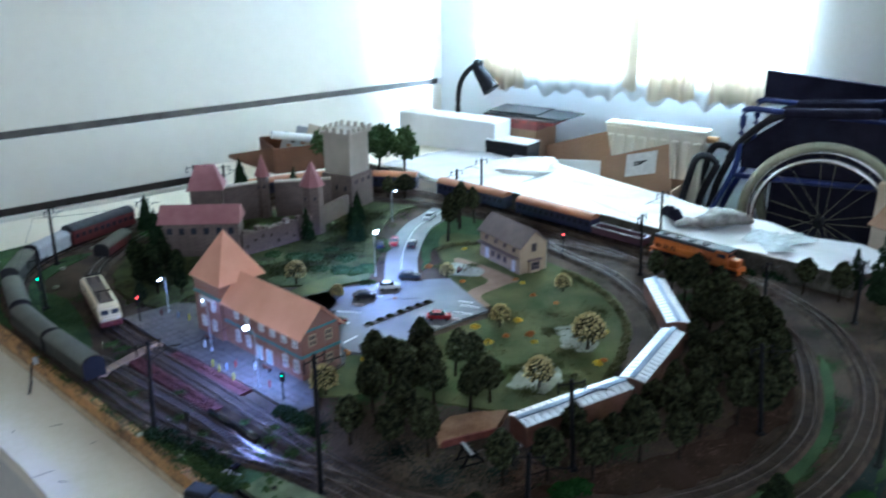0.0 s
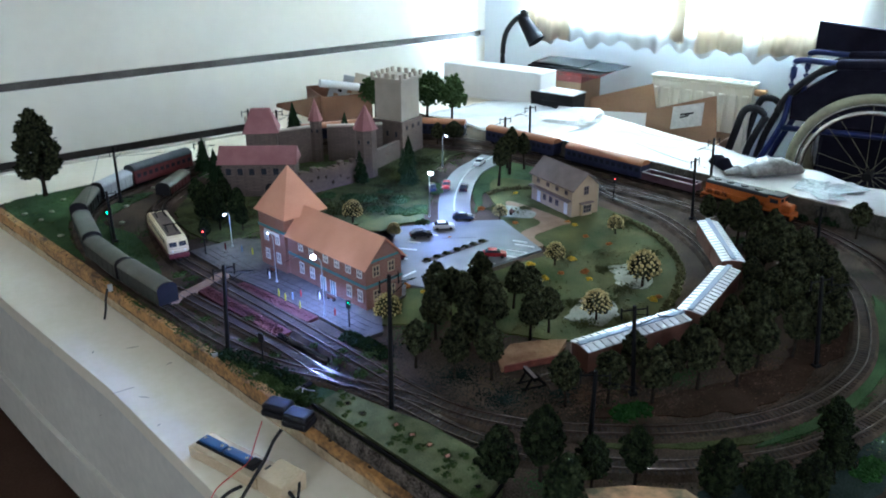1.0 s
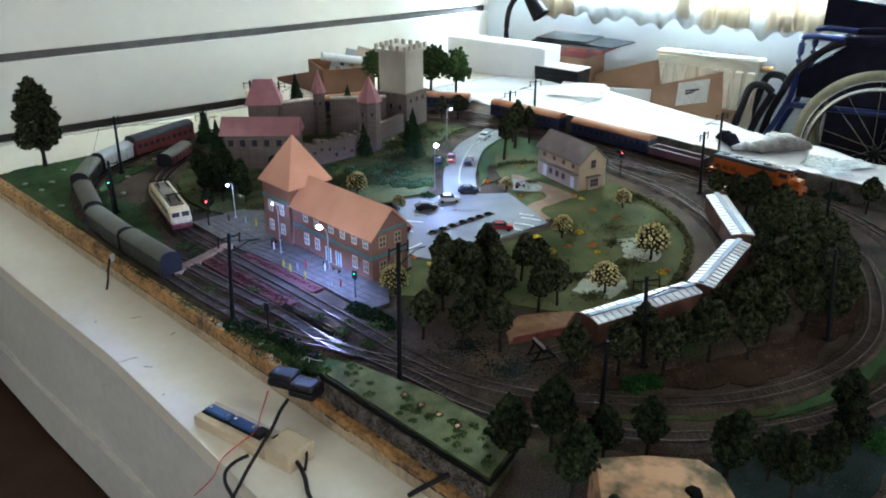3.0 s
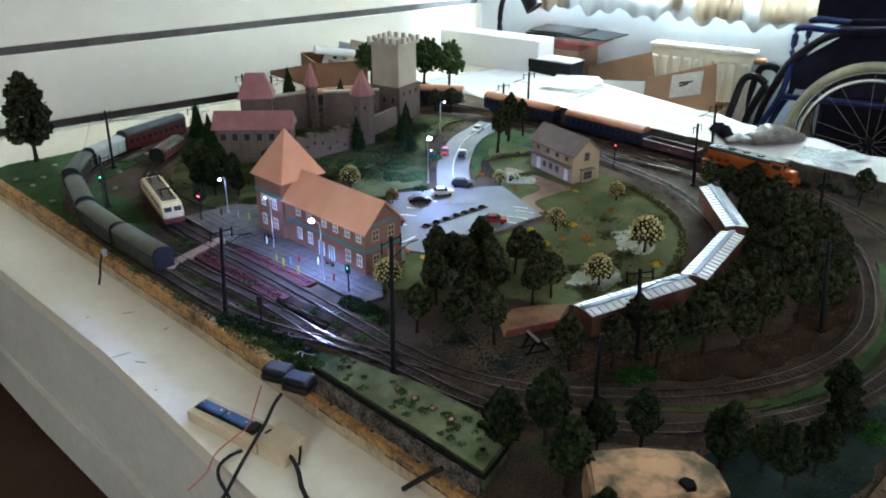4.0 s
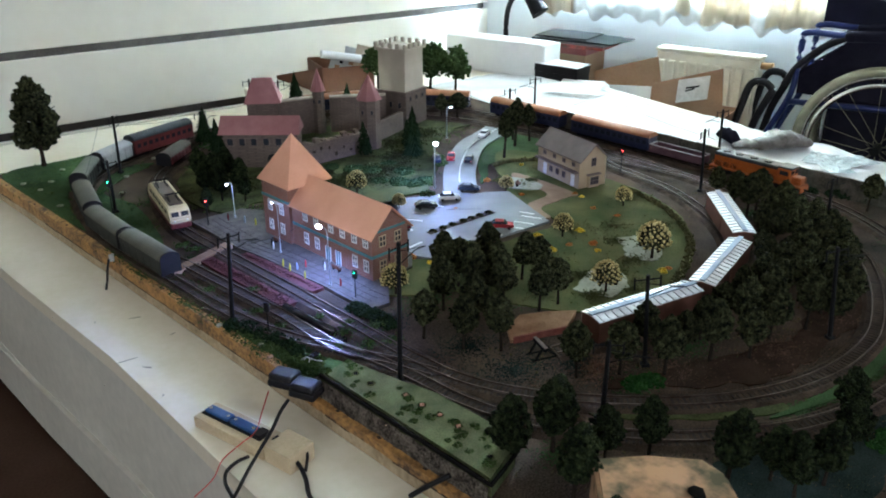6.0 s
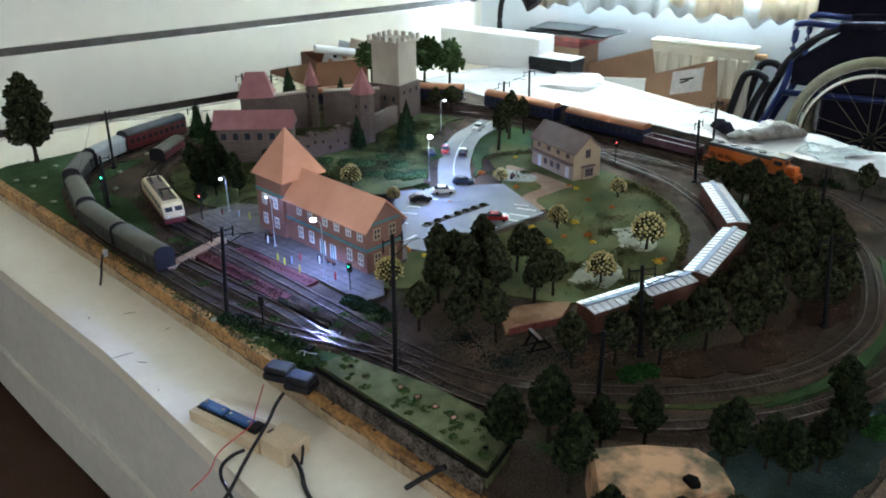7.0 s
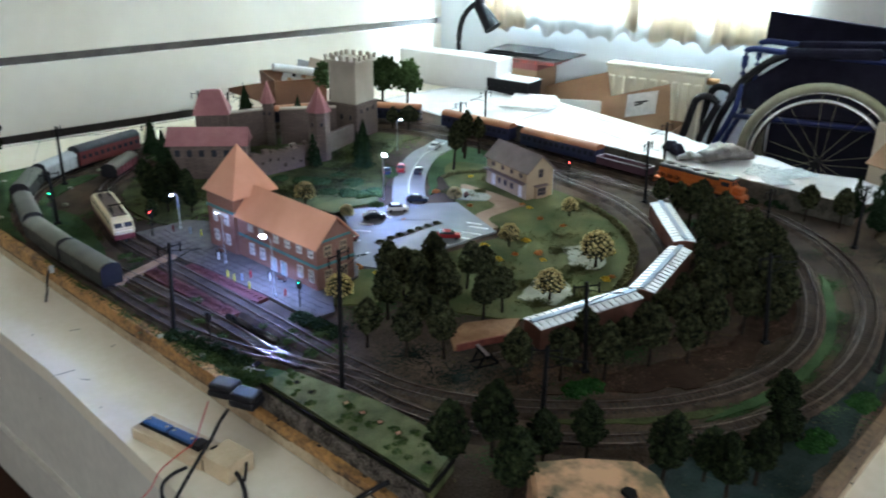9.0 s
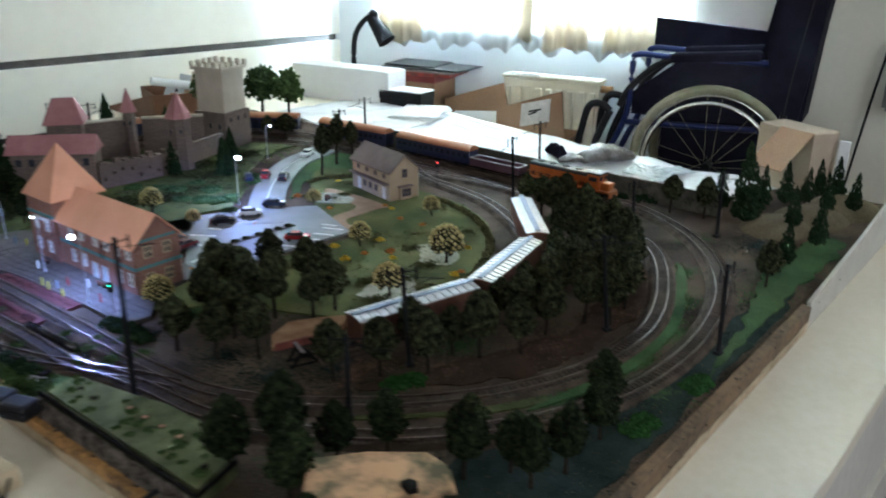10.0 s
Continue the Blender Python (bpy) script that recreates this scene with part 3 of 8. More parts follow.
patch("grass_strip", [(1.02, 0.352), (1.2, 0.375), (1.4, 0.40), (1.6, 0.42), (1.62, 0.47), (1.45, 0.47), (1.32, 0.44), (1.15, 0.385)], 0.0026, M_GRASS, "green verge along the outer edge", "grass", 0.012)
patch("earth_patch", [(0.70, 0.62), (0.85, 0.515), (1.0, 0.50), (1.15, 0.53), (1.25, 0.60), (1.16, 0.60), (1.0, 0.55), (0.85, 0.58)], 0.0016, mat("bare red-brown earth", (0.022, 0.013, 0.009), (0.058, 0.034, 0.023), 0.95, 0, 30, 500, 0.5, 0.002), "bare reddish earth at the wood's edge", "earth", 0.014)
patch("gravel_patch", [(0.86, 0.83), (0.88, 0.785), (0.93, 0.79), (0.96, 0.84), (0.92, 0.86)], 0.0032, M_SAND, "pale gravel circle under a tree", "gravel", 0.011)
patch("gravel_patch", [(1.02, 0.865), (1.04, 0.83), (1.09, 0.85), (1.10, 0.91), (1.06, 0.92)], 0.0032, M_SAND, "pale gravel circle under a tree", "gravel", 0.011)
patch("gravel_patch", [(1.08, 1.25), (1.12, 1.20), (1.15, 1.22), (1.14, 1.28), (1.10, 1.29)], 0.0032, M_SAND, "pale sandy seating place by the house", "gravel", 0.003)
patch("path", [(1.16, 1.30), (1.17, 1.14), (1.14, 1.13), (1.06, 1.12), (1.04, 1.075), (1.025, 1.085), (1.05, 1.15), (1.12, 1.17), (1.13, 1.28)], 0.0028, M_PATH, "reddish gravel path to the house", "path", 0.002)

patch("moss_bank", [(0.60, 0.305), (0.80, 0.318), (1.0, 0.342), (1.25, 0.371), (1.36, 0.40), (1.2, 0.415), (1.0, 0.378), (0.86, 0.388), (0.75, 0.42), (0.66, 0.44)], 0.0016, M_MOSS, "blue-green mossy ground along the outer edge", "moss", 0.007)
# scuffs on the white board
for x, y, rz, ln in ((0.2495, 1.1165, -4, 0.016), (0.267, 1.081, -48, 0.008), (0.205, 1.071, 20, 0.002), (0.245, 1.258, 40, 0.003), (0.261, 1.000, 10, 0.002), (0.329, 1.151, 15, 0.005), (0.196, 1.313, 60, 0.002), (0.300, 1.235, -20, 0.009)):
    bm = B()
    prism(bm, [(-ln, 0.0), (-ln * 0.4, -0.0010), (ln, -0.0003), (ln * 0.5, 0.0009)], 0.0, 0.0004)
    solid("scuff_mark", bm, M_SCUFF, "small grey-brown scuff on the white board", "scuff", "structure", m=pose(x, y, -0.04, 0, 0, rz))

# grass fibres and crumbs of turf, too many to count
def inside(poly, x, y):
    c = False
    for (x0, y0), (x1, y1) in zip(poly, poly[1:] + poly[:1]):
        if (y0 > y) != (y1 > y) and x < (x1 - x0) * (y - y0) / (y1 - y0) + x0:
            c = not c
    return c


def turf(label, outlines, dense, tall, material, z=0.0012, grow=0.008, seed=5):
    """Tufts of a few blades scattered over outlines and a little past their edges."""
    r = random.Random(seed)
    V, F = [], []
    for pts in outlines:
        poly = [(p.x, p.y) for p in catmull(pts, 6, True)]
        xs, ys = [p[0] for p in poly], [p[1] for p in poly]
        area = (max(xs) - min(xs)) * (max(ys) - min(ys))
        for _ in range(int(area * dense)):
            x, y = r.uniform(min(xs), max(xs)), r.uniform(min(ys), max(ys))
            if not inside(poly, x, y) or noise.noise(Vector((x, y, 0)) * 45) < -0.15:
                continue
            x, y = x + r.gauss(0, grow), y + r.gauss(0, grow)
            for _k in range(4):
                a, h, k = r.uniform(0, 6.28), tall * r.uniform(0.4, 1.1), len(V)
                w, l = tall * 0.30, h * r.uniform(0.6, 1.6)
                dx, dy = math.cos(a), math.sin(a)
                bx, by = x + r.uniform(-1, 1) * tall * 0.5, y + r.uniform(-1, 1) * tall * 0.5
                V += [(bx - dy * w, by + dx * w, z - 0.001), (bx + dy * w, by - dx * w, z - 0.001), (bx + dx * l, by + dy * l, z + h * 0.6)]
                F.append((k, k + 1, k + 2))
    me = bpy.data.meshes.new("grass")
    me.from_pydata(V, [], F)
    me.materials.append(material)
    return tagged(new("grass", me), label, "grass", kind="stuff")


M_BLADE = mat("mixed green grass fibre", (0.030, 0.066, 0.020), (0.13, 0.165, 0.055), 0.9, 0, 16, 300, 0, isl=0.35, transl=0.4)
M_DRY = mat("dry olive and brown fibre", (0.045, 0.045, 0.02), (0.15, 0.115, 0.055), 0.9, 0, 16, 300, 0.2, isl=0.35)
turf("green grass fibres on the meadows and verges", (
    [(0.255, 1.96), (0.30, 1.60), (0.315, 1.55), (0.325, 1.70), (0.37, 1.82), (0.45, 1.90), (0.62, 1.93), (0.7, 1.99), (0.62, 2.02), (0.4, 2.0)],
    [(0.325, 1.36), (0.39, 0.93), (0.43, 0.86), (0.46, 0.87), (0.425, 0.95), (0.375, 1.10), (0.345, 1.28)],
    [(0.40, 1.72), (0.47, 1.80), (0.55, 1.86), (0.44, 1.86), (0.385, 1.78), (0.355, 1.66), (0.37, 1.50), (0.40, 1.38), (0.42, 1.48), (0.43, 1.62)],
    [(0.56, 1.45), (0.72, 1.44), (0.96, 1.36), (1.12, 1.56), (1.36, 1.68), (1.1, 1.87), (0.66, 1.83), (0.52, 1.58)],
    [(0.80, 0.455), (0.92, 0.432), (1.05, 0.438), (1.17, 0.475), (1.33, 0.58), (1.15, 0.505), (1.04, 0.452), (0.92, 0.445)]), 16000, 0.0042, M_BLADE)
turf("dry grass and weeds between the tracks and trees", (
    [(0.39, 1.19), (0.42, 1.02), (0.46, 0.92), (0.55, 0.80), (0.56, 0.95), (0.50, 1.03), (0.46, 1.18)],
    [(0.60, 0.80), (0.70, 0.66), (0.85, 0.54), (1.05, 0.53), (1.25, 0.60), (1.30, 0.70), (1.15, 0.66), (0.95, 0.62), (0.80, 0.66), (0.68, 0.76)],
    [(0.50, 0.55), (0.60, 0.42), (0.72, 0.33), (0.95, 0.34), (1.2, 0.39), (1.5, 0.44), (1.2, 0.41), (0.95, 0.37), (0.76, 0.40), (0.60, 0.52)],
    [(1.33, 0.92), (1.38, 0.80), (1.36, 0.95), (1.38, 1.10), (1.35, 1.05)]), 6000, 0.0034, M_DRY, 0.001, 0.012, 7)

# loose crumbs of moss and earth that thin out from their middle
def crumbs(label, centres, each, material, size=0.0022, seed=3, tall=0.0010, base=0.0004):
    r = random.Random(seed)
    V, F = [], []
    for x, y, rad in centres:
        for _ in range(int(each * rad / 0.04)):
            d, a = abs(r.gauss(0, 0.55)) * rad, r.uniform(0, 6.28)
            c = Vector((x + d * math.cos(a) * 1.2, y + d * math.sin(a) * 0.9, base + r.uniform(0, tall)))
            s, k = size * r.uniform(0.5, 1.2), len(V)
            V += [tuple(c + Vector((r.uniform(-s, s), r.uniform(-s, s), r.uniform(-0.0006, tall)))) for _ in range(5)]
            F += [(k, k + 1, k + 2), (k, k + 2, k + 3), (k + 1, k + 3, k + 4), (k, k + 3, k + 4)]
    me = bpy.data.meshes.new("scatter")
    me.from_pydata(V, [], F)
    me.materials.append(material)
    return tagged(new("scatter", me), label, "scatter", kind="stuff")


crumbs("dark blue-green moss crumbs scattered on the ground", ((0.63, 0.72, 0.05), (0.62, 0.80, 0.05), (0.70, 0.68, 0.04), (0.57, 0.92, 0.03), (0.62, 0.45, 0.05), (0.75, 0.36, 0.06), (0.90, 0.36, 0.05), (0.55, 0.40, 0.05), (1.02, 0.37, 0.05), (1.14, 0.39, 0.04), (1.26, 0.405, 0.04), (1.50, 0.53, 0.06)), 900, M_MOSS)
crumbs("green scatter crumbs thinning out on the ground", ((0.66, 0.95, 0.05), (0.78, 0.88, 0.06), (0.86, 0.62, 0.04), (1.36, 0.86, 0.03), (0.56, 0.56, 0.03), (0.43, 1.30, 0.03), (0.47, 1.62, 0.03), (0.40, 1.50, 0.03), (1.40, 0.44, 0.06), (1.30, 1.45, 0.06), (1.22, 1.44, 0.05), (1.36, 1.42, 0.04), (0.60, 1.55, 0.05), (0.73, 0.60, 0.03), (0.92, 0.43, 0.04), (1.0, 0.43, 0.03), (1.1, 0.45, 0.03), (1.2, 0.49, 0.03), (1.3, 0.55, 0.03), (0.85, 0.44, 0.03), (1.45, 0.62, 0.04), (1.3, 0.42, 0.05), (0.95, 0.37, 0.04)), 900, M_GRASS, seed=4)
M_DRY2 = mat("dry olive lawn fibre", (0.055, 0.062, 0.024), (0.16, 0.15, 0.065), 0.95, 0, 30, 300, 0.2, isl=0.35)
M_TURF = mat("lush green foam turf", (0.024, 0.056, 0.016), (0.090, 0.130, 0.042), 0.95, 0, 40, 400, 0.3, isl=0.3)
lush = []
for i in range(60):
    y = 1.44 - 0.57 * i / 59
    lush.append((0.3175 + (1.44 - y) * 0.1438 + 0.016 + 0.004 * math.sin(i * 1.7), y, 0.010 + 0.004 * (i % 3)))
crumbs("lush green turf growing along the wooden edging", lush + [(0.40, 0.96, 0.02), (0.415, 0.92, 0.022), (0.43, 0.895, 0.022), (0.395, 1.0, 0.015)], 620, M_TURF, 0.0023, 9, 0.0030)
crumbs("reddish earth crumbs at the wood's edge", ((0.72, 0.66, 0.05), (0.80, 0.58, 0.05), (0.95, 0.53, 0.06), (1.10, 0.53, 0.05), (1.22, 0.60, 0.05), (0.62, 0.66, 0.03), (1.30, 0.68, 0.04)), 900, mat("red-brown earth crumbs", (0.07, 0.04, 0.028), (0.17, 0.10, 0.065), 0.95, 0, 30, 500, 0.3), seed=5)

crumbs("dry olive crumbs mottling the park lawn", ((0.80, 0.85, 0.04), (0.90, 0.93, 0.05), (1.00, 0.85, 0.04), (1.10, 0.97, 0.05), (1.18, 0.92, 0.04), (1.24, 1.05, 0.04), (1.03, 1.00, 0.04), (0.96, 0.79, 0.03), (1.22, 1.30, 0.04), (1.12, 1.24, 0.03), (0.85, 0.99, 0.03)), 420, M_DRY2, 0.0020, 13, 0.0022)
crumbs("dark tufts of grass on the castle slope", ((0.62, 1.60, 0.05), (0.72, 1.52, 0.05), (0.80, 1.50, 0.05), (0.88, 1.47, 0.05), (0.95, 1.50, 0.05), (1.03, 1.56, 0.05), (1.08, 1.64, 0.05), (1.16, 1.68, 0.05)), 1600, M_SLOPE, 0.0034, 31, 0.0040)
crumbs("green crumbs grown over the gravel circles", ((0.87, 0.80, 0.022), (0.95, 0.83, 0.022), (0.90, 0.86, 0.020), (1.02, 0.85, 0.020), (1.09, 0.88, 0.022), (1.05, 0.925, 0.020), (0.93, 0.775, 0.018), (1.10, 1.29, 0.018), (1.15, 1.25, 0.018)), 700, M_LAWN, 0.0022, 14, 0.0030)

# road and parking place
ROADC = [(0.93, 1.20), (1.005, 1.31), (1.075, 1.40), (1.16, 1.485), (1.225, 1.535), (1.29, 1.565), (1.36, 1.60)]
strip("road", ROADC, 0.070, 0.0002, 0.0046, M_ASPH, "pale grey two-lane model road", "road", "structure")
LOT = [(0.72, 1.10), (0.748, 1.055), (0.90, 1.058), (1.02, 1.058), (1.065, 1.225), (0.97, 1.285), (0.86, 1.325), (0.70, 1.345), (0.69, 1.31), (0.80, 1.24)]
bm = B()
prism(bm, LOT, 0.0002, 0.0042)
solid("parking_place", bm, M_ASPH, "pale grey parking place with white bays", "parking place", "structure")


def dash(name, a, b, width, z, label):
    bm = B()
    width *= 1.3
    sweep(bm, [Vector((*a, 0)), Vector((*b, 0))], [(-width / 2, z - 0.0006), (width / 2, z - 0.0006), (width / 2, z), (-width / 2, z)])
    return solid(name, bm, M_MARK, label, "road marking", "structure")


for p, h in even(catmull(ROADC, 8)[10:], 0.0165):
    d = Vector((math.cos(h), math.sin(h))) * 0.0040
    dash("lane_dash", (p.x - d.x, p.y - d.y), (p.x + d.x, p.y + d.y), 0.0022, 0.0052, "short white dash of the centre line")
for a, b in (((0.74, 1.115), (0.772, 1.122)), ((0.775, 1.085), (0.79, 1.09)), ((0.80, 1.235), (0.83, 1.20)), ((0.84, 1.245), (0.855, 1.225)), ((0.885, 1.268), (0.905, 1.235)), ((0.93, 1.285), (0.95, 1.252)),
             ((0.985, 1.062), (0.965, 1.095)), ((1.015, 1.075), (0.995, 1.108)), ((0.955, 1.058), (0.935, 1.09)), ((0.905, 1.060), (0.885, 1.09)), ((1.02, 1.1), (1.005, 1.125)), ((0.77, 1.20), (0.79, 1.175))):
    dash("bay_marking", a, b, 0.003, 0.0048, "white parking bay line")
strip("planter_kerb", [(0.805, 1.146), (0.88, 1.152), (0.965, 1.157)], 0.012, 0.004, 0.0055, M_PLAT, "low kerbed island in the parking place", "kerb", "structure")

# platform
PLT = [(0.482, 1.455), (0.501, 1.293), (0.517, 1.235), (0.533, 1.151), (0.548, 1.072), (0.556, 1.009), (0.566, 0.965), (0.60, 0.965), (0.64, 1.03), (0.70, 1.05), (0.73, 1.09), (0.70, 1.31), (0.69, 1.345), (0.585, 1.46)]
bm = B()
prism(bm, PLT, 0.0002, 0.0062)
pf = solid("platform", bm, M_PLAT, "grey paved station platform", "platform", "structure")
for o in (0.006, 0.019, 0.032, 0.045):
    bm = B()
    sweep(bm, catmull([(0.484 + o, 1.44), (0.501 + o, 1.293), (0.517 + o, 1.235), (0.533 + o, 1.151), (0.548 + o, 1.072), (0.556 + o, 1.009), (0.562 + o, 0.985)], 6), [(-0.0005, 0.0060), (0.0005, 0.0060), (0.0005, 0.0065), (-0.0005, 0.0065)])
    part("paving_joint", bm, M_SLEEP, pf)
for k in range(22):
    y = 1.40 - 0.0185 * k
    bm = B()
    x = 0.489 + (1.40 - y) * 0.178
    sweep(bm, [Vector((x + 0.002, y, 0)), Vector((x + 0.050, y + 0.006, 0))], [(-0.0003, 0.0060), (0.0003, 0.0060), (0.0003, 0.00645), (-0.0003, 0.00645)])
    part("paving_joint", bm, M_SLEEP, pf)
strip("gravel_bed", [(0.441, 1.285), (0.449, 1.226), (0.460, 1.165), (0.472, 1.089), (0.479, 1.050)], 0.024, 0.0002, 0.0052, M_RED_BED, "red-brown gravel bed between the tracks", "gravel", "structure")
strip("gravel_bed", [(0.496, 1.262), (0.508, 1.215), (0.521, 1.146), (0.535, 1.068)], 0.023, 0.0002, 0.0058, M_RED_BED, "red-brown gravel along the platform", "gravel", "structure")
strip("track_crossing", [(0.372, 1.262), (0.425, 1.285), (0.495, 1.315)], 0.018, 0.0002, 0.0078, M_PATH, "pale board crossing over the tracks", "crossing", "structure")


M_REDBIT = mat("maroon gravel grains", (0.035, 0.010, 0.012), (0.15, 0.055, 0.050), 0.9, 0, 60, 500, 0.2, isl=0.5)
crumbs("maroon gravel grains lying on the beds", [(p.x, p.y, 0.013) for p, _ in even(catmull([(0.443, 1.27), (0.449, 1.226), (0.460, 1.165), (0.472, 1.089), (0.478, 1.055)], 8), 0.010)] + [(p.x, p.y, 0.007) for p, _ in even(catmull([(0.499, 1.252), (0.508, 1.215), (0.521, 1.146), (0.534, 1.075)], 8), 0.010)], 420, M_REDBIT, 0.0013, 21, 0.0012, 0.0052)
crumbs("green weeds and grit between the station tracks", ((0.43, 1.06, 0.014), (0.435, 1.0, 0.012), (0.455, 1.13, 0.010), (0.50, 0.93, 0.016), (0.51, 0.88, 0.018), (0.545, 0.87, 0.014), (0.40, 1.17, 0.012), (0.545, 0.92, 0.016), (0.495, 0.99, 0.008), (0.475, 0.90, 0.010), (0.44, 1.33, 0.014), (0.43, 1.36, 0.016), (0.52, 0.95, 0.010)), 500, M_TURF, 0.0022, 22, 0.0030, 0.0040)


bm = B()
sweep(bm, [Vector((0.466, 1.045, 0)), Vector((0.476, 0.995, 0)), Vector((0.487, 0.935, 0))], [(-0.006, 0.0003), (0.006, 0.0003), (0.0056, 0.0090), (0.0030, 0.0140), (-0.0030, 0.0140), (-0.0056, 0.0090)])
bmesh.ops.bevel(bm, geom=bm.edges[:], offset=0.0012, segments=2, affect="EDGES")
solid("cable_cover", bm, mat("glossy black plastic", (0.006, 0.006, 0.008), (0.012, 0.012, 0.015), 0.12, 0, 60, 400, 0.0), "long glossy black cover between the station tracks", "cover", smooth=True)


# ---- tracks ----
def track(label, pts, closed=False, bed=0.046):
    path = catmull(pts, 8, closed)
    t = thing("track", label, "railway track", kind="structure")
    bm = B()
    sweep(bm, path, [(-bed / 2, 0.0003), (bed / 2, 0.0003), (bed / 2 - 0.007, 0.0052), (-bed / 2 + 0.007, 0.0052)], closed)
    part("ballast", bm, M_BALLAST, t)
    verts, faces = [], []
    for p, h in even(path, 0.0078, closed):
        c, s = math.cos(h), math.sin(h)
        k = len(verts)
        for z in (0.0041, 0.0060):
            for u, v in ((-0.0014, -0.0152), (0.0014, -0.0152), (0.0014, 0.0152), (-0.0014, 0.0152)):
                verts.append((p.x + u * c - v * s, p.y + u * s + v * c, z))
        faces += [(k, k + 3, k + 2, k + 1), (k + 4, k + 5, k + 6, k + 7), (k, k + 1, k + 5, k + 4), (k + 1, k + 2, k + 6, k + 5), (k + 2, k + 3, k + 7, k + 6), (k + 3, k, k + 4, k + 7)]
    me = bpy.data.meshes.new("sleepers")
    me.from_pydata(verts, [], faces)
    ob = part("sleepers", me, M_SLEEP, t, "row of dark brown sleepers")
    tagged(ob, kind="stuff")
    for side in (-1, 1):
        bm = B()
        o = side * 0.00825
        sweep(bm, path, [(o - 0.0009, 0.0060), (o + 0.0009, 0.0060), (o + 0.0007, 0.0086), (o - 0.0007, 0.0086)], closed)
        part("rail", bm, M_RAIL, t)
    return path


LOOP_A = [(1.525, 0.80), (1.515, 0.95), (1.503, 1.12), (1.483, 1.3), (1.46, 1.48), (1.43, 1.65), (1.36, 1.83), (1.22, 1.95), (1.0, 2.01), (0.8, 2.01), (0.66, 1.965), (0.54, 1.915),
          (0.445, 1.855), (0.378, 1.765), (0.348, 1.65), (0.335, 1.5), (0.347, 1.38), (0.368, 1.235), (0.388, 1.11), (0.41, 1.02), (0.44, 0.95), (0.47, 0.90), (0.494, 0.85),
          (0.514, 0.774), (0.530, 0.699), (0.559, 0.631), (0.599, 0.578), (0.641, 0.531), (0.689, 0.490), (0.748, 0.454), (0.814, 0.423), (0.893, 0.403), (0.980, 0.397), (1.091, 0.409), (1.211, 0.444),
          (1.305, 0.492), (1.40, 0.570), (1.475, 0.67)]
LOOP_B = [(0.478, 1.262), (0.492, 1.169), (0.503, 1.095), (0.510, 1.040), (0.518, 0.981), (0.527, 0.905), (0.538, 0.825), (0.559, 0.738), (0.596, 0.672), (0.642, 0.62), (0.693, 0.574), (0.746, 0.534), (0.812, 0.498),
          (0.894, 0.472), (0.99, 0.464), (1.10, 0.483), (1.22, 0.541), (1.322, 0.616), (1.375, 0.69), (1.41, 0.80), (1.425, 0.92), (1.43, 1.03), (1.432, 1.15), (1.415, 1.35), (1.39, 1.5), (1.345, 1.66),
          (1.25, 1.81), (1.15, 1.90), (1.0, 1.945), (0.8, 1.94), (0.68, 1.895), (0.585, 1.815), (0.52, 1.735), (0.487, 1.64), (0.465, 1.54), (0.455, 1.44), (0.463, 1.355)]
SPUR_C = [(1.415, 1.36), (1.385, 1.29), (1.357, 1.21), (1.348, 1.112), (1.33, 1.01), (1.275, 0.89), (1.215, 0.806), (1.145, 0.748), (1.04, 0.70), (0.94, 0.680), (0.84, 0.684), (0.745, 0.704), (0.70, 0.716)]
A = track("outer loop of model track on brown ballast", LOOP_A, True)
Bp = track("inner loop of model track past the platform", LOOP_B, True)
C = track("siding of model track ending at a buffer stop", SPUR_C)
track("station siding of model track with turnouts", [(0.360, 1.40), (0.378, 1.36), (0.401, 1.299), (0.413, 1.24), (0.435, 1.129), (0.453, 1.033), (0.463, 0.955), (0.470, 0.905), (0.485, 0.862)], bed=0.040)
track("short crossover track between the loops", [(0.468, 0.925), (0.485, 0.87), (0.515, 0.82), (0.540, 0.77)], bed=0.036)
track("curved link track to the siding", [(1.43, 1.06), (1.40, 1.20), (1.372, 1.30), (1.365, 1.36)], bed=0.036)


def along(path, near, closed=True):
    """Place and heading on a path at its point nearest to a place."""
    i = min(range(len(path)), key=lambda k: (path[k].xy - Vector(near)).length)
    a, b = path[i - 1], path[(i + 1) % len(path)]
    return path[i], math.degrees(math.atan2(b.y - a.y, b.x - a.x))


# ---- plants ----
def ico(sub):
    bm = B()
    bmesh.ops.create_icosphere(bm, subdivisions=sub, radius=1.0)
    v = np.array([x.co[:] for x in bm.verts])
    f = np.array([[x.index for x in t.verts] for t in bm.faces])
    bm.free()
    return v, f


ICO0, ICO1, ICO2 = ico(1), ico(2), ico(3)


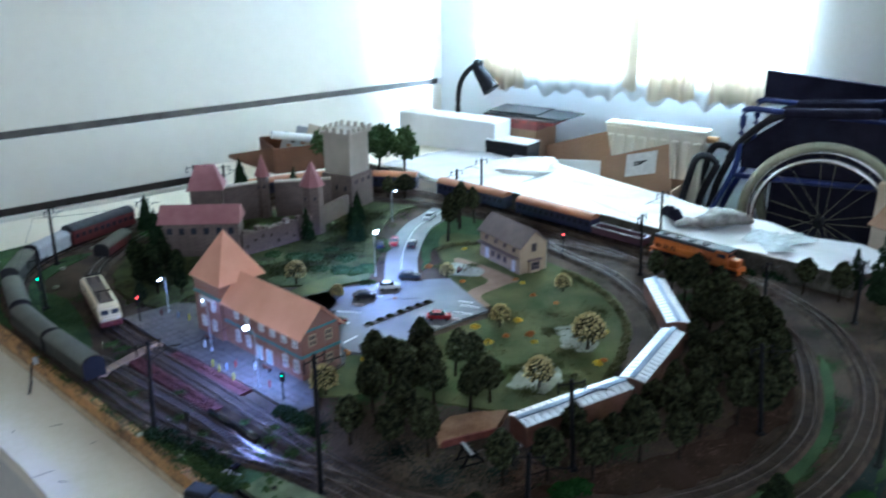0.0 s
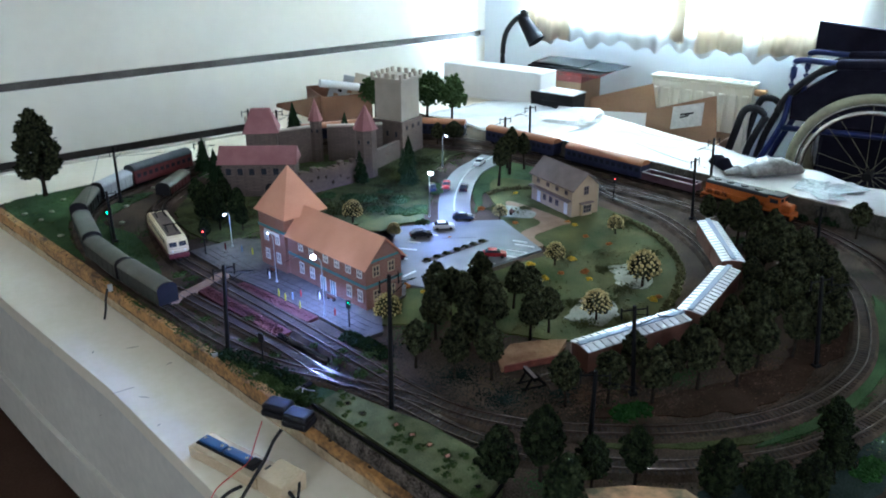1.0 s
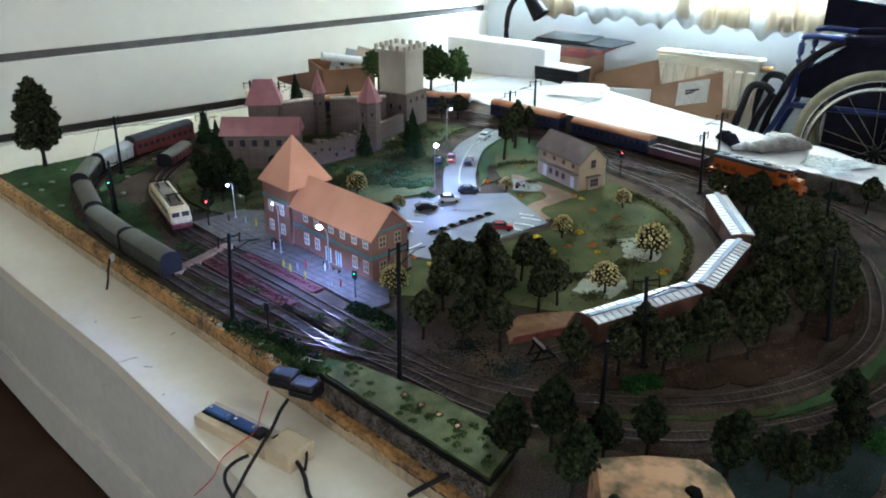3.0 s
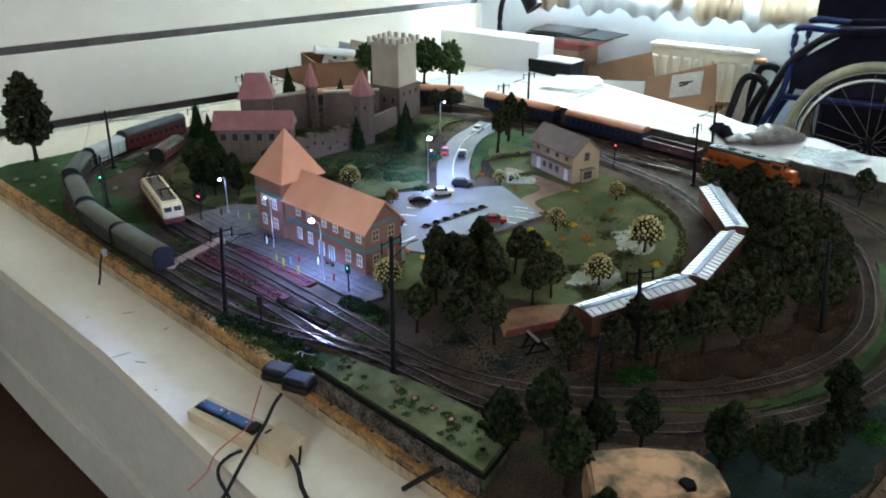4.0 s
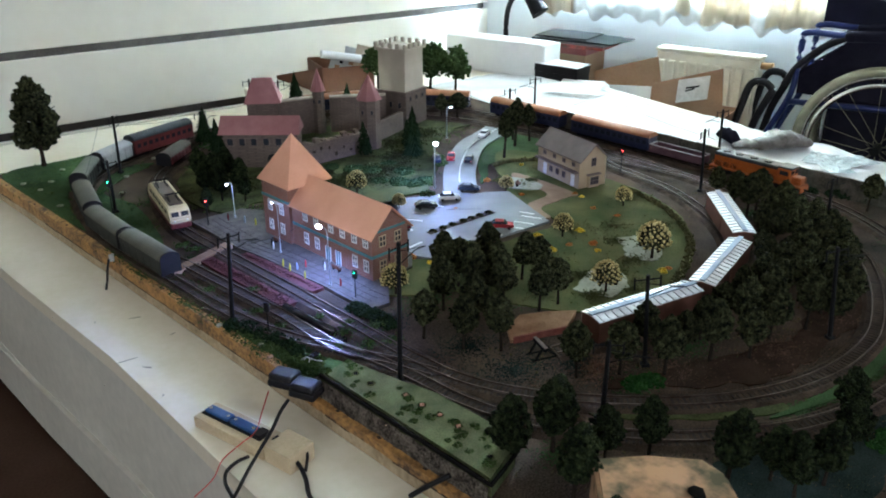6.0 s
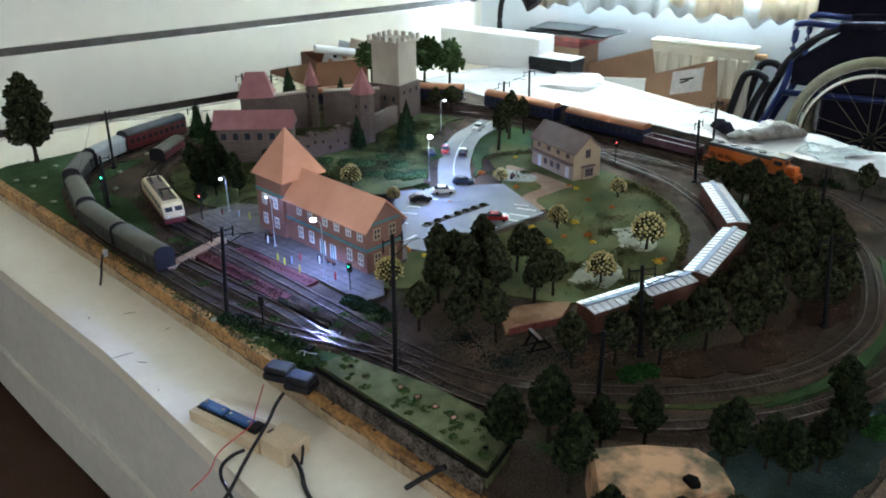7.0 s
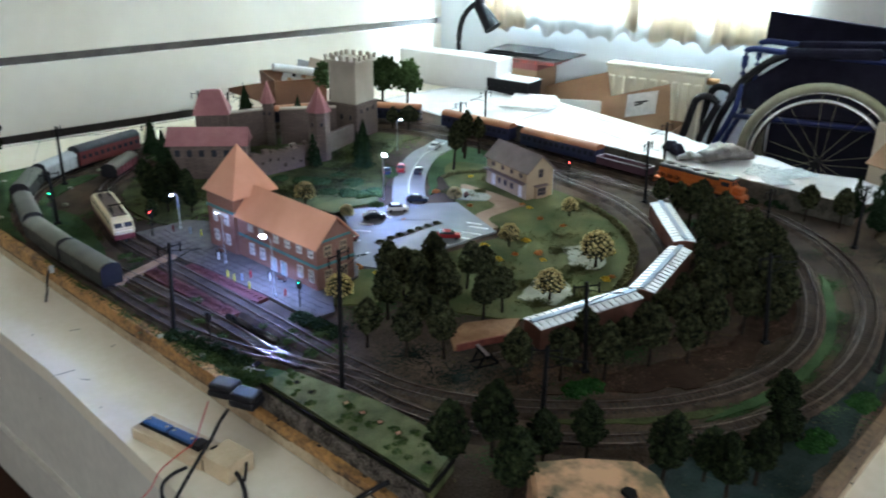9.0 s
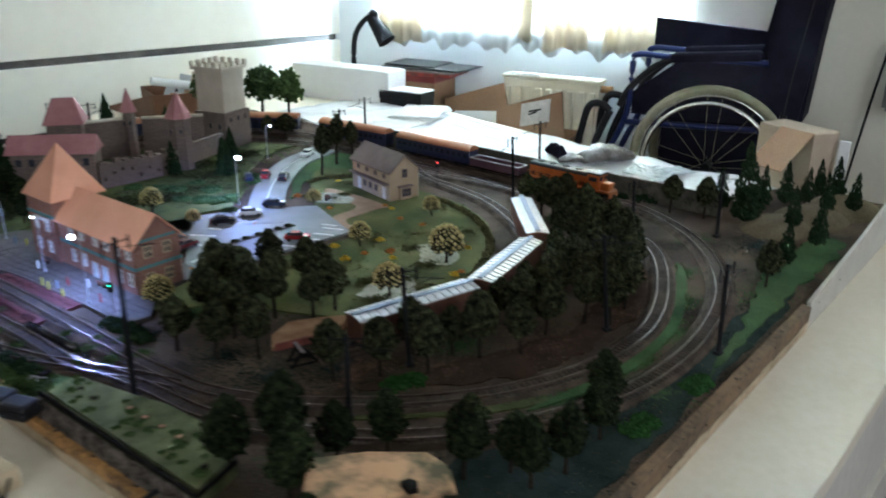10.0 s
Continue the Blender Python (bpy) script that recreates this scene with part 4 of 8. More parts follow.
def clumps(name, centres, material, rough=0.3, freq=260.0, bits=0, bit=0.003, small=False, seed=1, fine=False):
    """Uneven clumps (place, radius) with crumbs of foliage on them, as one mesh."""
    r = random.Random(seed)
    V, F, k = [], [], 0
    tv, tf = ICO0 if fine else ICO1 if small else ICO2
    for (x, y, z), rad in centres:
        off = Vector((r.random() * 9, r.random() * 9, r.random() * 9))
        out = []
        for p in tv:
            q = Vector(p)
            out.append(Vector((x, y, z)) + q * rad * (1 + rough * noise.noise(q * (freq * rad) + off) + 0.5 * rough * noise.noise(q * (2.7 * freq * rad) + off)))
        V += [tuple(o) for o in out]
        F += [tuple(int(i) + k for i in t) for t in tf]
        k += len(tv)
        for _ in range(bits):
            d = Vector((r.gauss(0, 1), r.gauss(0, 1), r.gauss(0, 1) + 0.3)).normalized()
            c = Vector((x, y, z)) + d * rad * r.uniform(0.95, 1.16)
            s = bit * r.uniform(0.5, 1.2)
            V += [tuple(c + Vector((r.uniform(-s, s), r.uniform(-s, s), r.uniform(-s, s)))) for _ in range(4)]
            F += [(k, k + 1, k + 2), (k, k + 2, k + 3), (k, k + 3, k + 1), (k + 1, k + 3, k + 2)]
            k += 4
    me = bpy.data.meshes.new(name)
    me.from_pydata(V, [], F)
    me.materials.append(material)
    return me


def broad_tree(h, wide, seed, material=None, trunk=0.22, lobes=70, loose=0.0):
    """Meshes of a foam-crowned model tree: trunk with limbs, crown of many small tufts set on an egg."""
    r = random.Random(seed)
    bm = B()
    z0 = h * trunk
    tube(bm, [(0, 0, -0.001), (h * 0.006, 0, z0), (0, h * 0.01, h * 0.55), (0, 0, h * 0.8)], [h * 0.030, h * 0.022, h * 0.016, h * 0.006], 6)
    for i in range(6):
        a = i * 1.26 + r.random()
        k = 0.22 + 0.09 * i
        tube(bm, [(0, 0, z0 * (0.9 + 0.15 * i)), (math.cos(a) * wide * 0.2, math.sin(a) * wide * 0.2, z0 + (h - z0) * (k - 0.06)), (math.cos(a) * wide * 0.38, math.sin(a) * wide * 0.38, z0 + (h - z0) * k)], [h * 0.012, h * 0.009, h * 0.004], 5)
    cs, low, lx, ly = [], r.uniform(0.62, 0.80), r.uniform(-1, 1), r.uniform(-1, 1)
    for i in range(lobes):
        u = (i + 0.5) / lobes
        prof = max(0.05, math.sin(3.1416 * min(1.0, u ** low))) ** 0.66
        a = i * 2.39996 + r.uniform(-0.35, 0.35)
        dent = 1 + 0.15 * math.sin(3 * a + 3 * lx + 4 * u) * math.sin(9 * u + 3 * ly) + 0.06 * math.sin(17 * u + 3 * lx) + r.uniform(-0.17, 0.13) * (1 + loose)
        ring = wide * 0.42 * prof * dent
        z = z0 + (h - z0) * (0.05 + 0.90 * u) + r.uniform(-1, 1) * h * 0.015
        rad = max(wide * r.uniform(0.030, 0.072), 0.0018 * h / 0.08)
        if loose and r.random() < loose:
            ring *= r.uniform(0.3, 0.9)
        cs.append(((math.cos(a) * ring + lx * wide * 0.05 * u, math.sin(a) * ring + ly * wide * 0.05 * u, z), rad))
    if loose:
        cs, hubs = [], []
        for i in range(12):
            u = (i + 0.5) / 12
            a = i * 2.39996 + r.uniform(-0.5, 0.5)
            ring = wide * 0.30 * max(0.1, math.sin(3.1416 * u ** 0.75)) * r.uniform(0.6, 1.15)
            hubs.append((Vector((math.cos(a) * ring, math.sin(a) * ring, z0 + (h - z0) * (0.12 + 0.74 * u))), wide * r.uniform(0.15, 0.23)))
        for i in range(lobes):
            c, q = hubs[i % 12]
            d = Vector((r.gauss(0, 1), r.gauss(0, 1), r.gauss(0, 1))).normalized() * q * r.uniform(0.75, 1.05)
            cs.append((tuple(c + d), wide * r.uniform(0.030, 0.060)))
        cs += [(tuple(c), q * 0.72) for c, q in hubs]
    else:
        for u, k in ((0.18, 0.27), (0.38, 0.33), (0.58, 0.28), (0.76, 0.18)):
            cs.append(((0, 0, z0 + (h - z0) * u), wide * k))
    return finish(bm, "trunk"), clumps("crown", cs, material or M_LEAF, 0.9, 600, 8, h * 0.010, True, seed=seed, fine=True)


def conifer(h, wide, seed):
    r = random.Random(seed)
    bm = B()
    tube(bm, [(0, 0, -0.001), (0, 0, h * 0.9)], [h * 0.03, h * 0.006], 6)
    V, F = [], []
    layers = 11
    for i in range(layers):
        u = i / layers
        z = h * (0.10 + 0.84 * u)
        rad = wide * 0.5 * (1 - u) ** 0.85 + 0.001
        n = 15
        top = len(V)
        V.append((0, 0, z + h * 0.16))
        for j in range(2 * n):
            a = 3.1416 * j / n + i
            q = rad * (r.uniform(0.85, 1.12) if j % 2 else r.uniform(0.5, 0.7))
            V.append((q * math.cos(a), q * math.sin(a), z - (h * 0.02 if j % 2 else -h * 0.01) + r.uniform(-1, 1) * h * 0.008))
        for j in range(2 * n):
            F.append((top, top + 1 + j, top + 1 + (j + 1) % (2 * n)))
        F.append(tuple(top + 1 + j for j in reversed(range(2 * n))))
    me = bpy.data.meshes.new("crown")
    me.from_pydata(V, [], F)
    me.materials.append(M_CONIF)
    return finish(bm, "trunk"), me


def cone_tree(h, wide, seed):
    """A bushy conifer: a short trunk and many small tufts set on a pointed cone with an uneven flank."""
    r = random.Random(seed)
    bm = B()
    tube(bm, [(0, 0, -0.001), (0, 0, h * 0.9)], [h * 0.028, h * 0.005], 6)
    cs = []
    for i in range(260):
        u = ((i + 0.5) / 260) ** 1.25
        a = i * 2.39996 + r.uniform(-0.3, 0.3)
        q = wide * 0.5 * (1 - u) ** 0.80 * (1 - 0.35 * max(0.0, 0.12 - u) / 0.12) * (1 + 0.16 * math.sin(26 * u + seed) + r.uniform(-0.16, 0.16))
        cs.append(((math.cos(a) * q, math.sin(a) * q, h * (0.07 + 0.92 * u)), wide * r.uniform(0.045, 0.085) * (1.1 - 0.6 * u)))
    for u, k in ((0.15, 0.36), (0.35, 0.28), (0.55, 0.20), (0.75, 0.11)):
        cs.append(((0, 0, h * (0.07 + 0.9 * u)), wide * k))
    return finish(bm, "trunk"), clumps("crown", cs, M_CONIF, 1.0, 600, 6, h * 0.014, True, seed=seed, fine=True)


def plant(kind, meshes, x, y, z, rz, s, label, category="tree", group="", sz=1.0):
    t = thing(kind, label, category, pose(x, y, z, rnd.uniform(-3, 3), rnd.uniform(-3, 3), rz) @ Matrix.Diagonal((s, s, s * sz, 1)), group)
    for n, me, m in zip(("trunk", "crown"), meshes, (M_BARK, None)):
        part(n, me, m, t)
    return t


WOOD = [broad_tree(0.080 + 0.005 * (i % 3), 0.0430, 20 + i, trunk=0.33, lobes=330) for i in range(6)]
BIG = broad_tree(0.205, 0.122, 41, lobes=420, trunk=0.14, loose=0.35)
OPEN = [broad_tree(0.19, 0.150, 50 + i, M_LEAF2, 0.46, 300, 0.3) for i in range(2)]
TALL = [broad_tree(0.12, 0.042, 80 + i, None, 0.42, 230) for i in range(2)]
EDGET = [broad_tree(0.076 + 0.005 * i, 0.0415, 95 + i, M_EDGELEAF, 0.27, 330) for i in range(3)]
CYP = [cone_tree(0.082, 0.034, 90 + i) for i in range(3)]
FIRS = [conifer(0.077, 0.044, 60 + i) for i in range(3)]

FOREST1 = [(0.585, 0.856), (0.611, 0.800), (0.650, 0.766), (0.657, 0.838), (0.656, 0.905), (0.768, 0.817), (0.804, 0.814), (0.720, 0.951), (0.816, 0.909), (0.805, 0.982), (0.711, 0.888), (0.730, 0.854), (0.839, 0.891), (0.726, 0.929), (0.707, 0.973), (0.771, 0.916)]
FOREST2 = [(0.685, 0.658), (0.734, 0.629), (0.800, 0.643), (0.779, 0.593), (0.834, 0.606), (1.369, 0.943), (1.352, 0.892), (1.382, 0.861), (1.331, 0.848), (1.370, 0.801), (1.321, 0.798), (1.322, 0.766), (1.253, 0.766), (1.250, 0.740),
           (1.307, 0.733), (1.342, 0.721), (1.321, 0.686), (1.265, 0.708), (1.282, 0.647), (1.185, 0.721), (1.205, 0.667), (1.266, 0.672), (1.144, 0.688), (1.247, 0.623), (1.218, 0.637), (1.133, 0.649), (1.177, 0.633), (1.201, 0.591),
           (1.089, 0.659), (1.105, 0.603), (1.145, 0.594), (1.155, 0.565), (1.012, 0.641), (1.050, 0.613), (0.946, 0.632), (1.006, 0.596), (1.093, 0.560), (1.111, 0.536), (0.888, 0.620), (0.945, 0.595), (0.968, 0.564), (1.032, 0.548),
           (0.854, 0.578), (0.901, 0.550), (1.055, 0.521)]
FRONT = [(0.501, 0.577), (0.554, 0.566), (0.515, 0.496), (0.588, 0.520), (0.634, 0.497), (0.664, 0.417), (0.705, 0.392), (0.701, 0.362), (0.744, 0.354), (0.818, 0.366), (0.863, 0.390), (0.478, 0.412), (0.578, 0.346), (0.525, 0.372)]
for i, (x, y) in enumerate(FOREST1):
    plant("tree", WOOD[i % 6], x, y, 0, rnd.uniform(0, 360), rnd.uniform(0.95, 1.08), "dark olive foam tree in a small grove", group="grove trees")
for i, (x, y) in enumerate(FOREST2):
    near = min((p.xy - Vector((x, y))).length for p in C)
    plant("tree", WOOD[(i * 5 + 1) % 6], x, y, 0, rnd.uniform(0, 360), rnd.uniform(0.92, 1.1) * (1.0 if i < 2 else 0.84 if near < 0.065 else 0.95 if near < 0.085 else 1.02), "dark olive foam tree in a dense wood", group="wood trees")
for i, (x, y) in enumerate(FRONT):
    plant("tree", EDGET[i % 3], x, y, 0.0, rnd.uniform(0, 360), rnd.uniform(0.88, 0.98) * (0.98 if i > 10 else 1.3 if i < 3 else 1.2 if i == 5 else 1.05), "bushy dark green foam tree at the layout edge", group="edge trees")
plant("tree", BIG, 0.345, 1.985, 0, 30, 1.0, "tall dark green tree standing alone on the meadow")
for i, (x, y, s) in enumerate(((1.209, 1.406, 1.0), (1.288, 1.458, 1.0), (1.345, 1.468, 0.80), (1.318, 1.500, 0.82), (1.352, 1.54, 0.72))):
    plant("tree", TALL[i % 2], x, y, 0, rnd.uniform(0, 360), s, "thin-stemmed dark green tree beside the road", group="roadside trees")
for i, (x, y, s) in enumerate(((1.412, 1.975, 0.82), (1.471, 1.929, 0.77), (1.325, 2.120, 0.72))):
    plant("tree", OPEN[i % 2], x, y, 0, rnd.uniform(0, 360), s, "airy fresh green tree behind the castle keep", group="airy trees")
plant("tree", WOOD[4], 1.345, 1.757, 0, 10, 1.45, "low dark green round tree near the keep", sz=0.55)
plant("tree", WOOD[2], 1.300, 1.770, 0, 50, 0.85, "low dark green round tree near the keep", sz=0.9)
for x, y, s in ((0.60, 1.60, 1.0), (0.575, 1.53, 0.9), (0.53, 1.49, 0.62), (0.585, 1.66, 0.95), (0.62, 1.55, 0.9), (0.63, 1.63, 0.95), (0.56, 1.58, 0.8), (0.61, 1.50, 0.7), (0.64, 1.585, 0.8)):
    plant("bush", EDGET[2], x, y, 0, rnd.uniform(0, 360), s, "dark green bushy tree below the castle", "bush", "castle bushes")
for x, y, s in ((0.655, 1.725, 1.5), (1.045, 1.535, 1.25), (1.13, 1.66, 1.1), (0.950, 1.915, 1.9), (1.09, 1.91, 1.3), (0.70, 1.93, 1.2)):
    plant("fir_tree", FIRS[int(x * 100) % 3], x, y, 0, rnd.uniform(0, 360), s, "slender dark green fir by the castle", group="castle firs")

plant("conifer", CYP[0], 0.962, 1.612, 0.003, 40, 0.98, "dark bushy conifer at the castle wall")
plant("conifer", CYP[2], 1.075, 1.60, 0.003, 80, 0.85, "dark bushy conifer at the castle wall")

RIGHT = [(1.523, 0.717), (1.539, 0.655), (1.695, 0.616), (1.614, 0.662), (1.748, 0.596), (1.778, 0.569), (1.841, 0.568), (1.846, 0.536), (1.791, 0.482), (1.753, 0.515), (1.336, 0.434), (1.457, 0.460), (1.553, 0.450), (1.616, 0.519)]
for i, (x, y) in enumerate(RIGHT):
    z = 0.012 if x > 1.5 else 0.0
    if i in (0, 1, 10):
        plant("tree", WOOD[i % 6], x, y, z, rnd.uniform(0, 360), 0.95, "dark green tree at the far bend", group="bend trees")
    else:
        plant("conifer", CYP[i % 3], x, y, z, rnd.uniform(0, 360), rnd.uniform(0.80, 1.02), "dark bushy conifer on the corner hill", group="corner conifers", sz=1.1)
plant("conifer", CYP[1], 1.60, 0.60, 0.008, 0, 1.75, "tall dark conifer standing before the corner hill", sz=1.05)


def blossom(h, wide, seed):
    r = random.Random(seed)
    bm = B()
    tube(bm, [(0, 0, -0.001), (0.001, 0, h * 0.3), (0, 0, h * 0.6)], [h * 0.04, h * 0.03, h * 0.015], 7)
    for i in range(7):
        a = i * 0.9
        tube(bm, [(0, 0, h * 0.28), (math.cos(a) * wide * 0.2, math.sin(a) * wide * 0.2, h * 0.48), (math.cos(a) * wide * 0.36, math.sin(a) * wide * 0.36, h * 0.62)], [h * 0.02, h * 0.014, h * 0.006], 5)
    cs = []
    for i in range(120):
        a, u = i * 2.4, (i + 0.5) / 120
        el = math.asin(min(1, u * 1.05)) if u < 0.95 else 1.5
        el = el * 1.05 - 0.12
        cs.append(((math.cos(a) * math.cos(el) * wide * 0.46 * r.uniform(0.85, 1.06), math.sin(a) * math.cos(el) * wide * 0.46 * r.uniform(0.85, 1.06), h * 0.45 + math.sin(el) * h * 0.5), wide * r.uniform(0.022, 0.050)))
    return finish(bm, "trunk"), clumps("crown", cs, M_BLOSSOM, 0.9, 700, 5, h * 0.02, True, seed, True)


# Dark clumps set inside the crown that show between the blossom.
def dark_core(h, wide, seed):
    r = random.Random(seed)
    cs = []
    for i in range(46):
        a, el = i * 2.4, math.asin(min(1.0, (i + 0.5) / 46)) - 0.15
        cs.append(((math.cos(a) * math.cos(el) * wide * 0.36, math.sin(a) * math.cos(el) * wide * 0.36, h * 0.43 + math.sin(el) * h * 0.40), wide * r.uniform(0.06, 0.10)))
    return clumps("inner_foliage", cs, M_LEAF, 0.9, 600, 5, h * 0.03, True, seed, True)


BLS = [blossom(0.062, 0.055, 71), blossom(0.062, 0.055, 72)]
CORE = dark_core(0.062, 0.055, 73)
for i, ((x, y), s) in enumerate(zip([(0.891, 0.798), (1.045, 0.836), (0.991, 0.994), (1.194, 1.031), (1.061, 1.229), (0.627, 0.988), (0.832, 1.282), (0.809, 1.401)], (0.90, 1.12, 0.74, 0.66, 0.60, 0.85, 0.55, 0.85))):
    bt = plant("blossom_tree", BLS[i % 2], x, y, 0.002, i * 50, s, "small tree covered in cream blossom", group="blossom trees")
    part("inner_foliage", CORE, None, bt, "dark olive clumps inside the crown")


def bush(name, x, y, size, material, label, group, flat=0.7, n=7, seed=0, z=0.001):
    r = random.Random(seed)
    cs = []
    for _ in range(n * 6):
        a, d = r.uniform(0, 6.28), math.sqrt(r.random())
        cs.append(((d * math.cos(a) * size * 1.15, d * math.sin(a) * size * 1.15, size * flat * 0.9 * math.sqrt(max(0.05, 1 - d * d)) * r.uniform(0.3, 1.0)), size * r.uniform(0.14, 0.28)))
    ob = new(name, clumps(name, cs, material, 0.9, 600, 5, size * 0.16, True, seed, True))
    ob.location = (x, y, z)
    return tagged(ob, label, "plant", group)


for i, (x, y) in enumerate([(1.035, 0.993), (1.137, 1.057), (1.165, 1.115), (1.011, 0.937), (0.995, 0.912), (1.035, 0.793), (1.020, 0.792), (1.076, 1.199), (1.204, 1.341), (1.075, 1.307), (1.099, 1.288), (1.144, 1.002), (0.957, 1.022), (0.974, 0.960), (1.119, 0.860), (0.723, 1.084), (0.735, 1.046), (0.918, 1.213), (0.934, 0.961), (1.166, 1.136)]):
    bush("flower_bed", x, y, 0.0052 if i % 3 else 0.0072, M_FLR if i % 2 else M_FLY, "small clump of red flowers on the lawn" if i % 2 else "small clump of yellow flowers on the lawn", "flower beds", 0.95, 6, 100 + i)
for i, (x, y) in enumerate([(0.387, 1.044), (0.400, 1.024), (0.405, 0.999), (0.414, 0.973), (0.425, 0.944), (0.427, 0.924), (0.553, 0.985), (0.561, 0.956), (0.566, 0.926), (0.957, 1.370), (0.928, 1.370), (1.084, 1.490), (1.065, 1.453), (0.922, 1.311)]):
    bush("bush", x, y, 0.013 if i > 5 else 0.0135, M_LEAF2 if i > 8 else M_CONIF, "low dark green bush", "low bushes", 0.8, 8, 140 + i)
for x, y, sz_ in ((0.557, 0.971, 0.0125), (0.564, 0.941, 0.0125), (0.567, 0.912, 0.011)):
    bush("bush", x, y, sz_, M_CONIF, "low dark green bush at the platform end", "platform bushes", 0.8, 9, int(y * 1000))
for x, y, sz_ in ((1.609, 0.758, 0.017), (1.577, 0.811, 0.015), (1.600, 0.825, 0.013), (1.595, 0.790, 0.014), (1.560, 0.850, 0.011)):
    bush("bush", x, y, sz_, M_CONIF, "dark green bush at the foot of the retaining wall", "wall bushes", 1.1, 9, int(x * 1000))
for i, (x, y) in enumerate(((0.73, 0.60), (0.755, 0.592), (0.858, 0.349), (0.880, 0.350), (0.985, 0.352), (1.005, 0.355))):
    bush("bush", x, y, 0.014, M_BUSH, "low bright green scatter bush", "bright bushes", 0.25, 12, 170 + i)
for i, (x, y) in enumerate(((0.30, 1.82), (0.33, 1.86), (0.37, 1.93), (0.28, 1.88), (0.31, 1.70), (0.42, 1.93), (0.40, 1.80), (0.45, 1.88), (0.37, 1.06), (0.395, 0.975), (0.47, 1.80), (0.56, 1.89), (0.43, 1.70))):
    bm = B()
    bmesh.ops.create_icosphere(bm, subdivisions=2, radius=0.006)
    for v in bm.verts:
        v.co *= 1 + 0.35 * noise.noise(v.co * 260 + Vector((i, 0, 0)))
        v.co.z *= 0.45
    ob = solid("stone", bm, M_SAND, "pale flat stone lying in the grass", "stone", group="meadow stones", m=pose(x, y, 0.002, 0, 0, i * 40))
for i, (x, y) in enumerate(((0.814, 1.146), (0.839, 1.149), (0.862, 1.151), (0.888, 1.153), (0.91, 1.154), (0.931, 1.155), (0.953, 1.156))):
    bush("planter_bush", x, y, 0.0062, M_LEAF, "small grey-green bush on the parking island", "island bushes", 0.6, 6, 200 + i, 0.0055)
for i, (x, y) in enumerate([(0.91, 1.507), (0.968, 1.521), (0.966, 1.457), (0.888, 1.439), (0.937, 1.381), (0.967, 1.384), (0.885, 1.537), (0.854, 1.582), (0.917, 1.406), (0.611, 1.759), (0.694, 1.898)]):
    bush("bush", x, y, 0.015 if i % 2 else 0.019, M_GRASS, "low green grass clump on the castle meadow", "castle meadow bushes", 0.22, 12, 400 + i, 0.003)
# hedges
def hedge(pts, label):
    cs = [((p.x + rnd.uniform(-0.005, 0.005), p.y + rnd.uniform(-0.005, 0.005), rnd.uniform(0.002, 0.008)), 0.0030 * rnd.uniform(0.7, 1.2)) for p, _ in even(catmull(pts, 8), 0.0011)]
    ob = new("hedge", clumps("hedge", cs, M_DRY2, 0.9, 600, 5, 0.0016, True, 9, True))
    return tagged(ob, label, "hedge")


hedge([(0.98, 0.745), (1.08, 0.79), (1.17, 0.855), (1.235, 0.95), (1.262, 1.04), (1.27, 1.10)], "low brown-green hedge curving round the park")
hedge([(1.15, 1.37), (1.19, 1.375), (1.24, 1.35), (1.275, 1.315)], "low brown-green hedge behind the house")

# grassy embankment with small planting holes, stone faced
e = thing("embankment", "pale green embankment with small holes and stone face", "embankment", kind="structure")
M_KERB = mat("matt black edge board", (0.004, 0.004, 0.004), (0.014, 0.013, 0.012), 0.92, 0, 60, 500, 0.3)
EMB = [(0.4125, 0.838), (0.459, 0.848), (0.480, 0.760), (0.507, 0.715), (0.522, 0.623), (0.505, 0.575), (0.4520, 0.551)]
EMBZ = 0.020
bm = B()
prism(bm, EMB, 0.0, EMBZ)
bmesh.ops.bevel(bm, geom=[x for x in bm.edges if all(v.co.z > 0.01 for v in x.verts)], offset=0.004, segments=2, affect="EDGES")
part("mound", bm, M_EMB, e)
bm = B()
front = [Vector((0.4115, 0.838, 0)).lerp(Vector((0.4510, 0.551, 0)), i / 24) + Vector((0.0006 * noise.noise(Vector((i, 0, 0.5))), 0, 0)) for i in range(25)]
sweep(bm, front + [Vector((0.4800, 0.5625, 0)), Vector((0.505, 0.574, 0))], [(-0.0014, 0.0145), (0.0014, 0.0145), (0.0014, EMBZ + 0.0004), (-0.0014, EMBZ - 0.0006)])
part("kerb", bm, M_KERB, e, "dark edge board")
